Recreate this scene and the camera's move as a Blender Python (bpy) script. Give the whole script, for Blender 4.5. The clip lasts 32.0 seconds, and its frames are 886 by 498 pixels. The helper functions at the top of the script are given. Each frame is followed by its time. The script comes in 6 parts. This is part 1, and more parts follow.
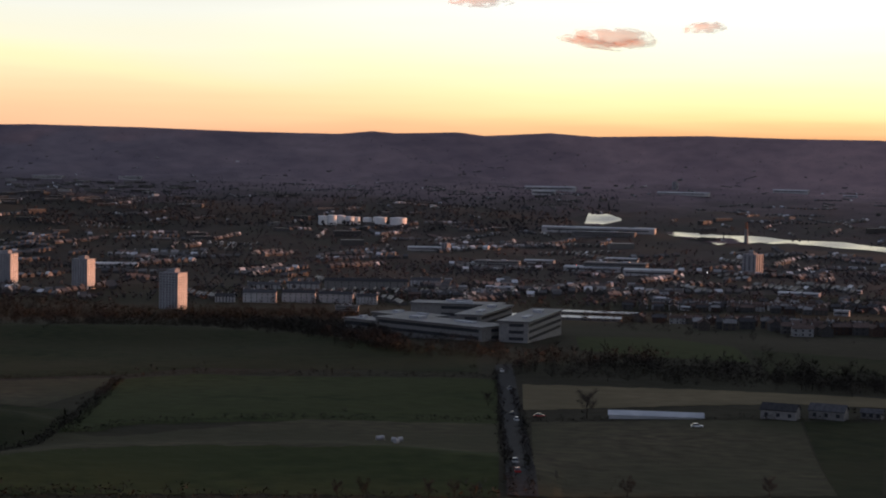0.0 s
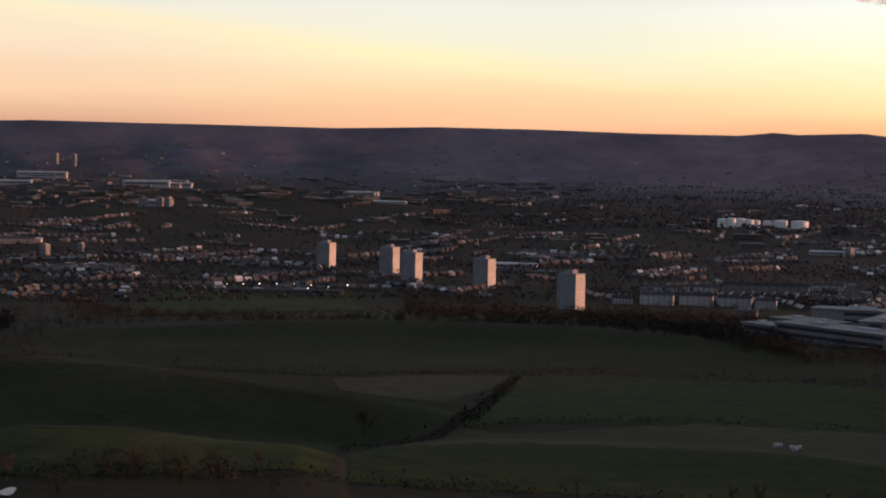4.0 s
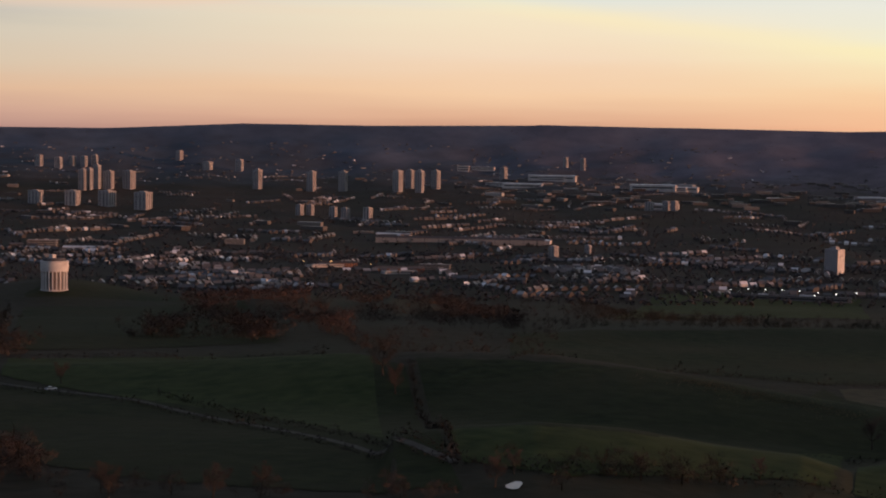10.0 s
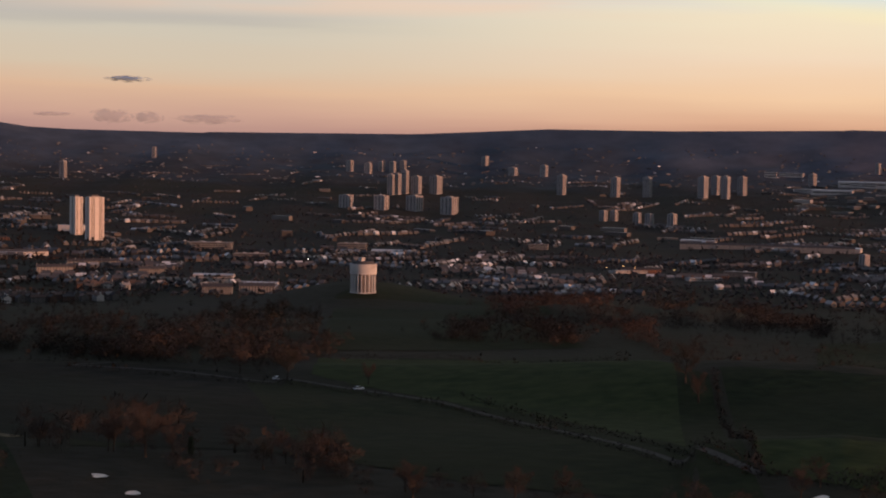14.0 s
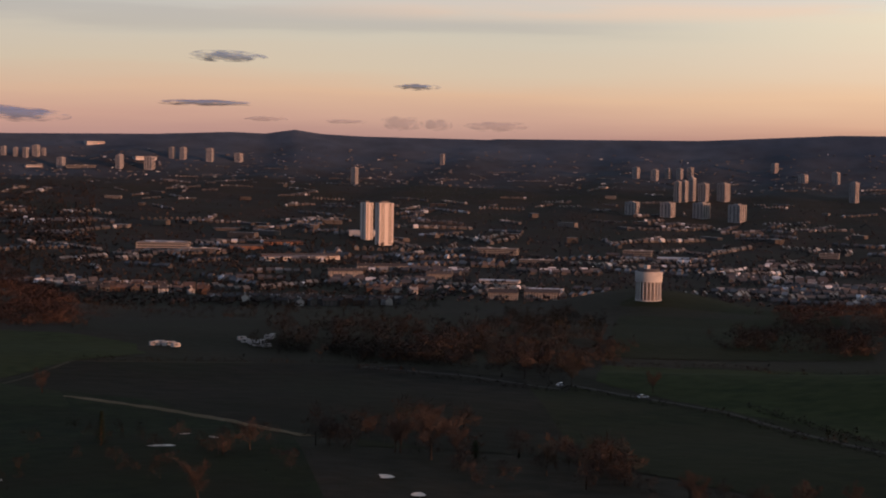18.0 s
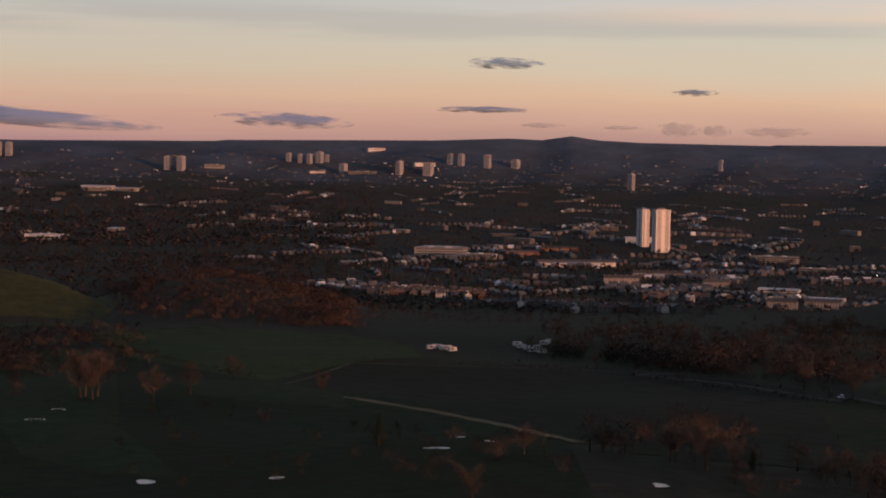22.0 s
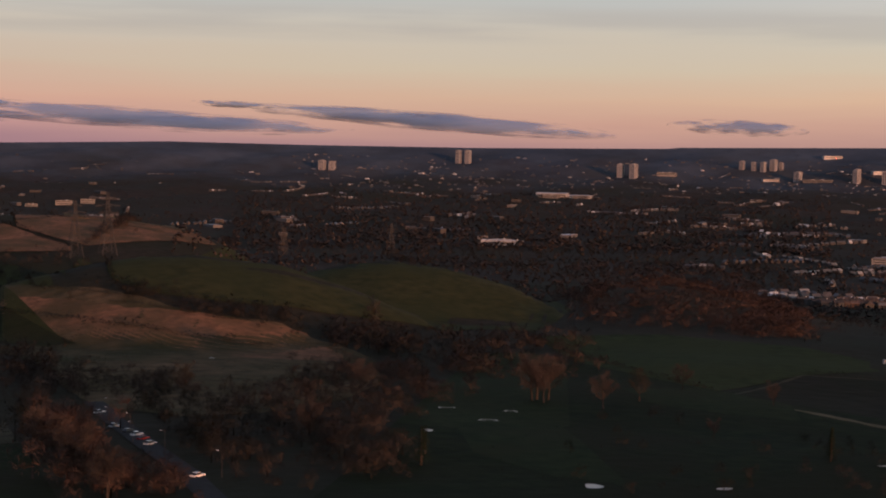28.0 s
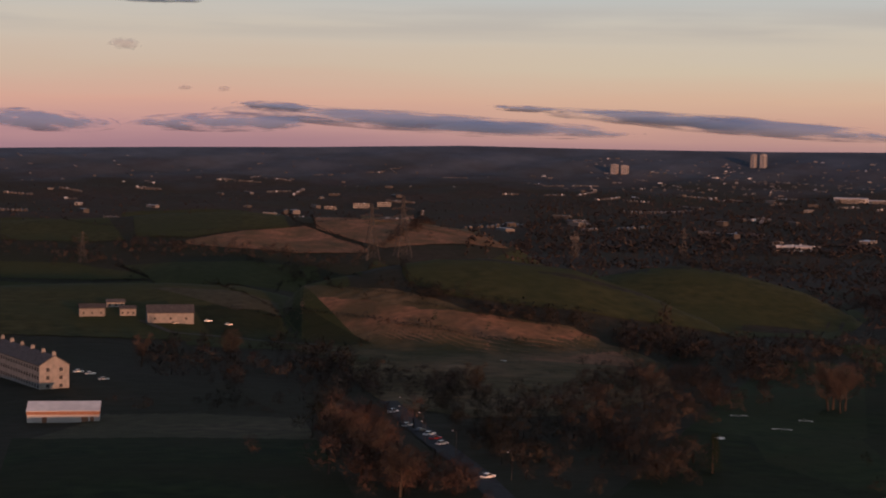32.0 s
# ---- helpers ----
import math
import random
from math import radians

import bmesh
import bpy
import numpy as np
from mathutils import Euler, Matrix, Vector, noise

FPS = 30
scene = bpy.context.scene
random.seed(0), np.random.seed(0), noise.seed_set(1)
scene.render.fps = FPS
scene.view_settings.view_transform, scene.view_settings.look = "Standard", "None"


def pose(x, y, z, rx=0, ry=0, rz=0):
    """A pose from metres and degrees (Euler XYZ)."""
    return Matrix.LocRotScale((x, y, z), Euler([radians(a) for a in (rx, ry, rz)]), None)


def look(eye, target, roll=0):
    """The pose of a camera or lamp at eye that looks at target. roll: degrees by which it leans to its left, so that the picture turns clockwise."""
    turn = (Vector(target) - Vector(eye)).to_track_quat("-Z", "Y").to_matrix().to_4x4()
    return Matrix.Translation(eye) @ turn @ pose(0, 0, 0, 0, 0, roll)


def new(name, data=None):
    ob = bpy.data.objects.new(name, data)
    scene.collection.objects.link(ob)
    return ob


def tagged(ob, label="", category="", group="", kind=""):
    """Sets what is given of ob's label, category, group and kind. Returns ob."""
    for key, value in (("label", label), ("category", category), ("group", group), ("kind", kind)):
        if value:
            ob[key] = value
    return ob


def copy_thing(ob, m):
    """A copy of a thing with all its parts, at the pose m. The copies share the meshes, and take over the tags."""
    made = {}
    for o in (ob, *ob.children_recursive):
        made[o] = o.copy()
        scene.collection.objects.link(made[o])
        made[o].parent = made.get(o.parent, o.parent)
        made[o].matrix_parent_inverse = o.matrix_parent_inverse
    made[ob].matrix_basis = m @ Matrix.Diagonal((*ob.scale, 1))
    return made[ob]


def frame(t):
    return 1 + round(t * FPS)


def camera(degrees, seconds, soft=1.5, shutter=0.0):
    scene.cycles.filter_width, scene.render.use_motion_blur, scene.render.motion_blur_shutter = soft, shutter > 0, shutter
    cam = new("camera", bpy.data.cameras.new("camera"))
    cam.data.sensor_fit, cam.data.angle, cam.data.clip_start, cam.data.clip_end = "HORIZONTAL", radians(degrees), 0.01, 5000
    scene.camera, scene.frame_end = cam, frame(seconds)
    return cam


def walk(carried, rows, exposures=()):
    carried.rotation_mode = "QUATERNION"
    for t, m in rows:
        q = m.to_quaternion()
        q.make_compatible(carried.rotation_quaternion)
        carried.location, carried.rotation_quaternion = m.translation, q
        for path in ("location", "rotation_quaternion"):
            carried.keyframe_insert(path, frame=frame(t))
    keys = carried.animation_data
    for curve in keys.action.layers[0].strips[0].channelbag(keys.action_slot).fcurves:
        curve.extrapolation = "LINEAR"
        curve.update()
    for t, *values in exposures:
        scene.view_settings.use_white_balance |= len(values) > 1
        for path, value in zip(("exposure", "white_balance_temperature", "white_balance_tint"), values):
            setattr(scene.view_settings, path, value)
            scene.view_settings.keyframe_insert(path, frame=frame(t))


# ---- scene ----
# ---------------------------------------------------------------- camera
cam = camera(29.36, 32.0, soft=2.0)
EYE = 165.0
# seconds, heading, tilt and lean in degrees: a hovering camera that turns to its left
ROWS = [
    (0.0, 0.00, -3.02, -0.95),
    (0.5, 1.56, -3.04, -0.94),
    (1.0, 3.23, -3.05, -0.92),
    (1.5, 4.93, -3.08, -0.95),
    (2.0, 6.59, -3.10, -0.93),
    (2.5, 8.24, -3.11, -0.95),
    (3.0, 9.92, -3.13, -0.94),
    (3.5, 11.69, -3.14, -0.95),
    (4.0, 13.44, -3.17, -0.96),
    (4.5, 15.16, -3.19, -0.94),
    (6.5, 20.19, -3.23, -0.99),
    (7.0, 21.54, -3.24, -1.00),
    (7.5, 22.96, -3.24, -1.00),
    (8.0, 24.48, -3.26, -0.99),
    (8.5, 25.97, -3.27, -0.99),
    (9.0, 27.48, -3.28, -0.98),
    (9.5, 28.98, -3.31, -0.98),
    (10.0, 30.46, -3.31, -0.98),
    (10.5, 31.94, -3.31, -0.99),
    (11.0, 33.40, -3.33, -1.00),
    (11.5, 34.91, -3.33, -1.02),
    (12.0, 36.46, -3.32, -1.02),
    (12.5, 37.62, -3.31, -1.01),
    (13.0, 38.57, -3.31, -1.00),
    (13.5, 39.54, -3.30, -0.98),
    (14.0, 40.73, -3.29, -0.99),
    (14.5, 41.94, -3.28, -0.99),
    (16.5, 46.95, -3.27, -0.97),
    (17.0, 48.19, -3.25, -0.96),
    (17.5, 49.41, -3.25, -0.97),
    (18.0, 50.39, -3.22, -0.98),
    (18.5, 51.53, -3.20, -1.01),
    (19.0, 52.67, -3.20, -1.02),
    (19.5, 53.81, -3.19, -0.99),
    (20.0, 54.97, -3.18, -0.99),
    (20.5, 56.14, -3.17, -0.99),
    (21.0, 57.33, -3.16, -0.99),
    (21.5, 58.53, -3.15, -0.97),
    (22.0, 59.73, -3.16, -0.96),
    (22.5, 60.95, -3.15, -0.97),
    (23.0, 62.18, -3.15, -0.97),
    (23.5, 63.44, -3.15, -0.97),
    (24.0, 64.70, -3.14, -0.98),
    (24.5, 65.96, -3.14, -0.99),
    (26.5, 71.07, -3.14, -0.97),
    (27.0, 72.35, -3.14, -0.97),
    (27.5, 73.64, -3.15, -1.00),
    (28.0, 74.95, -3.15, -1.00),
    (28.5, 76.24, -3.16, -1.01),
    (29.0, 77.48, -3.17, -1.00),
    (29.5, 78.60, -3.16, -1.02),
    (30.0, 79.87, -3.16, -0.98),
    (30.5, 81.15, -3.16, -0.97),
    (31.0, 82.42, -3.17, -1.03),
    (31.5, 83.67, -3.17, -1.01),
    (32.0, 84.82, -3.18, -1.00),
]

walk(cam, [(t, pose(0, 0, EYE, 90 + tilt, lean, yaw)) for t, yaw, tilt, lean in ROWS],
     exposures=((0.0, 0.22), (2.0, 0.18), (4.0, 0.12), (7.0, 0.06), (12.0, 0.0), (32.0, 0.0)))

# ---------------------------------------------------------------- light
SUN_BEARING, SUN_HEIGHT = -72.0, 3.3


def lin(r, g, b, k=1.0):
    """Display colour in 0..255 to linear light."""
    f = lambda c: (c / 255 / 12.92 if c < 10 else ((c / 255 + 0.055) / 1.055) ** 2.4) * k
    return (f(r), f(g), f(b), 1.0)


def build_world():
    w = bpy.data.worlds.new("evening_sky")
    scene.world = w
    w.use_nodes = True
    n, l = w.node_tree.nodes, w.node_tree.links
    bg = n["Background"]
    tc = n.new("ShaderNodeTexCoord")
    sep = n.new("ShaderNodeSeparateXYZ")
    l.new(tc.outputs["Generated"], sep.inputs[0])
    neg = n.new("ShaderNodeMath")
    neg.operation = "MULTIPLY"
    neg.inputs[1].default_value = -1
    l.new(sep.outputs[0], neg.inputs[0])
    at = n.new("ShaderNodeMath")
    at.operation = "ARCTAN2"
    l.new(neg.outputs[0], at.inputs[0])
    l.new(sep.outputs[1], at.inputs[1])
    streak = n.new("ShaderNodeTexNoise")
    mp = n.new("ShaderNodeMapping")
    mp.inputs["Scale"].default_value = (3.0, 3.0, 42.0)
    mp.inputs["Rotation"].default_value = (0.0, 0.03, 0.0)
    l.new(tc.outputs["Generated"], mp.inputs[0])
    l.new(mp.outputs[0], streak.inputs["Vector"])
    streak.inputs["Scale"].default_value = 1.6
    streak.inputs["Detail"].default_value = 4
    wob = n.new("ShaderNodeMath")
    wob.operation = "MULTIPLY_ADD"
    l.new(streak.outputs[0], wob.inputs[0])
    wob.inputs[1].default_value = 0.016
    l.new(sep.outputs[2], wob.inputs[2])
    prev = None
    bearings = (-150, -105, -60, -12, 12, 27, 50, 74, 97, 140)
    high_sky = ((0.14, 174, 177, 186), (0.24, 140, 147, 164), (0.5, 116, 124, 145))
    glow_sky = ((0.14, 253, 246, 226), (0.24, 190, 190, 194), (0.5, 118, 126, 146))
    dusk = ((0.0, 118, 112, 126), (0.03, 140, 132, 144), (0.06, 158, 150, 158), (0.09, 160, 158, 168))
    skies = (
        dusk,
        ((0.0, 180, 120, 90), (0.022, 225, 190, 150), (0.045, 235, 220, 195), (0.075, 235, 228, 215), (0.1, 225, 225, 222)),
        ((0.0, 200, 120, 70), (0.022, 250, 205, 140), (0.045, 252, 246, 190), (0.075, 255, 252, 238), (0.1, 255, 255, 252)),
        ((0.006, 215, 140, 100), (0.016, 245, 180, 132), (0.027, 247, 224, 164), (0.04, 246, 248, 192), (0.065, 248, 250, 232), (0.09, 251, 251, 250)),
        ((0.006, 205, 140, 115), (0.016, 246, 186, 146), (0.029, 248, 202, 158), (0.046, 248, 222, 178), (0.061, 248, 238, 192), (0.085, 238, 237, 224)),
        ((0.006, 190, 135, 110), (0.018, 226, 174, 138), (0.035, 245, 202, 160), (0.055, 245, 215, 182), (0.08, 246, 227, 192), (0.092, 224, 226, 214)),
        ((0.006, 178, 135, 125), (0.02, 206, 162, 140), (0.035, 223, 182, 148), (0.05, 216, 194, 166), (0.072, 208, 198, 178), (0.092, 205, 198, 190)),
        ((0.004, 172, 130, 128), (0.018, 204, 156, 136), (0.033, 213, 174, 146), (0.052, 208, 188, 162), (0.072, 203, 190, 172), (0.092, 190, 188, 181)),
        ((0.004, 166, 125, 130), (0.016, 194, 145, 140), (0.03, 214, 163, 142), (0.05, 206, 178, 155), (0.072, 203, 188, 170), (0.092, 191, 188, 181)),
        dusk,
    )
    for i, (b, stops) in enumerate(zip(bearings, skies)):
        ramp = n.new("ShaderNodeValToRGB")
        mr = n.new("ShaderNodeMapRange")
        mr.inputs["From Min"].default_value, mr.inputs["From Max"].default_value = -0.02, 0.5
        l.new(wob.outputs[0], mr.inputs[0])
        l.new(mr.outputs[0], ramp.inputs[0])
        cr = ramp.color_ramp
        stops = stops + (glow_sky if -110 < b < 0 else high_sky)
        while len(cr.elements) < len(stops):
            cr.elements.new(0.5)
        for e, (z, r, g, bl) in zip(cr.elements, stops):
            e.position, e.color = (z + 0.008 + 0.02) / 0.52, lin(r - 3 * (b > 20), g, bl + 5 * (b > 20) - 5 * (b == -12))
        if prev is None:
            prev = ramp.outputs[0]
            continue
        fac = n.new("ShaderNodeMapRange")
        fac.interpolation_type = "SMOOTHSTEP"
        fac.inputs["From Min"].default_value = radians(bearings[i - 1])
        fac.inputs["From Max"].default_value = radians(b)
        l.new(at.outputs[0], fac.inputs[0])
        mx = n.new("ShaderNodeMixRGB")
        l.new(fac.outputs[0], mx.inputs[0])
        l.new(prev, mx.inputs[1])
        l.new(ramp.outputs[0], mx.inputs[2])
        prev = mx.outputs[0]
    def calc(kind, a, b):
        q = n.new("ShaderNodeMath")
        q.operation = kind
        for i, v in enumerate((a, b)):
            if isinstance(v, (int, float)):
                q.inputs[i].default_value = v
            else:
                l.new(v, q.inputs[i])
        return q.outputs[0]

    def ease(v, lo, hi, a=0.0, b=1.0):
        q = n.new("ShaderNodeMapRange")
        q.interpolation_type = "SMOOTHSTEP"
        for i, w in enumerate((lo, hi, a, b)):
            q.inputs[1 + i].default_value = w
        l.new(v, q.inputs[0])
        return q.outputs[0]

    def over(f, base, c):
        q = n.new("ShaderNodeMixRGB")
        l.new(f, q.inputs[0])
        l.new(base, q.inputs[1])
        q.inputs[2].default_value = lin(*c)
        return q.outputs[0]

    deg = calc("MULTIPLY", at.outputs[0], 57.2958)
    rise = calc("MULTIPLY", calc("ADD", sep.outputs[2], calc("MULTIPLY", calc("SUBTRACT", streak.outputs[0], 0.5), 0.008)), 57.2958)
    lid = calc("SUBTRACT", rise, calc("ADD", calc("MULTIPLY", deg, 0.118), 1.55))
    here = calc("MULTIPLY", ease(deg, 2, 10), ease(deg, 30, 44, 1.0, 0.0))
    prev = over(calc("MULTIPLY", calc("MULTIPLY", ease(lid, -0.5, 0.05), ease(lid, 0.05, 0.6, 1.0, 0.0)), calc("MULTIPLY", here, 0.35)), prev, (252, 236, 184))
    prev = over(calc("MULTIPLY", calc("MULTIPLY", ease(lid, -0.1, 1.1), here), 0.5), prev, (228, 228, 218))
    veil = calc("MULTIPLY", ease(rise, 3.7, 4.25), ease(rise, 4.7, 5.3, 1.0, 0.0))
    veil = calc("MULTIPLY", calc("MULTIPLY", veil, ease(streak.outputs[0], 0.35, 0.6)), ease(deg, 38, 50))
    prev = over(calc("MULTIPLY", veil, 0.42), prev, (172, 164, 160))
    pink = calc("MULTIPLY", calc("MULTIPLY", ease(rise, 4.35, 4.8), ease(rise, 4.9, 5.5, 1.0, 0.0)), calc("MULTIPLY", ease(deg, 28, 38), ease(deg, 46, 60, 1.0, 0.0)))
    prev = over(calc("MULTIPLY", pink, calc("MULTIPLY", ease(streak.outputs[0], 0.3, 0.55), 0.6)), prev, (240, 205, 178))
    sky = n.new("ShaderNodeTexSky")
    sky.sky_type = "NISHITA"
    sky.sun_disc = False
    sky.sun_elevation, sky.sun_rotation = radians(SUN_HEIGHT), radians(-SUN_BEARING)
    add = n.new("ShaderNodeMixRGB")
    add.blend_type = "ADD"
    add.inputs[0].default_value = 0.006
    l.new(prev, add.inputs[1])
    l.new(sky.outputs[0], add.inputs[2])
    l.new(add.outputs[0], bg.inputs[0])
    bg.inputs[1].default_value = 1.0


build_world()
lamp = bpy.data.lights.new("sun", "SUN")
lamp.energy, lamp.angle, lamp.color = 4.5, radians(0.6), (1.0, 0.43, 0.24)
sun = new("sun", lamp)
sb, sh = radians(SUN_BEARING), radians(SUN_HEIGHT)
sun.matrix_world = look((0, 0, 900), (900 * math.sin(sb), -900 * math.cos(sb), 900 - 900 * math.tan(sh)))


# ---------------------------------------------------------------- materials
def mat(name, c1, c2, scale=0.2, rough=0.9, c3=None, scale3=0.02, bump=0.0, vary=0.0, per="object", metal=0.0, coord="world", spec=0.04):
    """Two colours mixed by a fine noise, a third by a broad one; vary: spread of value from piece to piece."""
    m = bpy.data.materials.new(name)
    m.use_nodes = True
    n, l = m.node_tree.nodes, m.node_tree.links
    b = n["Principled BSDF"]
    b.inputs["Roughness"].default_value, b.inputs["Metallic"].default_value = rough, metal
    b.inputs["Specular IOR Level"].default_value = spec
    if coord == "world":
        vec = n.new("ShaderNodeNewGeometry").outputs["Position"]
    else:
        vec = n.new("ShaderNodeTexCoord").outputs["Object"]

    def noise_at(s, detail):
        t = n.new("ShaderNodeTexNoise")
        t.inputs["Scale"].default_value, t.inputs["Detail"].default_value = s, detail
        l.new(vec, t.inputs["Vector"])
        r = n.new("ShaderNodeMapRange")
        r.inputs["From Min"].default_value, r.inputs["From Max"].default_value = 0.32, 0.68
        l.new(t.outputs[0], r.inputs[0])
        return r.outputs[0]

    fine = noise_at(scale, 5)
    mx = n.new("ShaderNodeMixRGB")
    mx.inputs[1].default_value, mx.inputs[2].default_value = (*c1, 1), (*c2, 1)
    l.new(fine, mx.inputs[0])
    col = mx.outputs[0]
    if c3:
        m3 = n.new("ShaderNodeMixRGB")
        m3.inputs[2].default_value = (*c3, 1)
        l.new(noise_at(scale3, 3), m3.inputs[0])
        l.new(col, m3.inputs[1])
        col = m3.outputs[0]
    if vary:
        src = n.new("ShaderNodeObjectInfo").outputs["Random"] if per == "object" else n.new("ShaderNodeNewGeometry").outputs["Random Per Island"]
        r = n.new("ShaderNodeMapRange")
        r.inputs["To Min"].default_value, r.inputs["To Max"].default_value = 1 - vary, 1 + vary
        l.new(src, r.inputs[0])
        hv = n.new("ShaderNodeHueSaturation")
        l.new(r.outputs[0], hv.inputs["Value"])
        l.new(col, hv.inputs["Color"])
        col = hv.outputs[0]
    l.new(col, b.inputs["Base Color"])
    if bump:
        bp = n.new("ShaderNodeBump")
        bp.inputs["Strength"].default_value, bp.inputs["Distance"].default_value = bump, 0.5 / max(scale, 0.02) * 0.1
        l.new(fine, bp.inputs["Height"])
        l.new(bp.outputs[0], b.inputs["Normal"])
    return m


def glow(name, c, k):
    m = bpy.data.materials.new(name)
    m.use_nodes = True
    b = m.node_tree.nodes["Principled BSDF"]
    b.inputs["Base Color"].default_value = (*c, 1)
    b.inputs["Emission Color"].default_value = (*c, 1)
    b.inputs["Emission Strength"].default_value = k
    return m


def speckle(name, stops, rough=0.85):
    """One of several paints for each separate piece of a joined mesh."""
    m = bpy.data.materials.new(name)
    m.use_nodes = True
    n, l = m.node_tree.nodes, m.node_tree.links
    b = n["Principled BSDF"]
    b.inputs["Roughness"].default_value = rough
    g = n.new("ShaderNodeNewGeometry")
    ramp = n.new("ShaderNodeValToRGB")
    ramp.color_ramp.interpolation = "CONSTANT"
    while len(ramp.color_ramp.elements) < len(stops):
        ramp.color_ramp.elements.new(0.5)
    for e, (p, c) in zip(ramp.color_ramp.elements, stops):
        e.position, e.color = p, (*c, 1)
    l.new(g.outputs["Random Per Island"], ramp.inputs[0])
    t = n.new("ShaderNodeTexNoise")
    t.inputs["Scale"].default_value = 0.6
    l.new(g.outputs["Position"], t.inputs["Vector"])
    hv = n.new("ShaderNodeHueSaturation")
    r = n.new("ShaderNodeMapRange")
    r.inputs["To Min"].default_value, r.inputs["To Max"].default_value = 0.7, 1.2
    l.new(t.outputs[0], r.inputs[0])
    l.new(r.outputs[0], hv.inputs["Value"])
    l.new(ramp.outputs[0], hv.inputs["Color"])
    l.new(hv.outputs[0], b.inputs["Base Color"])
    return m


M_SCRUB = mat("winter_scrub", (0.019, 0.0165, 0.0125), (0.036, 0.03, 0.023), 0.12, c3=(0.021, 0.022, 0.013), scale3=0.006, bump=0.6)
M_PLAIN = mat("town_ground", (0.026, 0.021, 0.018), (0.044, 0.036, 0.031), 0.05, c3=(0.03, 0.029, 0.022), scale3=0.006)


def rise_to_hazy_moor(m, moor):
    """Town ground that gives way, patch by patch, to far moor; haze is painted in, bluish, and paler towards the west.
    """
    n, l = m.node_tree.nodes, m.node_tree.links
    b = n["Principled BSDF"]
    col = b.inputs["Base Color"].links[0].from_socket
    pos = n.new("ShaderNodeNewGeometry").outputs["Position"]

    def math_of(kind, a, c):
        t = n.new("ShaderNodeMath")
        t.operation = kind
        for q, v in enumerate((a, c)):
            if isinstance(v, (int, float)):
                t.inputs[q].default_value = v
            else:
                l.new(v, t.inputs[q])
        return t.outputs[0]

    def vec_of(kind, out, v=None):
        t = n.new("ShaderNodeVectorMath")
        t.operation = kind
        l.new(pos, t.inputs[0])
        if v:
            t.inputs[1].default_value = v
        return t.outputs[out]

    def blend(f, c1, c2, kind="MIX"):
        t = n.new("ShaderNodeMixRGB")
        t.blend_type = kind
        l.new(f, t.inputs[0])
        for q, c in ((1, c1), (2, c2)):
            if isinstance(c, tuple):
                t.inputs[q].default_value = (*c, 1)
            else:
                l.new(c, t.inputs[q])
        return t.outputs[0]

    def noise_of(scale, detail):
        t = n.new("ShaderNodeTexNoise")
        t.inputs["Scale"].default_value, t.inputs["Detail"].default_value = scale, detail
        l.new(pos, t.inputs["Vector"])
        return t.outputs[0]

    def span(v, lo, hi):
        t = n.new("ShaderNodeMapRange")
        t.inputs["From Min"].default_value, t.inputs["From Max"].default_value = lo, hi
        l.new(v, t.inputs[0])
        return t.outputs[0]

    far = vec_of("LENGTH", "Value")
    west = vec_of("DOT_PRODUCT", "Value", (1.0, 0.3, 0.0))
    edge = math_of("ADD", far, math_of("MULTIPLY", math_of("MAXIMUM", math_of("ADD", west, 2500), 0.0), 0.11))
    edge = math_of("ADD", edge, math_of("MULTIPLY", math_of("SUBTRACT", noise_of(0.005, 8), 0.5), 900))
    hazy_moor = blend(span(noise_of(0.02, 9), 0.25, 0.75), moor[0], moor[1])
    hazy_moor = blend(span(noise_of(0.0035, 3), 0.35, 0.65), hazy_moor, (0.72, 0.74, 0.78), "MULTIPLY")
    # western sunset haze painted over moor and town as a paler, warmer colour
    hazy_moor = blend(span(west, -1500, 2600), hazy_moor, (3.5, 1.95, 1.55), "MULTIPLY")
    hazy_town = blend(span(west, 0, 2000), col, (2.2, 2.05, 2.3), "MULTIPLY")
    l.new(blend(span(edge, 4150, 4880), hazy_town, hazy_moor), b.inputs["Base Color"])


rise_to_hazy_moor(M_PLAIN, ((0.06, 0.075, 0.1), (0.086, 0.103, 0.132)))
M_GRASS = mat("pasture", (0.01, 0.018, 0.005), (0.032, 0.043, 0.014), 0.13, c3=(0.03, 0.037, 0.013), scale3=0.018, bump=0.4)
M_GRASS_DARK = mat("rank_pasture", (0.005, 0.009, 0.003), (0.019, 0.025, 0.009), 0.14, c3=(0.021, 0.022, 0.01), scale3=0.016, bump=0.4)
M_STUBBLE = mat("stubble", (0.034, 0.029, 0.019), (0.078, 0.066, 0.043), 0.16, c3=(0.038, 0.038, 0.022), scale3=0.012, bump=0.4)
M_TAN = mat("dry_grass", (0.1, 0.08, 0.048), (0.15, 0.118, 0.073), 0.1, c3=(0.09, 0.075, 0.045), scale3=0.02, bump=0.4)
M_PLOUGH = mat("ploughed_earth", (0.01, 0.009, 0.007), (0.021, 0.018, 0.013), 0.09, c3=(0.013, 0.015, 0.008), scale3=0.012, bump=0.5)
M_MOOR = mat("bracken_moor", (0.12, 0.062, 0.039), (0.26, 0.128, 0.076), 0.2, c3=(0.08, 0.056, 0.031), scale3=0.035, bump=0.8)
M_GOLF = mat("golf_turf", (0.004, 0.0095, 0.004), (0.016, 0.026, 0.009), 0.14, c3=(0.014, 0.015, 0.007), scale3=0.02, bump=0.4)
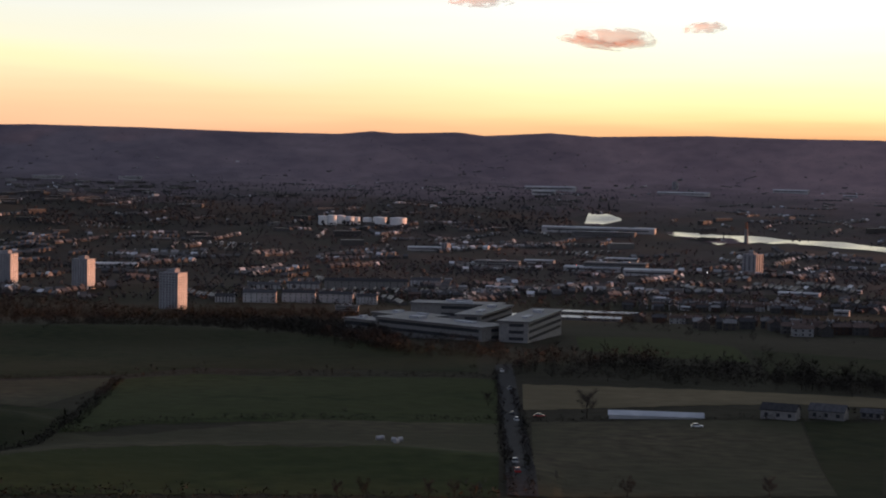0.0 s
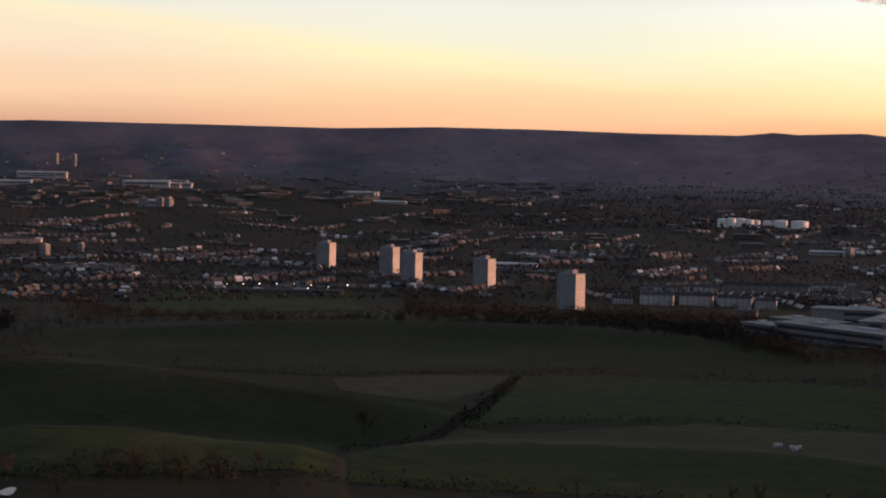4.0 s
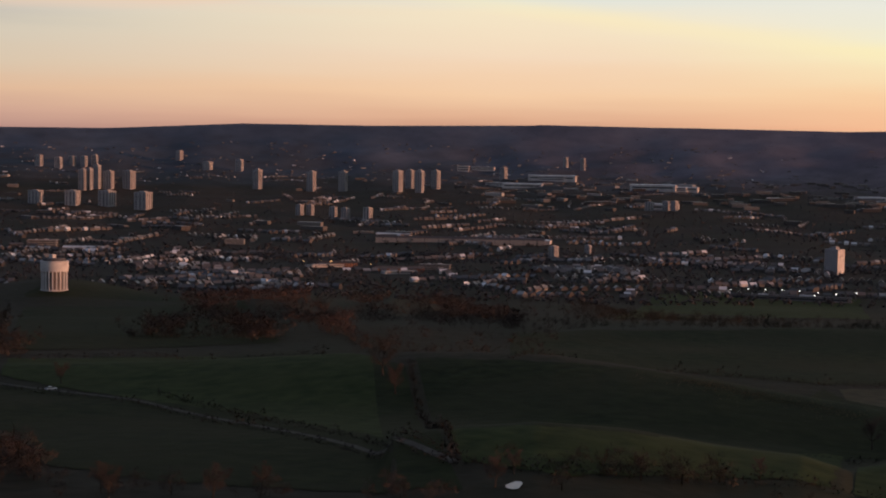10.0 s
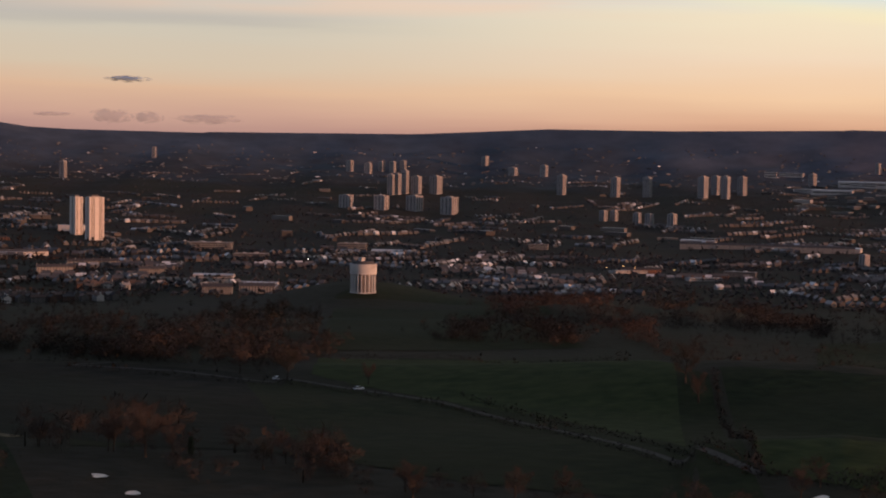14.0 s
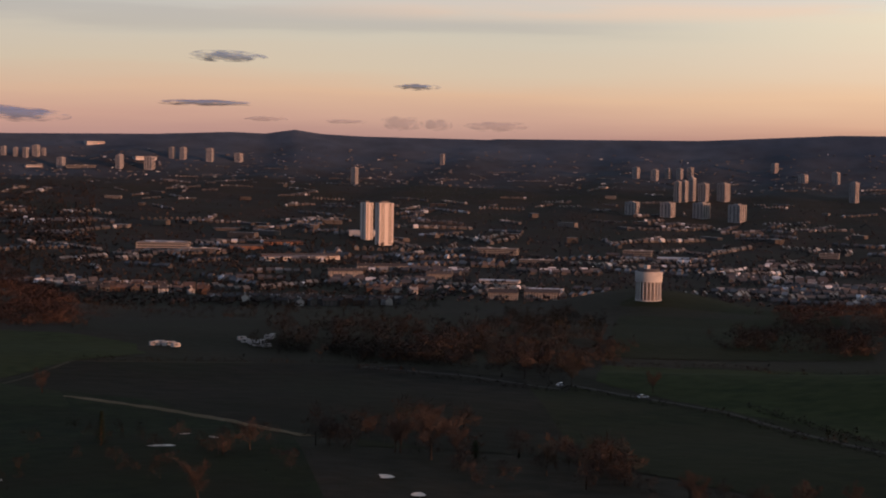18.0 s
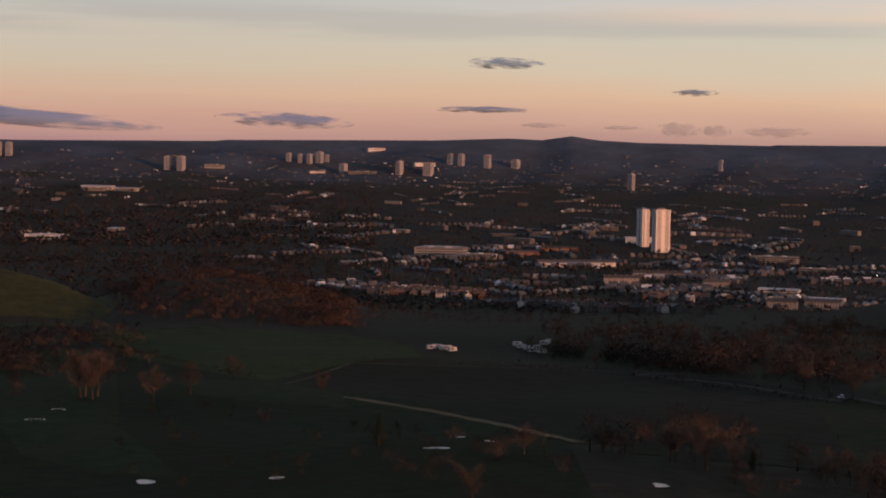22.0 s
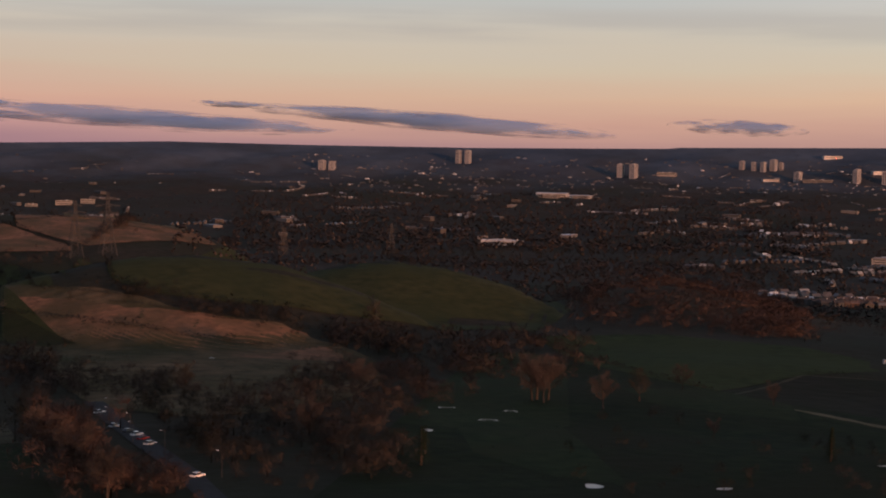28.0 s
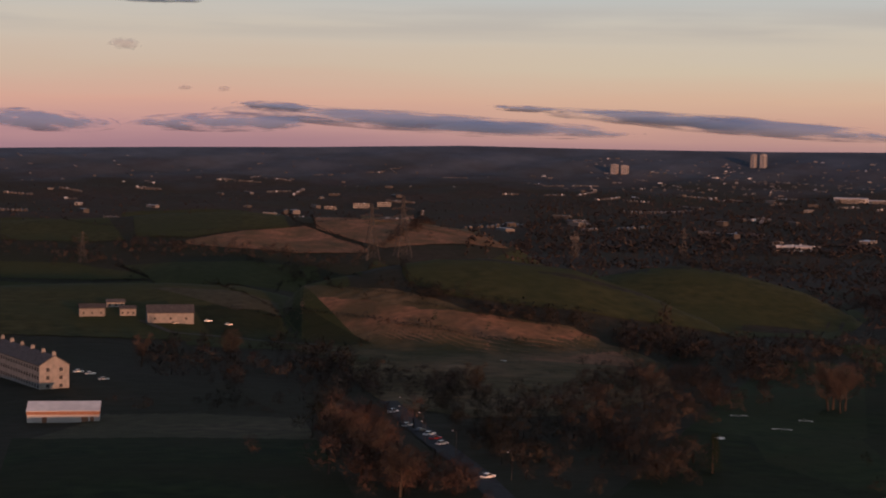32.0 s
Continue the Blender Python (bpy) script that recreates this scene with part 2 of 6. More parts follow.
M_ROUGH = mat("rough_dead_grass", (0.06, 0.043, 0.024), (0.14, 0.092, 0.054), 0.11, c3=(0.04, 0.038, 0.018), scale3=0.018, bump=0.8)
M_FAIRWAY = mat("mown_fairway", (0.01, 0.018, 0.007), (0.021, 0.032, 0.012), 0.15, c3=(0.018, 0.022, 0.009), scale3=0.03, bump=0.2)
M_OLIVE = mat("olive_pasture", (0.022, 0.024, 0.009), (0.05, 0.047, 0.019), 0.12, c3=(0.03, 0.034, 0.013), scale3=0.012, bump=0.4)
M_TWIG = mat("bare_twigs", (0.047, 0.037, 0.033), (0.078, 0.059, 0.051), 0.12, c3=(0.034, 0.029, 0.026), scale3=0.01, vary=0.14, per="island")
# distance haze put into both tree colours; the western copy is paler still
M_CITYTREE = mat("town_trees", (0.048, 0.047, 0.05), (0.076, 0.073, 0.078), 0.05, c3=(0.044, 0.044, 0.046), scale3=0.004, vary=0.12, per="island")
M_WESTTREE = mat("hazed_town_trees", (0.07, 0.06, 0.062), (0.11, 0.094, 0.096), 0.05, c3=(0.06, 0.054, 0.056), scale3=0.004, vary=0.12, per="island")
M_BARK = mat("bark", (0.03, 0.025, 0.021), (0.05, 0.042, 0.036), 2.0, bump=0.5)
M_ASPHALT = mat("asphalt", (0.028, 0.028, 0.03), (0.042, 0.042, 0.044), 0.5)
M_LANE = mat("worn_lane", (0.045, 0.041, 0.036), (0.07, 0.064, 0.056), 0.4)
M_WHITE = mat("white_render", (0.36, 0.35, 0.35), (0.48, 0.465, 0.455), 0.3, c3=(0.29, 0.28, 0.28), scale3=0.06, coord="object")
M_SAND = mat("bunker_sand", (0.55, 0.5, 0.44), (0.7, 0.64, 0.56), 0.6)
M_WINDOW = mat("dark_window", (0.03, 0.032, 0.036), (0.05, 0.052, 0.058), 0.6, rough=0.15, spec=0.5, coord="object")
M_SLATE = mat("slate_roof", (0.04, 0.04, 0.045), (0.07, 0.068, 0.07), 0.8, coord="object", vary=0.3)
M_METAL = mat("sheet_metal", (0.4, 0.42, 0.45), (0.55, 0.56, 0.58), 0.3, rough=0.5, coord="object", c3=(0.3, 0.31, 0.33), scale3=0.05)


# ---------------------------------------------------------------- mesh tools
def mesh_of(name, V, F, mats, idx=None, smooth=False, normals=None):
    V, F = np.asarray(V, np.float64), np.asarray(F, np.int64)
    me = bpy.data.meshes.new(name)
    me.vertices.add(len(V))
    me.vertices.foreach_set("co", V.ravel())
    k = F.shape[1]
    me.loops.add(F.size)
    me.loops.foreach_set("vertex_index", F.ravel())
    me.polygons.add(len(F))
    me.polygons.foreach_set("loop_start", np.arange(0, F.size, k))
    if idx is not None:
        me.polygons.foreach_set("material_index", np.asarray(idx, np.int64))
    me.polygons.foreach_set("use_smooth", np.full(len(F), smooth))
    for m in mats if isinstance(mats, (list, tuple)) else [mats]:
        me.materials.append(m)
    me.update(calc_edges=True)
    if normals is not None:
        me.normals_split_custom_set_from_vertices(normals.tolist())
    return me


def thing(name, label, category, place=(0, 0, 0), turn=0.0, group="", kind=""):
    ob = new(name)
    ob.matrix_basis = pose(*place, 0, 0, turn)
    return tagged(ob, label, category, group, kind)


def piece(name, me, parent, label="", place=(0, 0, 0), turn=0.0):
    ob = new(name, me)
    ob.parent = parent
    ob.matrix_basis = pose(*place, 0, 0, turn)
    if label:
        ob["label"] = label
    return ob


BOX_V = np.array([(x, y, z) for z in (0, 1) for y in (-.5, .5) for x in (-.5, .5)], float)
BOX_F = np.array([(0, 2, 3, 1), (4, 5, 7, 6), (0, 1, 5, 4), (2, 6, 7, 3), (0, 4, 6, 2), (1, 3, 7, 5)])


def boxes(name, items, mats, idx=None):
    """items: centre x, y, foot z, size x, y, z."""
    it = np.array(items, float)
    V = (BOX_V[None] * it[:, None, 3:6] + it[:, None, 0:3]).reshape(-1, 3)
    F = (BOX_F[None] + 8 * np.arange(len(it))[:, None, None]).reshape(-1, 4)
    return mesh_of(name, V, F, mats, None if idx is None else np.repeat(idx, 6))


def tris(F):
    out = []
    for f in F:
        out += [(f[0], f[i], f[i + 1]) for i in range(1, len(f) - 1)]
    return np.array(out)


def rep(tv, tf, pos, scl, ang):
    """A template set down many times in one array of corners and faces."""
    pos, scl, ang = np.asarray(pos, float), np.asarray(scl, float), np.asarray(ang, float)
    if scl.ndim == 1:
        scl = np.repeat(scl[:, None], 3, 1)
    v = tv[None] * scl[:, None, :]
    c, s = np.cos(ang)[:, None], np.sin(ang)[:, None]
    w = np.stack([v[..., 0] * c - v[..., 1] * s, v[..., 0] * s + v[..., 1] * c, v[..., 2]], -1) + pos[:, None]
    return w.reshape(-1, 3), (tf[None] + len(tv) * np.arange(len(pos))[:, None, None]).reshape(-1, tf.shape[1])


def tube(pts, radii, sides=6):
    V, F = [], []
    for i, (p, r) in enumerate(zip(pts, radii)):
        d = Vector(pts[min(i + 1, len(pts) - 1)]) - Vector(pts[max(i - 1, 0)])
        q = d.to_track_quat("Z", "Y")
        for k in range(sides):
            a = 2 * math.pi * k / sides
            V.append(tuple(Vector(p) + q @ Vector((r * math.cos(a), r * math.sin(a), 0))))
    for i in range(len(pts) - 1):
        for k in range(sides):
            a, b = i * sides + k, i * sides + (k + 1) % sides
            F.append((a, b, b + sides, a + sides))
    return V, F


def join(parts):
    V, F, n = [], [], 0
    for v, f in parts:
        V += list(v)
        F += [tuple(i + n for i in g) for g in f]
        n += len(v)
    return V, F


# ---------------------------------------------------------------- the land
D_KNOTS = (0, 200, 310, 400, 500, 600, 800, 1000, 1200, 1500, 1850, 2200, 2500)
Z_KNOTS = (55, 66, 89, 84, 78, 73, 67, 61, 48, 25, 4, 0, 0)
# beyond the near town the plain climbs to the far uplands: distance and dip below the eye
FAR_D = (2500, 3000, 3500, 4000, 4400, 4700, 5200)
FAR_DIP = (3.78, 2.95, 2.1, 1.35, 0.8, 0.3, 0.2)
SKYLINE = ((-14.5, 0.87), (-11.6, 0.88), (-8.8, 0.94), (-5.1, 0.86), (-3.6, 0.96), (-1.4, 0.83), (-0.5, 0.94), (1.6, 0.87), (2.4, 0.93), (3.5, 0.82), (6.7, 0.84), (10.1, 0.92), (13.6, 0.95),
           (13.7, 0.95), (17.0, 0.86), (22.1, 0.91), (27.4, 0.92), (23.4, 0.91), (27.2, 0.94), (32.9, 0.82), (37.2, 0.82), (41.8, 0.58))
SKYLINE_B = ((41.3, 0.60), (48.7, 0.50), (48.6, 0.53), (53.1, 0.54), (54.5, 0.60), (55.4, 0.73), (56.4, 0.58), (57.5, 0.62), (60.0, 0.51), (67.3, 0.37),
             (67.1, 0.41), (73.7, 0.29), (79.2, 0.29), (84.1, 0.33), (89.6, 0.19), (94.0, 0.12), (99.5, -0.01))
# hills: bearing, distance, height, width across in degrees, depth in metres; the first two are unseen, added to shade
# the near land
HILLS = ((-38, 1000, 76, 9.0, 330), (-30, 1550, 128, 6.0, 280), (43.5, 1500, 24, 3.6, 150), (67.5, 1330, 30, 4.0, 220), (36, 1350, 12, 3.5, 130))
# ridges: fall towards the eye and away from it, rounding of the top in metres; then bearing, dip of the crest and its distance
RIDGES = (
    (0.10, 0.24, 26, ((46, 7.25, 720), (39.1, 7.1, 700), (31.4, 7.0, 660), (26.5, 6.98, 640), (24, 7.2, 620), (21.2, 7.5, 600), (19, 7.9, 585), (16.4, 8.3, 565), (13.9, 8.75, 545), (12.4, 9.15, 530), (11.2, 9.8, 520))),
    (0.06, 0.24, 16, ((32, 10.0, 440), (30.2, 9.7, 445), (27.1, 9.4, 450), (24, 9.45, 450), (21.1, 9.78, 445), (18.2, 9.92, 440), (16.8, 10.3, 435))),
    (0.06, 0.24, 16, ((16.6, 10.3, 440), (14.6, 9.8, 460), (11.9, 9.6, 470), (8.5, 9.63, 475), (3.4, 9.68, 475), (-2, 10.08, 455), (-4, 10.6, 445))),
    (0.08, 0.22, 34, ((30, 6.6, 900), (28.1, 6.28, 920), (25.4, 5.93, 950), (20.7, 5.78, 980), (16.1, 5.57, 1000), (13, 5.63, 1000), (9.1, 5.78, 980), (5.3, 5.98, 950), (2.7, 6.3, 920), (-1, 6.68, 880), (-3, 7.1, 860))),
    (0.16, 0.3, 22, ((40, 6.1, 1130), (38, 5.2, 1150), (36.8, 5.05, 1160), (35.5, 5.15, 1160), (34.5, 5.6, 1150), (33.2, 6.3, 1130))),
    (0.16, 0.3, 22, ((34, 5.6, 1230), (32.2, 5.0, 1260), (30.7, 5.15, 1270), (29, 5.9, 1250), (27.5, 6.4, 1230))),
    (0.16, 0.3, 18, ((42, 6.6, 960), (40.8, 6.25, 980), (39.1, 5.95, 1000), (38, 5.85, 1000), (36.2, 6.5, 980), (35, 7.0, 960))),
    (0.2, 0.3, 24, ((89.5, 4.6, 1040), (86.9, 3.9, 1050), (85, 3.6, 1055), (83.2, 3.53, 1055), (80.3, 3.83, 1050), (78, 4.57, 1030), (75.7, 5.5, 1000), (74.6, 6.2, 980))),
    (0.2, 0.3, 24, ((81.5, 4.6, 1200), (78.4, 3.85, 1215), (76.9, 3.64, 1220), (75, 3.78, 1215), (72.7, 4.3, 1190), (71.1, 5.05, 1150), (70, 5.9, 1120))),
    (0.1, 0.12, 30, ((103, 4.6, 1090), (98, 4.5, 1100), (94, 4.45, 1100), (91.5, 4.55, 1100), (90, 4.9, 1090), (89, 5.3, 1080))),
    (0.11, 0.2, 40, ((101, 2.5, 1880), (96.8, 2.35, 1900), (94, 2.12, 1900), (91.5, 2.03, 1900), (89.8, 2.15, 1900), (86.4, 2.2, 1890), (83.9, 2.55, 1870), (82.5, 3.0, 1850), (81, 3.9, 1820))),
)
TABLE_D = np.arange(0, 5300, 10.0)
t_z = np.interp(TABLE_D, D_KNOTS, Z_KNOTS)
t_far = EYE - TABLE_D * np.tan(np.radians(np.interp(TABLE_D, FAR_D, FAR_DIP)))
t_z = np.where(TABLE_D > 2500, t_far, t_z)
t_pad = np.concatenate([np.full(8, t_z[0]), t_z, np.full(8, t_z[-1])])
TABLE_Z = np.convolve(t_pad, np.ones(17) / 17, "valid")
SKY_AZ, SKY_EL = np.array(sorted(SKYLINE + SKYLINE_B + ((-22.0, 0.2), (-28.0, -0.6), (118.0, 0.0)))).T


def ground(x, y):
    """Height of the land at x, y (arrays or numbers)."""
    x, y = np.asarray(x, float), np.asarray(y, float)
    d = np.hypot(x, y)
    az = np.degrees(np.arctan2(-x, y))
    z = np.interp(d, TABLE_D, TABLE_Z)
    for b, dist, h, wide, deep in HILLS:
        z = z + h * np.exp(-((az - b) / wide) ** 2 - ((d - dist) / deep) ** 2)
    for fore, back, top, knots in RIDGES:
        kb, kd, kr = np.array(knots[::-1], float).T
        past = np.maximum(np.maximum(kb[0] - az, az - kb[-1]), 0)
        dc = np.interp(az, kb, kr)
        s = d - dc
        crest = EYE - dc * np.tan(np.radians(np.interp(az, kb, kd))) - past * 18.0
        r = crest - np.where(s < 0, fore, back) * (np.sqrt(s * s + top * top) - top)
        z = np.maximum(z, r) + 1.5 * np.log1p(np.exp(-np.abs(z - r) / 1.5))
    roll = np.sin(x * 0.011 + 1.3) * np.sin(y * 0.009 + 0.4) + 0.5 * np.sin(x * 0.023 + y * 0.017) + 0.4 * np.sin(x * 0.031 - y * 0.027 + 2)
    z = z + roll * np.interp(d, (0, 300, 1500, 2200, 4300, 4700), (0.5, 1.3, 1.4, 1.0, 4.0, 6.0))
    # the uplands on the skyline
    top = EYE + 4900 * np.tan(np.radians(np.interp(az, SKY_AZ, SKY_EL)))
    k = np.clip((d - 4420) / 480, 0, 1)
    k = k * k
    return z * (1 - k) + top * k


def high(x, y):
    return float(ground(x, y))


def build_ground():
    az = np.concatenate([np.arange(-180, -30, 5.0), np.arange(-30, 118, 0.2), np.arange(118, 180, 5.0)])
    dip = np.arange(11.8, 0.5, -0.065)
    rows = np.interp(np.radians(dip), np.arctan((EYE - TABLE_Z[36:441]) / TABLE_D[36:441])[::-1], TABLE_D[36:441][::-1])
    d = np.concatenate([[0, 60, 130, 200, 260, 310, 345], rows, np.arange(4420, 4990, 14.0)])
    d = np.unique(np.round(d, 1))
    A, D = np.meshgrid(np.radians(az), d)
    X, Y = -D * np.sin(A), D * np.cos(A)
    V = np.stack([X, Y, ground(X, Y)], -1).reshape(-1, 3)
    n, m = len(az), len(d)
    i, j = np.meshgrid(np.arange(m - 1), np.arange(n), indexing="ij")
    j2 = (j + 1) % n
    F = np.stack([i * n + j, (i + 1) * n + j, (i + 1) * n + j2, i * n + j2], -1).reshape(-1, 4)[:, ::-1]
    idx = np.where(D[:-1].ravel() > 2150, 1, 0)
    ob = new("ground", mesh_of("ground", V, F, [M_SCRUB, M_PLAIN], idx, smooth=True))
    return tagged(ob, "rolling land of scrub and town ground rising to far uplands", "ground", kind="structure")


build_ground()


def along(line, n):
    p = np.array(line, float)
    s = np.concatenate([[0], np.cumsum(np.hypot(*np.diff(p, axis=0).T))])
    u = np.linspace(0, s[-1], n)
    return np.stack([np.interp(u, s, p[:, 0]), np.interp(u, s, p[:, 1])], -1)


def patch(name, label, category, m, far, near, lift=0.35, nu=90, nv=24):
    """A piece of land between its far edge and its near edge, laid on the ground."""
    a, b = along(far, nu), along(near, nu)
    w = np.linspace(0, 1, nv)[:, None, None]
    g = a[None] * (1 - w) + b[None] * w
    V = np.concatenate([g, (ground(g[..., 0], g[..., 1]) + lift)[..., None]], -1).reshape(-1, 3)
    i, j = np.meshgrid(np.arange(nv - 1), np.arange(nu - 1), indexing="ij")
    F = np.stack([i * nu + j, (i + 1) * nu + j, (i + 1) * nu + j + 1, i * nu + j + 1], -1).reshape(-1, 4)
    ob = new(name, mesh_of(name, V, F, m, smooth=True))
    return tagged(ob, label, category, kind="structure")


FIELDS = []


def field(label, m, far, near, lift=0.0):
    nearest = np.hypot(*np.array(near, float).T).min()
    far_off = nearest > 840
    a, b = along(far, 90), along(near, 90)
    u = b - a
    u /= np.maximum(np.hypot(*u.T), 1.0)[:, None]
    w = np.linspace(0, 60, 90)
    far = a - u * (3.0 + np.sin(w * 0.9 + len(FIELDS)) + 0.8 * np.sin(w * 2.3))[:, None]
    near = b + u * (3.0 + np.sin(w * 1.1 + 2 + len(FIELDS)) + 0.8 * np.sin(w * 2.7))[:, None]
    lift += (0.4 if nearest > 1300 else 0.22 if far_off else 0.14) + 0.005 * len(FIELDS)
    FIELDS.append(label)
    return patch("field", label, "field", m, far, near, lift, 104, 48)


field("broad dull brown-green pasture on a rounded hill", M_GRASS_DARK,
      [(-445, 835), (-397, 867), (-331, 922), (-330, 1173), (-193, 983), (-123, 962), (-78, 999), (-26, 912), (19, 858)],
      [(-305, 572), (-300, 722), (-221, 694), (-143, 738), (-112, 780), (-47, 779), (17, 752)])
field("green pasture below a dark hedge", M_GRASS, [(-125, 583), (-136, 715), (-109, 748), (-44, 739), (25, 722)], [(-116, 511), (-106, 558), (-43, 588), (21, 596)])
field("brownish stubble field between hedges", M_STUBBLE, [(-119, 455), (-114, 511), (-43, 586), (21, 592)], [(-117, 449), (-71, 471), (-28, 467), (18, 504)])
field("green pasture with faint mowing bands", M_GRASS, [(-133, 453), (-117, 447), (-70, 469), (-28, 467), (18, 496)], [(-118, 399), (-105, 400), (-52, 409), (15, 412)])
field("small triangular field of dry brown grass", M_STUBBLE, [(-207, 675), (-173, 703), (-140, 721)], [(-195, 645), (-146, 613), (-137, 707)])
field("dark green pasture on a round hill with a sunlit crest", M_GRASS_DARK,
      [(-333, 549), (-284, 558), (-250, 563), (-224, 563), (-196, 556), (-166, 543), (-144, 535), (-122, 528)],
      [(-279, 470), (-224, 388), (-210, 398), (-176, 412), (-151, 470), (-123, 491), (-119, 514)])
field("green strip of pasture at the hill's foot", M_GRASS, [(-225, 388), (-210, 398), (-176, 412), (-152, 472), (-144, 475)], [(-206, 362), (-178, 358), (-140, 392), (-125, 397), (-141, 463)])
field("dull pasture beyond the crest", M_GRASS_DARK, [(-213, 671), (-194, 641), (-143, 603), (-131, 594)], [(-199, 557), (-158, 533), (-128, 525), (-117, 515)])
field("strip of pale dry grass by the sheds", M_TAN, [(35, 707), (112, 705), (183, 686)], [(32, 639), (62, 645), (137, 656), (174, 653)])
field("worn brown-green paddock beside the road", M_STUBBLE, [(33, 597), (94, 601), (129, 598)], [(24, 415), (61, 424), (103, 432)])
field("dark green pasture behind the sheds", M_GRASS_DARK, [(130, 598), (160, 601)], [(103, 432), (115, 433)])
field("mown green playing field beside the school", M_GRASS, [(81, 1007), (138, 1019), (164, 936)], [(76, 913), (117, 864), (158, 853)])
field("dull pasture at the edge of the houses", M_GRASS_DARK, [(169, 914), (235, 885)], [(157, 803), (205, 773)])
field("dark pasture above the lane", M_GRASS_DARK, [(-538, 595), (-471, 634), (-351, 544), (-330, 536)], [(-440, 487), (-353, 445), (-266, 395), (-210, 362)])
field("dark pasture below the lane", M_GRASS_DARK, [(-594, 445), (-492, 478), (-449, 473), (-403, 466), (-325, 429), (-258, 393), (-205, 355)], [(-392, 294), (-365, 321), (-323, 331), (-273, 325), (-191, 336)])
field("green pasture between the lane and the scrub", M_GRASS, [(-559, 562), (-490, 624), (-355, 552)], [(-497, 496), (-343, 460), (-264, 417)])
field("green park land on a plateau behind a dark hedge", M_GRASS, [(-772, 1797), (-737, 1922), (-570, 1927)], [(-534, 1168), (-496, 1335), (-407, 1415)])
field("dark grass slope below the water tower", M_GRASS_DARK, [(-958, 982), (-1176, 1475)], [(-596, 600), (-512, 708)])
field("dark ploughed field bounded by a lane", M_PLOUGH, [(-622, 281), (-689, 356), (-651, 426), (-602, 476), (-535, 491)], [(-608, 278), (-522, 303), (-434, 301), (-374, 311), (-338, 333)])
field("green meadow on a slope", M_GRASS, [(-899, 376), (-813, 423), (-711, 405)], [(-655, 274), (-640, 289), (-691, 353)])
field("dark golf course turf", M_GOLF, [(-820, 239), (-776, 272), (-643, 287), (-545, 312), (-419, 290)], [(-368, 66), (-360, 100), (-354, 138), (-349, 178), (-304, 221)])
field("olive green pasture on a broad round hill", M_OLIVE, [(-1582, 81), (-1602, 113), (-1054, 95), (-1045, 119), (-1771, 260), (-2437, 449), (-1184, 259), (-2487, 633), (-2282, 646), (-2062, 645), (-1109, 393)], [(-1552, 75), (-999, 71), (-970, 88), (-950, 111), (-942, 138), (-943, 181), (-945, 211), (-949, 245), (-975, 287), (-947, 314)])
field("green meadow beside the golf course", M_GRASS, [(-915, 304), (-902, 378), (-822, 422), (-756, 426)], [(-768, 275), (-644, 290), (-692, 351), (-716, 404)])
field("brown grass on a lit ridge", M_TAN, [(-3479, 149), (-3396, 237), (-3221, 366)], [(-1870, 80), (-1828, 128), (-1849, 217)])
field("brown rough pasture on the ridge", M_MOOR, [(-3476, -1), (-1870, 80), (-1849, 217)], [(-1788, 29), (-1659, 94), (-1789, 234)])
field("green pasture on the ridge", M_OLIVE, [(-3478, -338), (-3566, -213), (-3577, -84), (-1800, -1)], [(-1727, -154), (-1709, -96), (-1747, -53), (-1788, 2)])
field("brown pasture on the ridge", M_MOOR, [(-1685, -101), (-1739, -46), (-1798, 17), (-1658, 77)], [(-1673, -100), (-1635, -44), (-1626, 16), (-1630, 76)])
field("green pasture with a long hedge", M_OLIVE, [(-3298, -551), (-3336, -460), (-1815, -185)], [(-1736, -289), (-1726, -221), (-1716, -164)])
field("dull green pasture below the pylons", M_OLIVE, [(-1598, -267), (-1594, -199), (-1518, -135)], [(-1521, -253), (-1516, -189), (-1485, -122)])
field("dull green pasture by the farm", M_OLIVE, [(-1563, -150), (-1556, -31), (-1558, 26), (-1037, 45)], [(-1481, -118), (-1087, -40), (-1472, 5), (-1027, 45)])
field("dull pasture between the farm and the moor", M_OLIVE, [(-1496, -104), (-1501, -45), (-1508, 15), (-1011, 37)], [(-880, -52), (-864, -22), (-864, 3), (-790, 24)])
field("rough pasture around the farm", M_OLIVE, [(-1495, -249), (-1471, -121), (-1088, -3)], [(-913, -152), (-902, -80), (-899, 40)])
field("dark mown sports pitch", M_GOLF, [(-519, -83), (-521, -36), (-508, 9)], [(-378, -65), (-379, -26), (-378, 17)])
field("dry grass bank above the pitch", M_STUBBLE, [(-591, -64), (-589, -31), (-566, 6)], [(-522, -77), (-523, -36), (-510, 9)])

field("rough brown and olive grass on a slope", M_ROUGH, [(-1070, -14), (-1008, 30), (-972, 69), (-916, 108), (-904, 150), (-872, 178), (-799, 183)], [(-920, -2), (-764, 24), (-607, 39), (-562, 63), (-567, 91), (-608, 123), (-678, 158)])
field("reddish brown bracken moor", M_MOOR, [(-1004, 4), (-986, 27), (-937, 73), (-910, 120), (-893, 164), (-822, 171)], [(-990, 2), (-936, 29), (-892, 63), (-863, 93), (-817, 125), (-799, 167)])
field("dull green pasture around the farm yard", M_GRASS_DARK, [(-1006, -56), (-1024, -23), (-1000, 4)], [(-935, -43), (-918, -9), (-895, 44)])
field("mown fairway on the golf course", M_FAIRWAY, [(-820, 238), (-825, 271), (-749, 263)], [(-531, 128), (-517, 155), (-530, 188)])
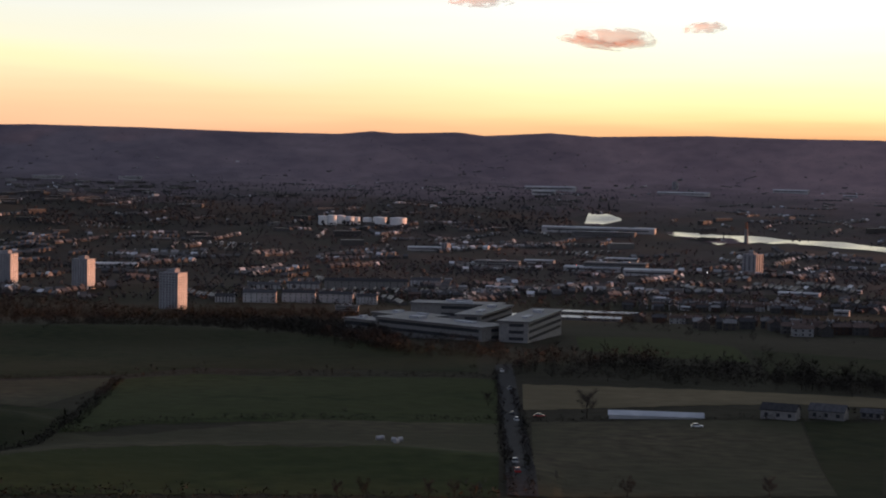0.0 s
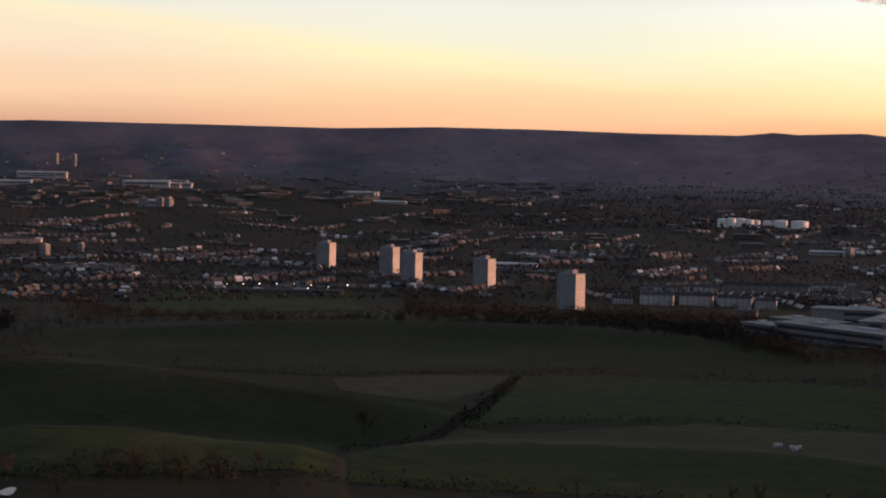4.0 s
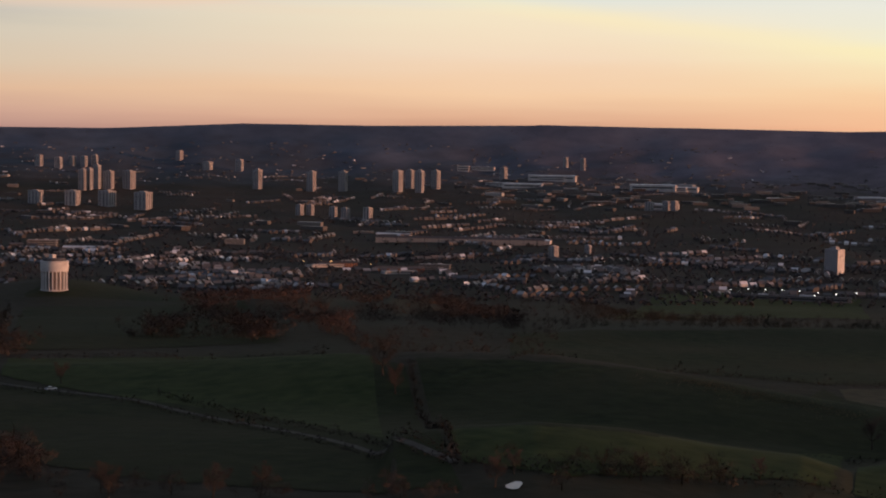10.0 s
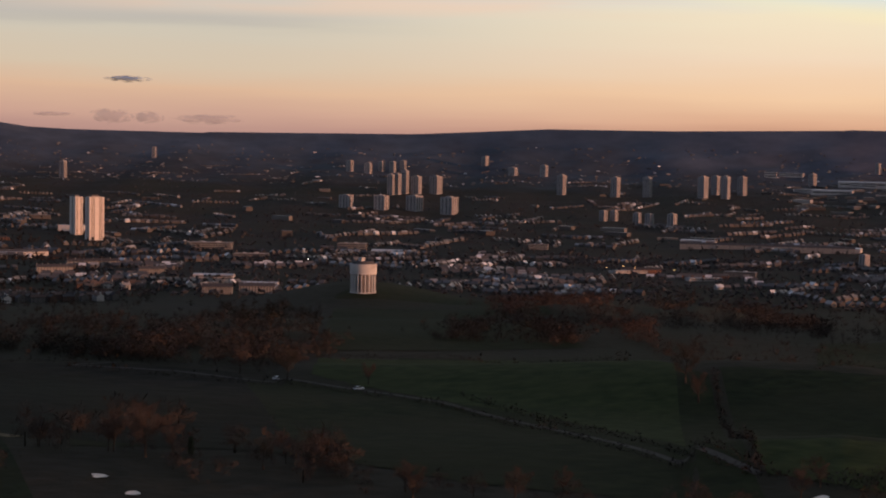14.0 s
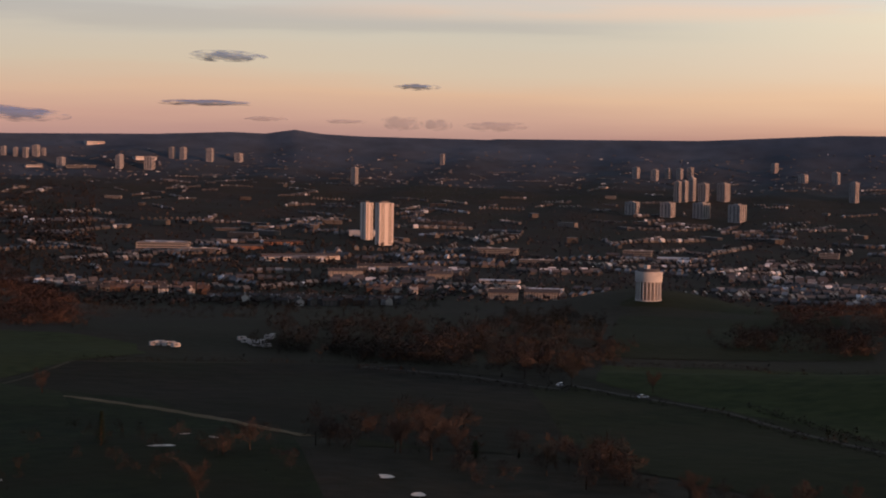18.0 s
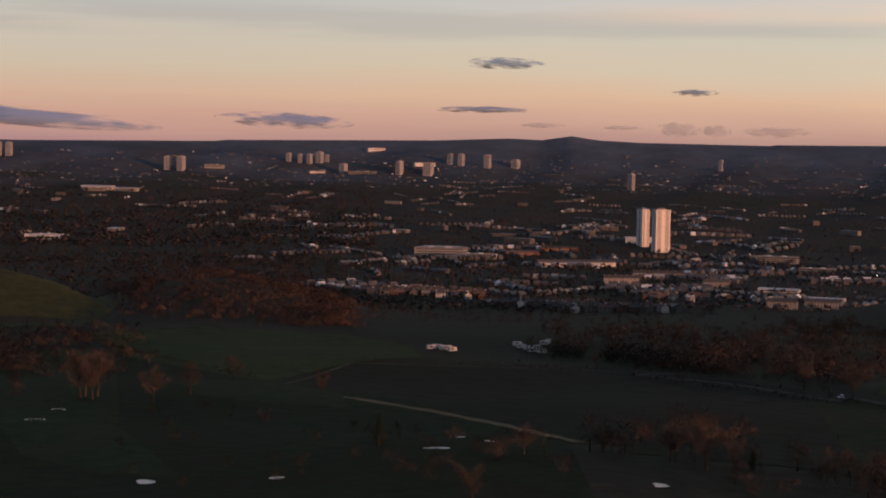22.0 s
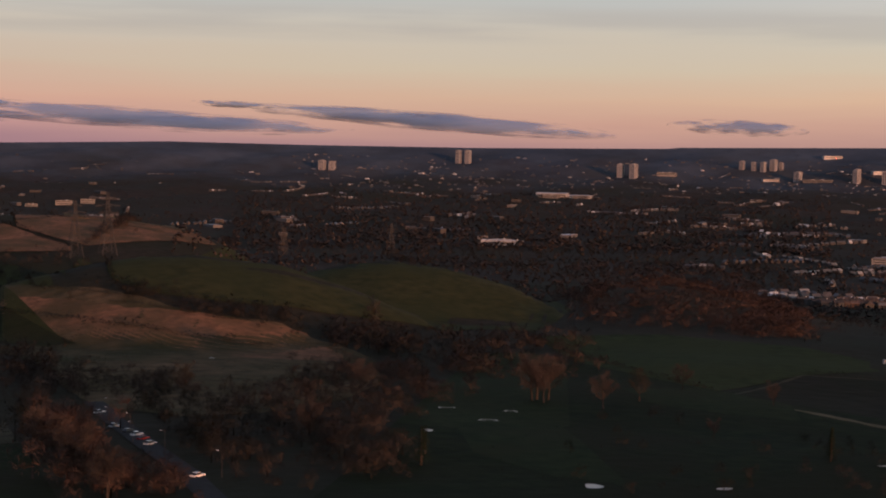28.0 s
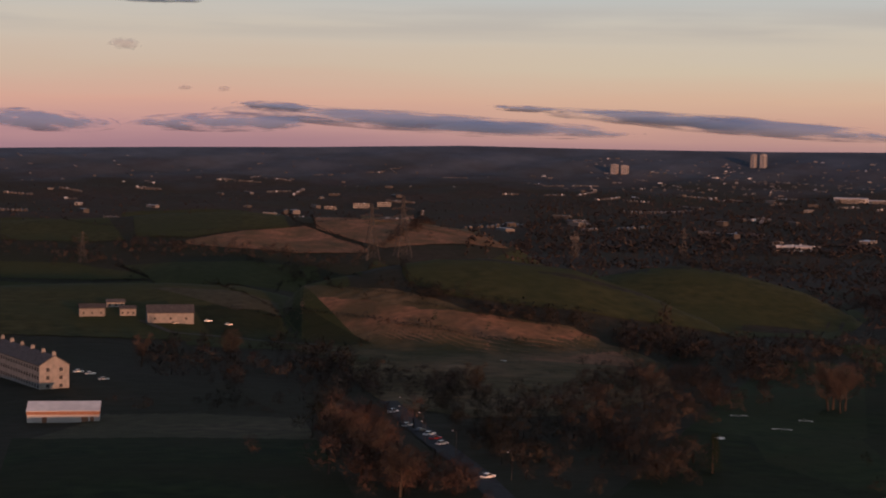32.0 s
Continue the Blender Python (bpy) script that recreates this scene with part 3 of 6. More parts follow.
field("mown green on the golf course", M_FAIRWAY, [(-593, 160), (-594, 179), (-570, 193)], [(-467, 136), (-424, 145), (-402, 159)])
field("strip of mown turf beside the thicket", M_FAIRWAY, [(-639, 249), (-646, 289), (-589, 299)], [(-593, 242), (-562, 262), (-546, 281)])
field("brown rough grass beside the farm", M_STUBBLE, [(-1073, -85), (-1069, -38), (-1034, 4)], [(-1005, -33), (-1016, -17), (-1002, 3)])
# ---------------------------------------------------------------- water and roads
def road(label, line, width, m=M_ASPHALT, lift=0.32, name="road"):
    p = along(line, 80)
    t = np.gradient(p, axis=0)
    n = np.stack([-t[:, 1], t[:, 0]], -1) / np.hypot(*t.T)[:, None]
    if m is M_TAN or m is M_STUBBLE:
        width = (width * (0.75 + 0.25 * np.sin(np.arange(80) * 0.7) * np.sin(np.arange(80) * 0.23)))[:, None]
    return patch(name, label, "road", m, p + n * width / 2, p - n * width / 2, lift, 80, 4)


road("straight tarmac road running down to the school", [(30, 789), (28, 679), (25, 541), (21, 411)], 8)
road("narrow farm lane between dark hedges", [(-604, 478), (-612, 458), (-558, 477), (-495, 481), (-453, 477), (-405, 470), (-328, 434), (-259, 394), (-205, 357)], 2.8, M_LANE, 0.3)
road("tarmac road with lamp posts between bare trees", [(-629, 38), (-557, 40), (-494, 45), (-439, 50), (-391, 51), (-364, 53)], 7)
road("pale dry grass track beside a field", [(-618, 273), (-598, 279), (-570, 295), (-521, 302), (-476, 303), (-420, 296)], 6, M_TAN, 0.3)
road("farm track of pale earth", [(-609, 275), (-693, 357), (-654, 428)], 3, M_STUBBLE)
road("tarmac lane by the farm", [(-959, -82), (-926, -63), (-922, -27), (-900, 16)], 4, M_LANE, 0.6)

# ---------------------------------------------------------------- woods, hedges and trees
rng = np.random.default_rng(5)


OCT = [(0, 0, 1), (1, 0, 0), (0, 1, 0), (-1, 0, 0), (0, -1, 0), (0, 0, -1)]
OCT_F = [(0, 1 + k, 1 + (k + 1) % 4) for k in range(4)] + [(5, 1 + (k + 1) % 4, 1 + k) for k in range(4)]


def crown_template(lobes_n, n, seed, wide=0.42, blade=0.012, low=0.2, solid=OCT, faces=OCT_F, inner=0.78):
    """A bare crown of unit height: uneven clumps of dense twigs at its heart, single twigs that stand out of them, a short stem."""
    g = np.random.default_rng(seed)
    V, F, lobes = [], [], []
    for k in range(lobes_n):
        a = k * 2.4 + g.uniform(-0.5, 0.5)
        u = 0 if k == 0 else g.uniform(0.3, 1.0)
        h = 0.7 if k == 0 else g.uniform(low, 0.74) * (1 - 0.25 * u * u)
        lobes.append((np.array((wide * 0.8 * u * math.cos(a), wide * 0.8 * u * math.sin(a), h)), g.uniform(0.16, 0.26) * (1.25 if k == 0 else 1) * (5.0 / lobes_n) ** 0.25))
    for c, r in lobes:
        i = len(V)
        spin = g.uniform(0, 6.28)
        for x, y, z in solid:
            j = g.uniform(0.65, 1.3) * r * inner
            V.append(c + np.array(((x * math.cos(spin) - y * math.sin(spin)) * j, (x * math.sin(spin) + y * math.cos(spin)) * j, z * j * 1.1)))
        F += [tuple(i + q for q in f) for f in faces]
    for k in range(n):
        c, r = lobes[k % len(lobes)]
        out = g.normal(size=3) + np.array((0, 0, 0.4))
        out /= np.linalg.norm(out)
        p = c + out * r * g.uniform(0.1, 0.75)
        q = c + out * r * g.uniform(0.85, 1.35) + np.array((0, 0, 0.02))
        s = np.cross(out, g.normal(size=3))
        s = s / np.linalg.norm(s) * blade * g.uniform(0.6, 1.5)
        i = len(V)
        V += [p - s, p + s, q]
        F.append((i, i + 1, i + 2))
    i = len(V)
    V += [np.array(c, float) for c in ((-0.018, 0, 0), (0.018, 0, 0), (0.0, 0, 0.6))]
    F.append((i, i + 1, i + 2))
    return np.array(V), np.array(F)


def rounded(t, mid=0.35):
    """Outward normals for a crown, so that its twigs share the light of the whole; faces turned to match."""
    V, F = t
    N = V - np.array((0, 0, mid))
    N /= np.linalg.norm(N, axis=1)[:, None] + 1e-6
    side = np.cross(V[F[:, 1]] - V[F[:, 0]], V[F[:, 2]] - V[F[:, 0]])
    F = np.where(((side * N[F[:, 0]]).sum(1) < 0)[:, None], F[:, ::-1], F)
    return V, F, N


CROWNS = [rounded(crown_template(7, 120, 10 + k, 0.43, 0.0125, solid=(), faces=())) for k in range(7)]
FINE = [rounded(crown_template(13, 400, 20 + k, 0.44, 0.0044, solid=(), faces=())) for k in range(8)]
SMALL = [rounded(crown_template(2, 6, 40 + k, 0.4, 0.05, solid=OCT, faces=OCT_F, inner=0.8)) for k in range(6)]
BUSH = [rounded(crown_template(3, 24, 60 + k, 0.6, 0.042, 0.15, solid=(), faces=()), 0.1) for k in range(6)]
TUFT = [rounded(crown_template(1, 10, 80 + k, 0.6, 0.06, 0.15, solid=(), faces=()), 0.1) for k in range(4)]


def scatter(templates, xy, size, spread=0.3):
    n = len(xy)
    z = ground(xy[:, 0], xy[:, 1])
    pos = np.column_stack([xy, z - 0.2])
    scl = size * rng.uniform(1 - spread, 1 + spread, n)
    wide = scl * rng.uniform(0.85, 1.4, n)
    ang = rng.uniform(0, 2 * np.pi, n)
    pick = rng.integers(0, len(templates), n)
    Vs, Fs, Ns, off = [], [], [], 0
    for k, (tv, tf, tn) in enumerate(templates):
        i = pick == k
        if not i.any():
            continue
        v, f = rep(tv, tf, pos[i], np.column_stack([wide[i], wide[i], scl[i]]), ang[i])
        Vs.append(v)
        Fs.append(f + off)
        Ns.append(rep(tn, tf, np.zeros((i.sum(), 3)), np.ones(i.sum()), ang[i])[0])
        off += len(v)
    return np.concatenate(Vs), np.concatenate(Fs), np.concatenate(Ns)


RIVER_FAR = [(445, 3344), (523, 3339), (592, 3291), (630, 3260), (707, 3164), (756, 3146), (804, 3054), (867, 3018)]
RIVER_NEAR = [(440, 3291), (482, 3176), (504, 3087), (595, 3187), (692, 3094), (750, 3037), (786, 2984), (843, 2931)]


def dry(xy, margin=70.0):
    """True for places that neither stand in the river nor hide it."""
    d, b = np.hypot(*xy.T), np.degrees(np.arctan2(-xy[:, 0], xy[:, 1]))
    lo, hi = [sorted((math.degrees(math.atan2(-x, y)), math.hypot(x, y)) for x, y in e) for e in (RIVER_NEAR, RIVER_FAR)]
    near, far = np.interp(b, *zip(*lo)), np.interp(b, *zip(*hi))
    return ~((b < -6.8) & (d > near - 2.6 * margin) & (d < far + 10)) & ~((b < -4.4) & (b > -6.4) & (d > 3250) & (d < 3760))


def patchy(xy, f=0.006, cut=0.0):
    v = np.sin(xy[:, 0] * f + 1) * np.sin(xy[:, 1] * f * 1.3 + 2) + 0.7 * np.sin((xy[:, 0] + xy[:, 1]) * f * 2.1) + 0.5 * np.sin((xy[:, 0] - 1.7 * xy[:, 1]) * f * 1.4)
    return v > cut


def build_water():
    m = mat("river_water", (0.02, 0.022, 0.025), (0.03, 0.03, 0.034), 0.05, rough=0.05, spec=0.8)
    # the gold of the sunset reflection is put in as a specular tint
    m.node_tree.nodes["Principled BSDF"].inputs["Specular Tint"].default_value = (1.0, 0.88, 0.62, 1)
    pool_far, pool_near = [(325, 3750), (349, 3766), (365, 3698), (384, 3636)], [(295, 3506), (319, 3491), (340, 3538), (382, 3594)]
    for far, near in ((RIVER_FAR, RIVER_NEAR), (pool_far, pool_near)):
        patch("water", "broad calm river reach mirroring the sky, sunset gold tinted in", "river", m, far, near, 1.2, 60, 6)


build_water()


def spots(far, near, n):
    a, b = along(far, 200), along(near, 200)
    i = rng.integers(0, 200, n)
    w = rng.uniform(0, 1, n)[:, None]
    p = a[i] * (1 - w) + b[i] * w
    p = p + rng.normal(0, 1, p.shape) * rng.choice((2.0, 5.0, 14.0), (n, 1), p=(0.6, 0.3, 0.1))
    return p[patchy(p, 0.05, -0.75)]


M_REDWOOD = mat("reddish_birch_twigs", (0.066, 0.043, 0.036), (0.11, 0.067, 0.055), 0.1, c3=(0.046, 0.034, 0.03), scale3=0.012, vary=0.14, per="island")
M_DARKWOOD = mat("dark_hedge_twigs", (0.03, 0.026, 0.024), (0.052, 0.043, 0.039), 0.15, c3=(0.027, 0.026, 0.02), scale3=0.015, vary=0.14, per="island")


def wood(label, m, far, near, n, size, category="woodland"):
    p = spots(far, near, int(n * 0.46))
    V, F, N = scatter(FINE if np.hypot(*p.T).mean() < 760 else CROWNS, p, size * rng.choice((0.5, 0.9, 1.25), len(p)), 0.3)
    return tagged(new("woodland", mesh_of("woodland", V, F, m, smooth=True, normals=N)), label, category, kind="stuff")


def hedge(label, line, step=1.3, size=2.2, m=None):
    p = along(line, max(4, int(np.sum(np.hypot(*np.diff(np.array(line, float), axis=0).T)) / step)))
    p = p + rng.normal(0, 0.6, p.shape)
    sz = size * np.where(rng.uniform(size=len(p)) < 0.06, 1.9, 1.0)
    V, F, N = scatter(BUSH, p, sz, 0.4)
    V[:, 2] -= 0.12 * size
    return tagged(new("hedge", mesh_of("hedge", V, F, m or M_DARKWOOD, smooth=True, normals=N)), label, "hedge", kind="stuff")


wood("dark leafless wood below the tower blocks", M_DARKWOOD, [(-531, 2030), (-253, 1570), (-127, 1266), (-48, 1015)], [(-291, 1117), (-122, 958), (-68, 927), (-22, 832)], 3200, 7)
wood("dark leafless wood around the park", M_DARKWOOD, [(-911, 1706), (-841, 1733), (-556, 1215), (-358, 1237), (-224, 1386)], [(-455, 852), (-395, 862), (-281, 972), (-126, 960)], 1500, 6)
wood("dark leafless wood between the flats and the field", M_DARKWOOD, [(-259, 1721), (-168, 1668), (-70, 1490)], [(-122, 964), (-68, 930), (-16, 838)], 1500, 7)
wood("dark trees around the school", M_DARKWOOD, [(-48, 1047), (-6, 926), (36, 885)], [(-28, 858), (0, 822), (34, 809)], 420, 6)
wood("dark trees between the flats", M_DARKWOOD, [(-300, 2030), (-54, 2019), (148, 2001)], [(-262, 1775), (-68, 1703), (146, 1808)], 520, 7)
wood("dark belt of trees beyond the road", M_DARKWOOD, [(37, 803), (117, 826), (168, 803), (201, 756)], [(34, 735), (104, 727), (184, 692)], 900, 8)
wood("rough scrub with dead grass", M_TWIG, [(-513, 783), (-477, 861), (-438, 932)], [(-448, 679), (-324, 564), (-415, 774)], 300, 5)
wood("brown scrub on rough ground", M_TWIG, [(-935, 700), (-893, 787), (-625, 642)], [(-628, 470), (-572, 504), (-564, 578)], 900, 6)
wood("bare trees beside the farm lane", M_TWIG, [(-762, 498), (-689, 545), (-644, 576), (-568, 569)], [(-659, 450), (-609, 481), (-560, 501), (-483, 490)], 230, 6)
wood("dark conifer belt behind the lane", M_DARKWOOD, [(-720, 484), (-673, 499), (-621, 505)], [(-689, 463), (-645, 480), (-602, 489)], 160, 7)
wood("reddish brown birch wood on a hillside", M_REDWOOD, [(-2435, 858), (-2513, 1009), (-2290, 1056), (-1776, 893)], [(-1010, 371), (-903, 395), (-875, 433), (-843, 446)], 2300, 9)
wood("dark leafless wood in the valley", M_DARKWOOD, [(-2742, 641), (-2810, 949), (-2608, 1138), (-2380, 1174)], [(-2543, 595), (-2028, 708), (-2294, 931), (-1954, 997)], 1500, 9)
wood("brown leafless wood behind the round hill", M_TWIG, [(-1788, 126), (-3233, 464), (-3228, 775), (-2952, 878)], [(-1624, 84), (-2728, 391), (-2581, 620), (-2467, 770)], 2000, 9)
wood("dark bushes beside the pitch", M_DARKWOOD, [(-628, -68), (-628, -51)], [(-605, -65), (-604, -46)], 50, 4)
wood("dark bushes on the grass bank", M_DARKWOOD, [(-647, -34), (-618, -6)], [(-607, -31), (-588, -4)], 70, 5)

wood("brown thicket of birch below the round hill", M_TWIG, [(-921, 178), (-940, 237), (-942, 304), (-904, 330)], [(-858, 178), (-789, 200), (-677, 207), (-642, 235)], 900, 8.5)
wood("dark brown bushes along the foot of a round hill", M_DARKWOOD, [(-994, 63), (-932, 107), (-926, 138), (-923, 179)], [(-974, 69), (-916, 108), (-910, 139), (-909, 179)], 420, 6)
wood("dark thicket beside the golf course", M_DARKWOOD, [(-646, 46), (-680, 90), (-674, 136), (-609, 152)], [(-481, 58), (-407, 63), (-405, 77), (-409, 103)], 620, 7)
wood("brown bushes at the edge of the golf course", M_TWIG, [(-662, 88), (-659, 119), (-609, 144)], [(-429, 65), (-422, 83), (-415, 103)], 260, 9)
wood("brown thicket of bare trees below the farm", M_TWIG, [(-871, -77), (-922, -27), (-878, 15), (-775, 34)], [(-716, -56), (-656, -19), (-664, 12), (-669, 32)], 520, 8)
wood("brown scrub between the moor and the road", M_TWIG, [(-776, 14), (-752, 49), (-703, 84)], [(-664, 12), (-641, 33), (-647, 77)], 360, 7)
wood("tall reddish birches beside the road", M_REDWOOD, [(-538, 15), (-569, 25), (-559, 34)], [(-422, 18), (-403, 24), (-405, 27)], 130, 11)
wood("dark trees beside the reddish birches", M_DARKWOOD, [(-610, 8), (-620, 21)], [(-508, 9), (-478, 18)], 40, 12)
wood("reddish bushes at the roadside", M_REDWOOD, [(-423, 26), (-426, 42)], [(-395, 25), (-397, 46)], 90, 8)
wood("brown trees along the pylon line", M_TWIG, [(-1718, -287), (-1693, -156), (-1643, -98), (-1641, 49), (-1597, 101)], [(-1616, -269), (-1582, -135), (-1573, 47), (-1022, 65)], 800, 9)
wood("brown bushes beside the ploughed field", M_TWIG, [(-451, 315), (-450, 347), (-421, 363)], [(-396, 279), (-371, 295), (-362, 312)], 60, 10)
wood("brown bushes above the pasture", M_TWIG, [(-380, 346), (-331, 340)], [(-312, 281), (-284, 296)], 80, 10)
wood("small brown trees on the golf course", M_TWIG, [(-422, 256), (-407, 277)], [(-370, 226), (-356, 244)], 40, 8)
wood("bare bushes at the foot of the pasture", M_DARKWOOD, [(-190, 372), (-164, 382), (-141, 389)], [(-179, 355), (-154, 365), (-132, 373)], 90, 6)
wood("reddish brown birch wood covering a round hill", M_REDWOOD, [(-1939, 660), (-2260, 854), (-2349, 978), (-2001, 929), (-1049, 531)], [(-1001, 360), (-924, 371), (-894, 416), (-851, 435)], 2600, 9)
wood("brown birches over a wooded knoll", M_REDWOOD, [(-849, 1044), (-1198, 1599), (-703, 1022), (-534, 805)], [(-684, 859), (-546, 745), (-494, 745)], 1300, 8)
wood("brown birches on the further knoll", M_TWIG, [(-1037, 1563), (-1116, 1769), (-998, 1680), (-628, 1161)], [(-522, 799), (-490, 807), (-452, 870)], 1300, 8)
wood("dark birch scrub on the near knoll", M_TWIG, [(-623, 720), (-719, 884), (-689, 883), (-546, 745)], [(-589, 683), (-557, 689), (-543, 700), (-521, 714)], 700, 7)
wood("bare bushes between the lane and the tower hill", M_TWIG, [(-718, 579), (-662, 589), (-627, 626)], [(-601, 485), (-574, 510), (-536, 536)], 420, 9)
wood("dark scrub on the side of the tower hill", M_DARKWOOD, [(-1000, 895), (-966, 922), (-871, 877)], [(-662, 600), (-642, 617), (-628, 634)], 420, 8)
wood("bare scrub on waste ground below the terraces", M_TWIG, [(-863, 580), (-828, 626), (-783, 660)], [(-707, 479), (-640, 484), (-568, 480)], 620, 8)
wood("dark conifer belt beside the lane", M_DARKWOOD, [(-725, 491), (-686, 519), (-613, 517)], [(-698, 474), (-646, 489), (-581, 490)], 260, 7)
wood("brown thicket at the edge of the moor", M_TWIG, [(-820, 153), (-788, 180), (-680, 184)], [(-648, 104), (-619, 129), (-589, 160)], 520, 7)
wood("dark garden trees among the houses", M_DARKWOOD, [(181, 2164), (372, 2138), (556, 2104)], [(116, 1369), (157, 992), (257, 969)], 900, 6)
wood("dark garden trees in the estate", M_DARKWOOD, [(-2101, 998), (-1890, 1180), (-1696, 1405)], [(-1047, 561), (-893, 582), (-1028, 853)], 1500, 5.5)
wood("low bushes on the golf course", M_DARKWOOD, [(-571, 210), (-539, 267), (-413, 259)], [(-394, 134), (-364, 181), (-349, 219)], 130, 4.5)
wood("brown bushes by the pasture", M_TWIG, [(-380, 319), (-355, 335), (-331, 340)], [(-324, 276), (-292, 284), (-286, 302)], 120, 6)
wood("brown bushes at the field corner", M_TWIG, [(-284, 314), (-242, 326), (-191, 331)], [(-271, 300), (-230, 310), (-187, 322)], 90, 5)


def tussocks(label, m, far, near, n, size):
    p = spots(far, near, n)
    V, F, N = scatter(TUFT, p, size, 0.5)
    return tagged(new("tussocks", mesh_of("tussocks", V, F, m, smooth=True, normals=N)), label, "grass", kind="stuff")


tussocks("tufts of bracken and dead grass on the moor", M_MOOR, [(-1004, 4), (-986, 27), (-937, 73), (-910, 120), (-893, 164), (-822, 171)], [(-990, 2), (-936, 29), (-892, 63), (-863, 93), (-817, 125), (-799, 167)], 5200, 0.6)
tussocks("tufts of dead grass on the rough slope", M_ROUGH, [(-960, -3), (-865, 73), (-791, 132), (-774, 169)], [(-789, 30), (-678, 53), (-652, 87), (-654, 154)], 4200, 0.7)
tussocks("tufts of dead grass on rough ground", M_STUBBLE, [(-513, 783), (-477, 861), (-438, 932)], [(-448, 679), (-324, 564), (-415, 774)], 900, 1.2)
tussocks("tufts of rank grass in the pasture", M_GRASS_DARK, [(-808, 236), (-635, 284), (-416, 288)], [(-398, 82), (-389, 152), (-327, 237)], 1300, 0.6)
tussocks("tufts of dead grass on the ridge", M_MOOR, [(-1733, -52), (-1790, 17), (-1829, 214)], [(-1635, -44), (-1638, 82), (-1789, 234)], 1500, 0.7)
tussocks("tufts of dead grass by the farm", M_STUBBLE, [(-1489, -248), (-1098, -91), (-1076, -3)], [(-915, -153), (-906, -80), (-903, 40)], 1500, 0.6)
tussocks("tufts of dead grass on the bank", M_STUBBLE, [(-587, -64), (-562, 6)], [(-526, -78), (-514, 9)], 700, 0.5)
# tan tufts added along the crest to stand in for its patch of sunlight
tussocks("tan tufts added as the sunlit edge of a round hill's crest", M_TAN, [(-230, 556), (-214, 552), (-197, 548), (-182, 544), (-157, 533)], [(-227, 549), (-209, 541), (-193, 536), (-178, 533), (-154, 524)], 2600, 0.6)
tussocks("tufts of grass in the paddock", M_STUBBLE, [(33, 593), (129, 594)], [(24, 415), (103, 434)], 900, 0.5)
tussocks("tufts of rank grass on the hill pasture", M_GRASS_DARK, [(-440, 824), (-320, 1136), (19, 852)], [(-307, 575), (-145, 744), (17, 758)], 1500, 0.5)

HEDGES = ((
    [(-125, 476), (-116, 515), (-125, 611), (-136, 719)], [(-137, 725), (-112, 756), (-44, 747), (25, 730)], [(-115, 513), (-106, 558), (-73, 577), (-43, 592), (-23, 596)],
    [(-9, 602), (21, 600)], [(-103, 395), (-51, 403), (15, 406)], [(25, 752), (24, 680), (21, 542), (18, 410)], [(30, 695), (30, 605), (23, 413)]), (
    [(33, 601), (62, 605)], [(96, 604), (163, 611)], [(-141, 465), (-126, 476), (-117, 496), (-128, 609), (-138, 711)], [(-299, 561), (-298, 719), (-215, 687), (-187, 704), (-143, 738)],
    [(-190, 357), (-154, 371), (-123, 389), (-80, 408)], [(-334, 546), (-303, 499), (-261, 440), (-207, 361)]), (
    [(-208, 358), (-176, 355), (-140, 390), (-125, 393)], [(-564, 564), (-519, 617), (-383, 562)], [(-606, 453), (-486, 473), (-443, 468), (-399, 462), (-321, 424), (-203, 354)],
    [(-407, 484), (-343, 453), (-267, 408), (-210, 364)], [(-697, 359), (-660, 431), (-612, 484)], [(-657, 827), (-484, 1059), (-476, 1280), (-398, 1382)]), (
    [(-1552, 75), (-997, 71), (-970, 88), (-950, 111), (-942, 138), (-943, 181)], [(-1472, 10), (-1014, 26), (-987, 48), (-968, 69), (-954, 87), (-931, 112), (-919, 141)], [(-907, 301), (-771, 285), (-644, 290)], [(-3602, -13), (-1798, 29), (-1666, 77)],
    [(-3298, -551), (-1861, -239), (-1792, -171)], [(-1566, -154), (-1491, -123)]), (
    [(-1515, -253), (-1477, -121)], [(-1467, -116), (-1081, -39), (-1002, 3)], [(-1087, -40), (-1474, -5), (-1525, 46)], [(-998, -56), (-1002, -26), (-998, 3)], [(-954, 67), (-910, 119), (-902, 181)],
    [(-864, 3), (-893, 39), (-905, 45)]))
for line in ([(-3571, -96), (-1834, 6), (-1650, 77)],
             [(-1738, -121), (-1757, -53), (-1798, 6), (-1886, 87)],
             [(-1879, 68), (-1849, 142), (-1836, 209)],
             [(-1574, -158), (-1489, -122)],
             [(-1002, -10), (-1000, 4)],
             [(-978, 10), (-920, 59), (-878, 104), (-860, 143)]):
    hedge("dark hedge of thorn and bracken across the slope", line, size=2.4)
for row in HEDGES:
    for line in row:
        hedge("dark leafless hawthorn field hedge", line)


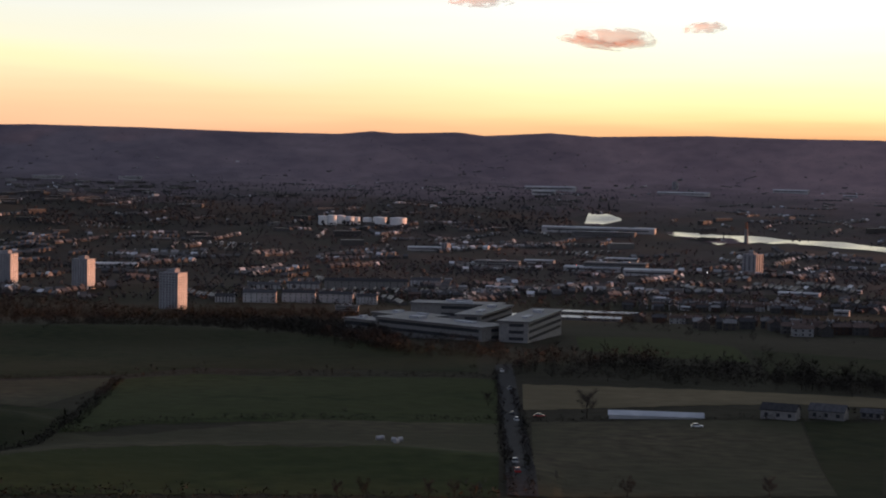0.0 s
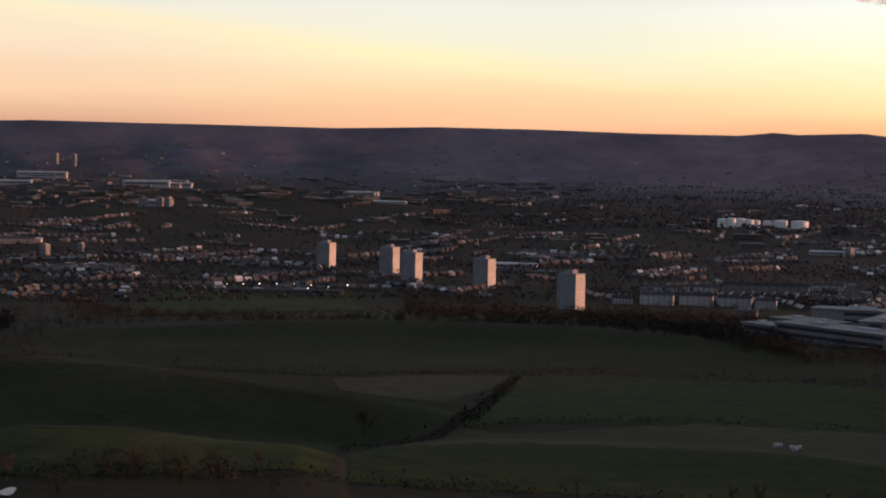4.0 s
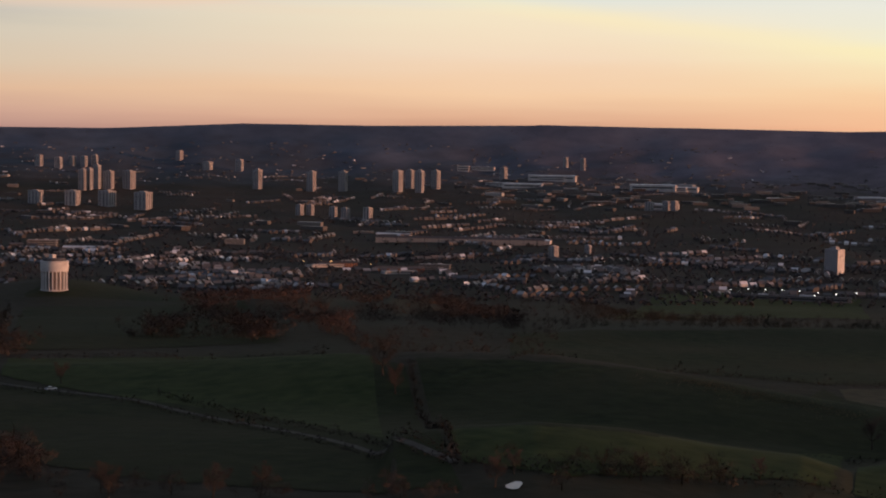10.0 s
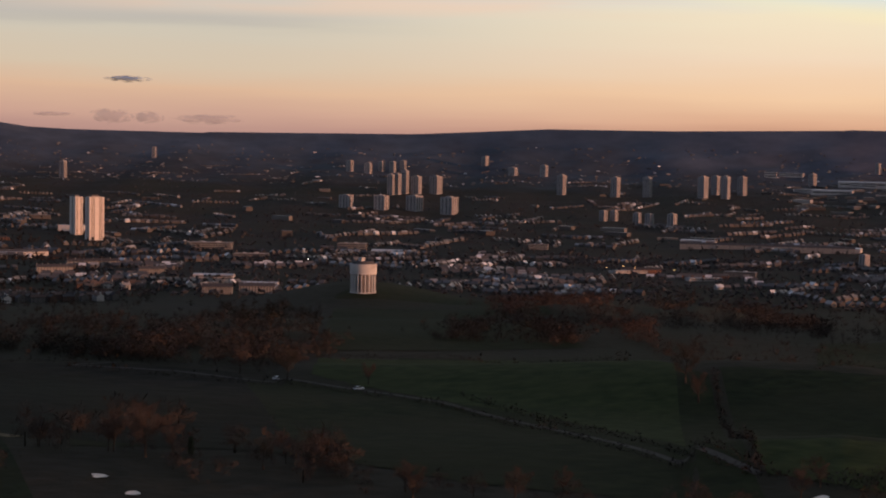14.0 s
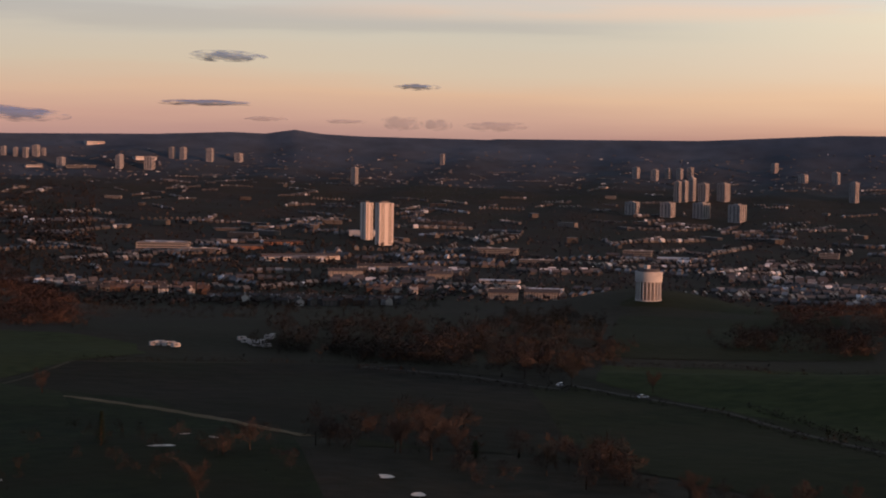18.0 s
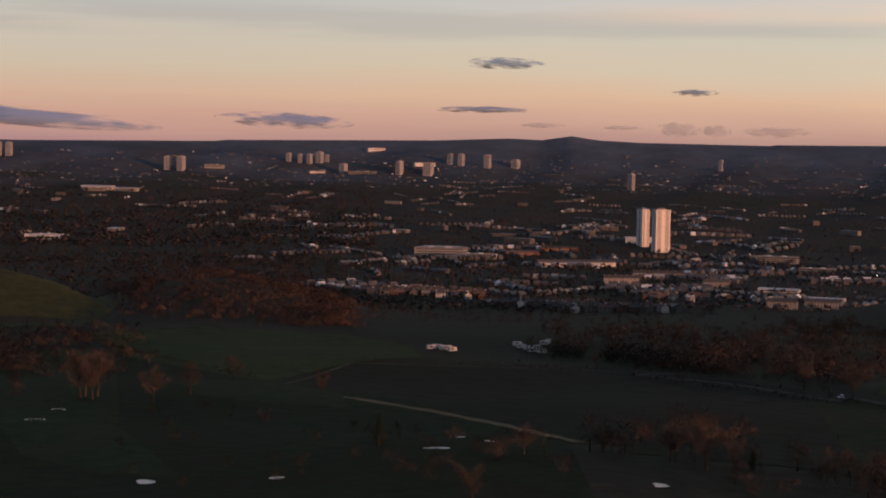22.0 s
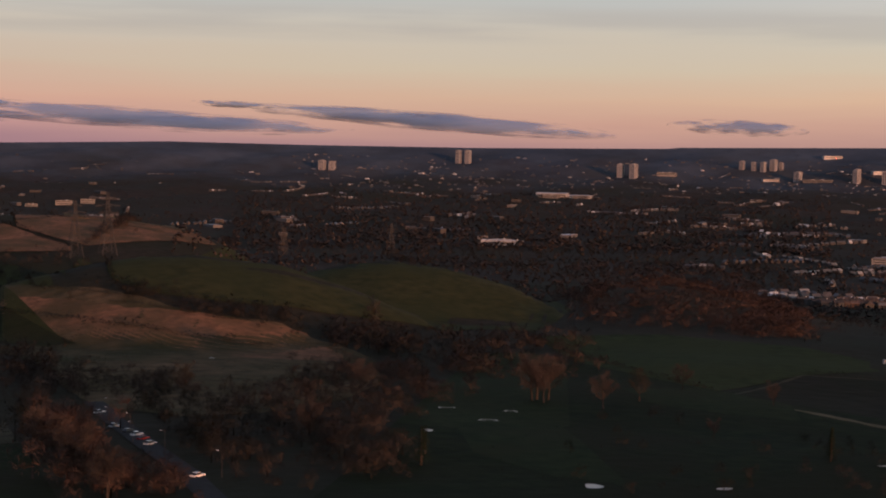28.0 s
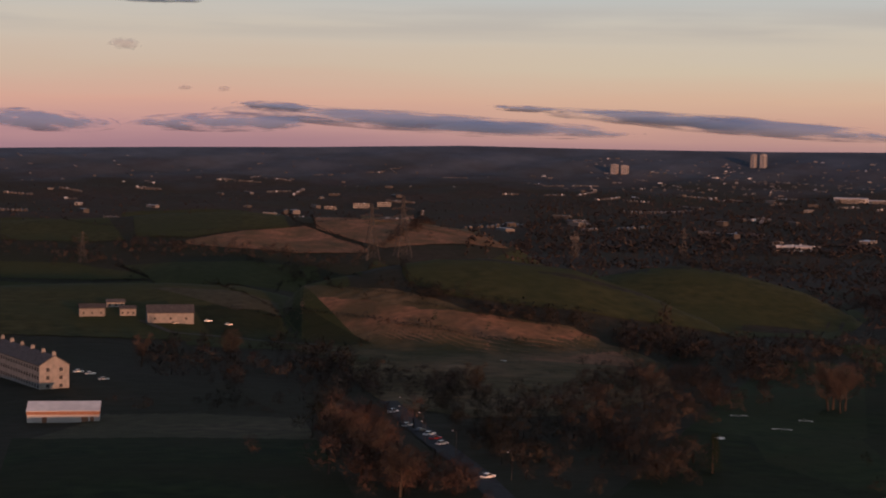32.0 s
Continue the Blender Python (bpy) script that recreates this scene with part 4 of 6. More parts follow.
def bare_tree(seed, h):
    """Trunk, limbs and a crown of fine twigs."""
    g = random.Random(seed)
    tips, limbs = [], []
    trunk = [(0, 0, -0.4)]
    x = y = 0.0
    for k in range(1, 6):
        x += g.uniform(-0.02, 0.02) * h
        y += g.uniform(-0.02, 0.02) * h
        trunk.append((x, y, h * 0.13 * k))
    tv, tf = tube(trunk, [h * r for r in (0.032, 0.024, 0.02, 0.016, 0.011, 0.006)], 7)
    for k in range(11):
        b = Vector(trunk[2 + k % 4])
        a = k * 2.4 + g.uniform(-0.4, 0.4)
        L = h * g.uniform(0.24, 0.4)
        up = g.uniform(0.5, 1.2)
        p1 = b + Vector((math.cos(a), math.sin(a), up * 0.6)).normalized() * L * 0.5
        p2 = p1 + Vector((math.cos(a + g.uniform(-.5, .5)), math.sin(a + g.uniform(-.5, .5)), up * 1.3)).normalized() * L * 0.6
        limbs.append(tube([b, p1, p2], [h * 0.01, h * 0.006, h * 0.002], 5))
        tips += [p1, (p1 + p2) / 2, p2, p2]
    tips += [Vector(trunk[5]), Vector(trunk[4])]
    V, F = [], []
    for k in range(2600):
        b = g.choice(tips)
        d = Vector((g.gauss(0, 1), g.gauss(0, 1), g.gauss(0.55, 0.8))).normalized()
        p = b + d * h * g.uniform(0, 0.07)
        q = p + d * h * g.uniform(0.05, 0.17)
        s = d.cross(Vector((g.gauss(0, 1), g.gauss(0, 1), g.gauss(0, 1)))).normalized() * h * g.uniform(0.001, 0.0026)
        i = len(V)
        V += [p - s, p + s, q]
        F.append((i, i + 1, i + 2))
    return (tv, tf), limbs, (V, F)


def tree_thing(seed, h, m, label):
    t, lm, c = bare_tree(seed, h)
    ob = thing("tree", label, "tree", group="bare trees in the fields")
    piece("trunk", mesh_of("trunk", t[0], t[1], M_BARK, smooth=True), ob)
    for v, f in lm:
        piece("limb", mesh_of("limb", v, f, M_BARK, smooth=True), ob)
    piece("crown", mesh_of("crown", c[0], c[1], m), ob)
    return ob


def conifer_thing(seed, h):
    g = random.Random(seed)
    ob = thing("conifer", "dark green pointed conifer standing among bare trees", "conifer")
    tv, tf = tube([(0, 0, -0.3), (0, 0, h * 0.95)], [h * 0.03, h * 0.004], 6)
    piece("trunk", mesh_of("trunk", tv, tf, M_BARK), ob)
    V, F = [], []
    for k in range(420):
        u = g.uniform(0, 1) ** 0.8
        a = g.uniform(0, 6.283)
        r = h * 0.2 * (1 - u) * g.uniform(0.25, 1.1) + 0.1
        z = h * (0.08 + 0.9 * u)
        c = Vector((r * math.cos(a), r * math.sin(a), z))
        o = Vector((math.cos(a), math.sin(a), -0.35)) * h * 0.05
        s = Vector((-math.sin(a), math.cos(a), g.uniform(-.2, .2))) * h * 0.022
        i = len(V)
        V += [c - s, c + s, c + o + s * 0.3, c + o - s * 0.3]
        F.append((i, i + 1, i + 2, i + 3))
    piece("crown", mesh_of("crown", V, F, mat("conifer_needles", (0.012, 0.018, 0.01), (0.022, 0.03, 0.016), 0.8)), ob)
    return ob


def stand(ob, xy, turn=None, scale=1.0):
    m = pose(xy[0], xy[1], high(*xy), 0, 0, random.uniform(0, 360) if turn is None else turn)
    c = copy_thing(ob, m)
    c.matrix_basis = m @ Matrix.Diagonal((scale, scale, scale, 1))
    return c


TREES = [tree_thing(3 + k, 10.0, m, lab) for k, (m, lab) in enumerate((
    (M_TWIG, "leafless brown tree with a spreading crown of twigs"), (M_TWIG, "leafless reddish birch with a fine twiggy crown"), (M_TWIG, "leafless field tree with an uneven crown"),
    (M_DARKWOOD, "dark leafless tree standing in rough grass"), (M_TWIG, "tall leafless birch with reddish twigs"), (M_TWIG, "small leafless thorn tree")))]
CONIFER = conifer_thing(7, 8.0)

LONE = (((-373, 293, 7.9, 10.2), (-357, 293, 4.6, 14.6), (-351, 298, 4.6, 10.7), (-494, 479, 9.5, 14.3), (-538, 493, 9.8, 12.2), (-458, 489, 7.0, 9.4), (-372, 294, 9.5, 11.0), (-395, 286, 9.7, 8.1), (-368, 302, 4.8, 15.1), (-320, 302, 11.7, 8.8)),
        ((-598, 197, 16.7, 17.8), (-593, 200, 10.4, 16.6), (-576, 217, 12.3, 14.3), (-639, 275, 9.3, 11.6), (-636, 184, 8.8, 9.9), (-596, 239, 8.5, 12.8), (-588, 291, 10.9, 9.8), (-499, 226, 7.3, 7.3), (54, 612, 11.3, 11.3), (19, 646, 6.5, 6.5)),
        ((-24, 403, 4.1, 5.1), (-18, 404, 4.1, 5.4), (-2, 406, 4.8, 4.9), (4, 406, 4.8, 4.9), (9, 406, 4.1, 4.1), (47, 415, 5.6, 5.6), (84, 424, 10.1, 5.8), (-331, 522, 13.6, 15.8), (-311, 499, 10.1, 12.1), (-140, 490, 12.2, 10.4)),
        ((-421, 21, 11.2, 16.9), (-478, 15, 11.1, 14.3), (-395, 27, 11.9, 13.2), (-792, -26, 10.6, 15.9), (-763, -65, 6.4, 15.3), (-602, 200, 14.7, 18.9), (-600, 204, 10.5, 17.8), (-505, 95, 11.9, 11.9), (-656, 144, 13.4, 13.4), (-662, 75, 13.4, 13.4)),
        ((-159, 365, 8.5, 7.1), (-138, 388, 8.9, 5.9), (-186, 352, 8.5, 6.4), (-240, 325, 8.1, 6.7), (-271, 303, 8.2, 8.2), (-259, 292, 7.8, 9.1), (-239, 305, 5.2, 9.1), (-184, 339, 8.1, 8.1), (-397, 260, 9.4, 9.4), (-333, 204, 6.5, 10.4)))
k = 0
for row in LONE:
    for x, y, w, h in row:
        stand(TREES[k % 6], (x, y), None, h / 10.0)
        k += 1
for x, y, w, h in ((-354, 306, 3.1, 5.0), (-432, 232, 7.3, 8.9), (-439, 236, 9.1, 9.9), (-445, 115, 6.9, 11.5), (-352, 305, 3.7, 5.6), (-464, 121, 8.0, 8.8), (-355, 308, 3.1, 4.7)):
    stand(CONIFER, (x, y), None, h / 8.0)
for ob in (*TREES, CONIFER):
    for o in (*ob.children_recursive, ob):
        bpy.data.objects.remove(o)

# ---------------------------------------------------------------- town: far houses and trees
def dip_of(xy):
    return np.degrees(np.arctan2(EYE - ground(xy[:, 0], xy[:, 1]), np.hypot(*xy.T)))


def shrink(xy):
    """The far plain is drawn together: things on it keep the size that they show."""
    d = np.hypot(*np.asarray(xy, float).T)
    true = EYE / np.tan(np.radians(np.interp(d, FAR_D, FAR_DIP)))
    return np.where(d > 2500, d / true, 1.0)


def polar(b, d):
    b = np.radians(b)
    return np.stack([-d * np.sin(b), d * np.cos(b)], -1)


FAR_ROW_D = np.array(FAR_D)


def far_spots(n, dip_lo, dip_hi, b_lo=-17, b_hi=102):
    dip = rng.uniform(dip_lo, dip_hi, n)
    d = np.interp(-dip, -np.array(FAR_DIP), FAR_ROW_D)
    xy = polar(rng.uniform(b_lo, b_hi, n), d)
    return xy[dry(xy)]


M_FARWALL = speckle("town_walls", ((0.0, (0.045, 0.041, 0.039)), (0.4, (0.07, 0.064, 0.061)), (0.76, (0.12, 0.113, 0.108)), (0.94, (0.24, 0.235, 0.23)), (0.98, (0.5, 0.49, 0.48))))
# the palest roofs have the sky's reflection put into their bluish colour
M_FARROOF = speckle("town_roofs", ((0.0, (0.045, 0.042, 0.044)), (0.4, (0.07, 0.055, 0.05)), (0.7, (0.1, 0.095, 0.095)), (0.82, (0.2, 0.2, 0.205)), (0.93, (0.5, 0.51, 0.54))), 0.5)
HOUSE_V = np.array([(-.5, -.5, 0), (.5, -.5, 0), (.5, .5, 0), (-.5, .5, 0), (-.5, -.5, .58), (.5, -.5, .58), (.5, .5, .58), (-.5, .5, .58), (-.5, 0, 1), (.5, 0, 1)])
HOUSE_F = np.array([(0, 1, 5), (0, 5, 4), (2, 3, 7), (2, 7, 6), (1, 2, 6), (1, 6, 5), (3, 0, 4), (3, 4, 7), (5, 6, 9), (7, 4, 8), (4, 5, 9), (4, 9, 8), (6, 7, 8), (6, 8, 9)])
HOUSE_I = np.array([0] * 10 + [1] * 4)
SHED_F = tris(BOX_F)
SHED_I = np.array([0, 0, 1, 1] + [0] * 8)


def joined_blocks(name, label, xy, size, ang, house=True):
    pos = np.column_stack([xy, ground(xy[:, 0], xy[:, 1]) - 0.15 * size[:, 2]])
    tv, tf, ti = (HOUSE_V, HOUSE_F, HOUSE_I) if house else (BOX_V, SHED_F, SHED_I)
    V, F = rep(tv, tf, pos, size, ang)
    ob = new(name, mesh_of(name, V, F, [M_FARWALL, M_FARROOF], np.tile(ti, len(xy))))
    return tagged(ob, label, "houses", kind="stuff")


def far_town():
    seeds = far_spots(1500, 0.3, 3.7)
    seeds = seeds[patchy(seeds, 0.006, -0.5)]
    bb = np.degrees(np.arctan2(-seeds[:, 0], seeds[:, 1]))
    seeds = seeds[(bb < 66) | ((rng.uniform(size=len(bb)) < 0.35) & (np.hypot(*seeds.T) > 3200))]
    near = polar(rng.uniform(-17, 62, 230), rng.uniform(1900, 2650, 230))
    seeds = np.concatenate([seeds, near[patchy(near, 0.009, -0.4)]])
    XY, ANG = [], []
    for p in seeds:
        n = rng.integers(4, 13)
        a = rng.uniform(0, np.pi) if rng.uniform() < 0.35 else radians(rng.choice((15, 105, 60))) + rng.normal(0, 0.12)
        s = float(shrink(p[None])[0])
        u = (np.arange(n) - n / 2) * 13 * s
        q = p + np.stack([u * np.cos(a), u * np.sin(a)], -1) + rng.normal(0, 1.2 * s, (n, 2))
        XY.append(q)
        ANG.append(np.full(n, a + (np.pi / 2 if rng.uniform() < 0.4 else 0)) + rng.normal(0, 0.06, n))
    xy, ang = np.concatenate(XY), np.concatenate(ANG)
    ok = dry(xy)
    xy, ang = xy[ok], ang[ok]
    s = shrink(xy)
    size = np.column_stack([s * rng.uniform(7, 12, len(xy)), s * rng.uniform(6.5, 9, len(xy)), s * rng.uniform(6.5, 9, len(xy))])
    joined_blocks("houses", "distant rows of small houses with slate roofs", xy, size, ang)
    xy = far_spots(240, 0.4, 3.0)
    s = shrink(xy)
    size = np.column_stack([s * rng.uniform(18, 60, len(xy)), s * rng.uniform(10, 22, len(xy)), s * rng.uniform(6, 13, len(xy))])
    joined_blocks("low_blocks", "distant flats, schools and works with flat roofs", xy, size, radians(15) + rng.normal(0, 0.5, len(xy)), False)
    xy = far_spots(260, 0.85, 1.75, 8, 29)
    s = shrink(xy)
    size = np.column_stack([s * rng.uniform(20, 75, len(xy)), s * rng.uniform(14, 40, len(xy)), s * rng.uniform(7, 13, len(xy))])
    joined_blocks("works_sheds", "distant pale industrial sheds with metal roofs", xy, size, radians(20) + rng.normal(0, 0.2, len(xy)), False)
    xy = far_spots(19000, 0.22, 3.9)
    xy = xy[~patchy(xy, 0.012, 1.0)]
    bb = np.degrees(np.arctan2(-xy[:, 0], xy[:, 1]))
    xy = xy[(bb > 17) | (np.hypot(*xy.T) < 3600) | (rng.uniform(size=len(bb)) < 0.45)]
    s = shrink(xy)
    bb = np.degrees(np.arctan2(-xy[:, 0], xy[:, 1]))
    for side, m, lab in ((bb < 6, M_WESTTREE, "leafless trees between distant works, paled by painted haze"), ((bb >= 6) & (bb < 52), M_CITYTREE, "dark leafless trees between distant streets"), (bb >= 52, M_TWIG, "brown leafless trees between distant suburbs")):
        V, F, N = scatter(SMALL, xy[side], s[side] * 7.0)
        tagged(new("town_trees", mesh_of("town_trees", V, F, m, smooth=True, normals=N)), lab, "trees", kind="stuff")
    xy = far_spots(2600, 0.9, 2.4, -6, 14)
    V, F, N = scatter(SMALL, xy, shrink(xy) * 11)
    tagged(new("far_woods", mesh_of("far_woods", V, F, M_CITYTREE, smooth=True, normals=N)), "dark belt of distant leafless woodland", "woodland", kind="stuff")
    xy = far_spots(3600, 1.2, 3.2, 62, 82)
    V, F, N = scatter(SMALL, xy, shrink(xy) * 10)
    tagged(new("far_woods", mesh_of("far_woods", V, F, M_TWIG, smooth=True, normals=N)), "dark distant wooded valley", "woodland", kind="stuff")
    xy = polar(rng.uniform(-17, 102, 9000), rng.uniform(4200, 4870, 9000))
    xy = xy[patchy(xy, 0.021, -0.1)]
    V, F, N = scatter(SMALL, xy, 2.6)
    tagged(new("far_woods", mesh_of("far_woods", V, F, M_CITYTREE, smooth=True, normals=N)), "woods and shelter belts on the far uplands", "woodland", kind="stuff")
    b = np.concatenate([rng.uniform(20, 80, 1000), rng.uniform(-17, 102, 300)])
    xy = polar(b, rng.uniform(4150, 4740, len(b)))
    joined_blocks("houses", "specks of far houses at the foot of the uplands", xy, np.column_stack([rng.uniform(3, 13, len(b)), rng.uniform(2.5, 5, len(b)), rng.uniform(1.6, 3.6, len(b))]), rng.uniform(0, 3, len(b)))
    # nearer town trees
    d = rng.uniform(1600, 2700, 13000)
    b = rng.uniform(-17, 84, 13000)
    keep = ((b < 20) & (d > 1880)) | ((b >= 20) & (b < 55) & (d > 1750)) | (b >= 55)
    xy = polar(b, d)[keep]
    xy = xy[dry(xy)]
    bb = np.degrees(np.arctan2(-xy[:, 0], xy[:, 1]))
    for side, m, lab in ((bb < 6, M_WESTTREE, "leafless garden trees, paled by painted haze"), ((bb >= 6) & (bb < 52), M_CITYTREE, "dark leafless garden and street trees"), (bb >= 52, M_TWIG, "brown leafless woodland beside the suburbs")):
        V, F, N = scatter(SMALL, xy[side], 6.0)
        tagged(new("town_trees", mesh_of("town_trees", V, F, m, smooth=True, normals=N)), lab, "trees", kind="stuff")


far_town()


# ---------------------------------------------------------------- town: tower blocks
M_TOWER = mat("pale_panel_wall", (0.25, 0.245, 0.255), (0.32, 0.315, 0.325), 0.4, c3=(0.22, 0.218, 0.228), scale3=0.08, coord="object", vary=0.08)
# sunlight on the gables is put into this paler panel colour
M_GABLE = mat("sun_paled_gable", (0.58, 0.56, 0.54), (0.7, 0.68, 0.66), 0.4, c3=(0.5, 0.48, 0.46), scale3=0.08, coord="object")
M_LINK = mat("dark_recess", (0.12, 0.11, 0.11), (0.17, 0.155, 0.15), 0.5, coord="object")


def tower_block(label, W, D, H, storeys, cols, side_cols, m=None):
    """Point block: core, piers and storey bands, with a window in each opening, a roof slab and a lift house."""
    m = m or M_TOWER
    ob = thing("tower_block", label, "tower block", group="tower blocks in the town")
    sh = H / storeys
    core = boxes("core", [(0, 0, -4, W, D, H + 4)], M_LINK)
    piece("core", core, ob)
    for face, L, n, off in (("x", W, cols, D / 2), ("y", D, side_cols, W / 2)):
        items = []
        pitch = L / n
        for sgn in (-1, 1):
            for k in range(n + 1):
                wid = pitch * (0.52 if 0 < k < n else 0.32)
                u = -L / 2 + pitch * k
                u = min(max(u, -L / 2 + wid / 2), L / 2 - wid / 2)
                items.append((u, sgn * (off + 0.15), -4, wid, 0.3, H + 4) if face == "x" else (sgn * (off + 0.15), u, -4, 0.3, wid, H + 4))
            for f in range(storeys + 1):
                z = f * sh - sh * 0.28
                hh = sh * 0.56 if f < storeys else sh * 0.28
                items.append((0, sgn * (off + 0.13), z, L, 0.26, hh) if face == "x" else (sgn * (off + 0.13), 0, z, 0.26, L, hh))
        if face == "x":
            piece("wall", boxes("wall", items, m), ob)
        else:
            piece("gable_wall", boxes("gable_wall", items, M_GABLE), ob, "gable panels painted paler to look sunlit")
    win = boxes("window", [(0, 0, 0, 1, 0.06, 1)], M_WINDOW)
    for f in range(storeys):
        z = f * sh + sh * 0.27
        for L, n, off, turn in ((W, cols, D / 2, 0), (D, side_cols, W / 2, 90)):
            pitch = L / n
            for sgn in (-1, 1):
                if turn == 0 and sgn == 1:
                    continue
                for k in range(n):
                    u = -L / 2 + pitch * (k + 0.5)
                    x, y = (u, sgn * (off + 0.05)) if turn == 0 else (sgn * (off + 0.05), u)
                    p = piece("window", win, ob, "", (x, y, z), turn)
                    p.matrix_basis = p.matrix_basis @ Matrix.Diagonal((pitch * 0.5, 1, sh * 0.46, 1))
    piece("roof_slab", boxes("roof_slab", [(0, 0, H, W + 0.8, D + 0.8, 0.7)], m), ob)
    piece("lift_house", boxes("lift_house", [(0, 0, H + 0.7, W * 0.45, D * 0.55, 3.2), (W * 0.1, 0, H + 3.9, W * 0.2, D * 0.3, 1.2)], m), ob)
    return ob


def bearing(x, y):
    return math.degrees(math.atan2(-x, y))


first = tower_block("pale high-rise tower block with rows of small windows", 24.0, 17.0, 39.0, 14, 6, 4)
for x, y in ((-734, 2351), (-614, 2261), (-552, 2145), (-434, 2048), (-268, 1689)):
    stand(first, (x, y), bearing(x, y) - 36, 0.93)
for o in (*first.children_recursive, first):
    bpy.data.objects.remove(o)


def slab_tower(label, W, D, H, storeys, strips, m=None, group="tower blocks in the town"):
    """Far tower: wall with piers, a tall glazed strip between them, roof slab and lift house."""
    m = m or M_TOWER
    ob = thing("tower_block", label, "tower block", group=group)
    piece("wall", boxes("wall", [(0, 0, -6, W, D, H + 6)] + [(sx * (W / 2 - W * 0.06), sy * (D / 2 + 0.2), -6, W * 0.12, 0.4, H + 6) for sx in (-1, 1) for sy in (-1, 1)], m), ob)
    for k in range(strips):
        u = -W / 2 + W * (k + 0.5) / strips
        piece("window_strip", boxes("window_strip", [(u, -D / 2 - 0.06, H * 0.04, W / strips * 0.42, 0.12, H * 0.92)], M_WINDOW), ob)
        piece("window_strip", boxes("window_strip", [(W / 2 + 0.06, (-0.5 + (k + 0.5) / strips) * D, H * 0.04, 0.12, D / strips * 0.3, H * 0.92)], M_WINDOW), ob)
    n = min(storeys, 10)
    band = boxes("balcony_band", [(0, -D / 2 - 0.12, 0, W * 0.98, 0.24, H / n * 0.4)], m)
    for f in range(1, n):
        piece("balcony_band", band, ob, "", (0, 0, H * f / n))
    piece("roof_slab", boxes("roof_slab", [(0, 0, H, W * 1.03, D * 1.03, H * 0.015)], m), ob)
    piece("lift_house", boxes("lift_house", [(0, 0, H * 1.015, W * 0.4, D * 0.5, H * 0.06)], m), ob)
    return ob


FAR_TOWERS = (((-2393, 3211, 22.8, 45.5), (-2276, 3264, 22.6, 45.2), (-2231, 3330, 22.8, 45.5), (-2099, 3363, 23.8, 47.7), (-2126, 3462, 21.7, 43.4), (-2059, 3396, 22.6, 50.4), (-2073, 3494, 21.7, 43.4)),
              ((-2501, 2592, 31.3, 26.5), (-2411, 2605, 33.2, 28.5), (-2370, 2663, 35.7, 31.0), (-2291, 2684, 37.7, 34.2), (-2642, 2886, 18.3, 47.1), (-2642, 2909, 17.1, 47.3), (-2645, 2938, 18.5, 52.8), (-2632, 2963, 26.5, 39.7), (-2611, 3009, 29.3, 39.9)),
              ((-3066, 3189, 20.7, 26.6), (-3027, 3218, 20.7, 26.6), (-3025, 3267, 17.9, 23.8), (-2997, 3280, 17.8, 26.7), (-2985, 3307, 17.9, 26.8), (-2876, 3513, 18.2, 24.3), (-2688, 3528, 20.8, 29.6), (-2734, 3454, 26.5, 20.6)),
              ((-1977, 2795, 16.0, 20.6), (-1966, 2817, 16.1, 20.7), (-1892, 2790, 16.9, 23.7), (-1856, 2780, 16.8, 23.5), (-1813, 2795, 18.9, 24.5), (-1164, 2316, 13.0, 20.8), (-1192, 2500, 11.1, 13.0)),
              ((-1452, 3344, 19.5, 19.5), (-1417, 3352, 17.0, 20.7), (-1395, 3347, 15.8, 20.6), (-2007, 4060, 13.6, 27.2), (-1952, 4051, 15.0, 30.1), (-2057, 3805, 20.2, 31.8), (-2878, 3518, 18.2, 24.3), (-2686, 3527, 17.8, 26.7)),
              ((-4504, 1256, 17.2, 34.4), (-4487, 1278, 18.7, 34.3), (-4220, 1624, 21.2, 33.2), (-4180, 1645, 22.5, 36.0), (-4172, 1952, 15.4, 21.6), (-4147, 1974, 13.8, 21.5), (-4127, 1992, 15.3, 24.5), (-4129, 2023, 21.5, 27.7), (-4132, 2047, 12.3, 18.5)),
              ((-4013, 2037, 21.1, 25.6), (-3923, 2159, 18.0, 32.9), (-3884, 2223, 29.9, 31.4), (-3976, 2344, 17.0, 27.8), (-3950, 2363, 18.5, 30.8), (-3890, 2410, 21.4, 33.6), (-3408, 2534, 18.5, 39.7), (-3864, 2484, 24.6, 21.5), (-3529, 2919, 12.2, 27.5)),
              ((-4017, 2038, 22.6, 24.1), (-4445, 862, 21.2, 24.2), (-4437, 888, 21.2, 21.2), (-3913, 2150, 17.9, 32.8), (469, 2541, 31.1, 31.1), (591, 4300, 14.5, 20.3), (8, 2902, 15.5, 13.6), (-1164, 2321, 13.9, 20.8), (-1178, 2474, 7.3, 12.8)))
k = 0
for row in FAR_TOWERS:
    for x, y, w, h in row:
        b = bearing(x, y)
        s = float(shrink((x, y)))
        D = w * 0.75
        ob = slab_tower(("pale distant tower block with lit balconies", "distant slab of flats catching the sunset", "grey distant high-rise block")[k % 3], w * 0.72, D, h, max(6, int(h / s / 3)), 2 if w / s < 30 else 3)
        ob.matrix_basis = pose(x, y, high(x, y), 0, 0, b - 32 + (k % 3) * 5)
        k += 1

M_TWIN = mat("sunlit_panel_wall", (0.5, 0.46, 0.43), (0.58, 0.54, 0.5), 0.3, coord="object")


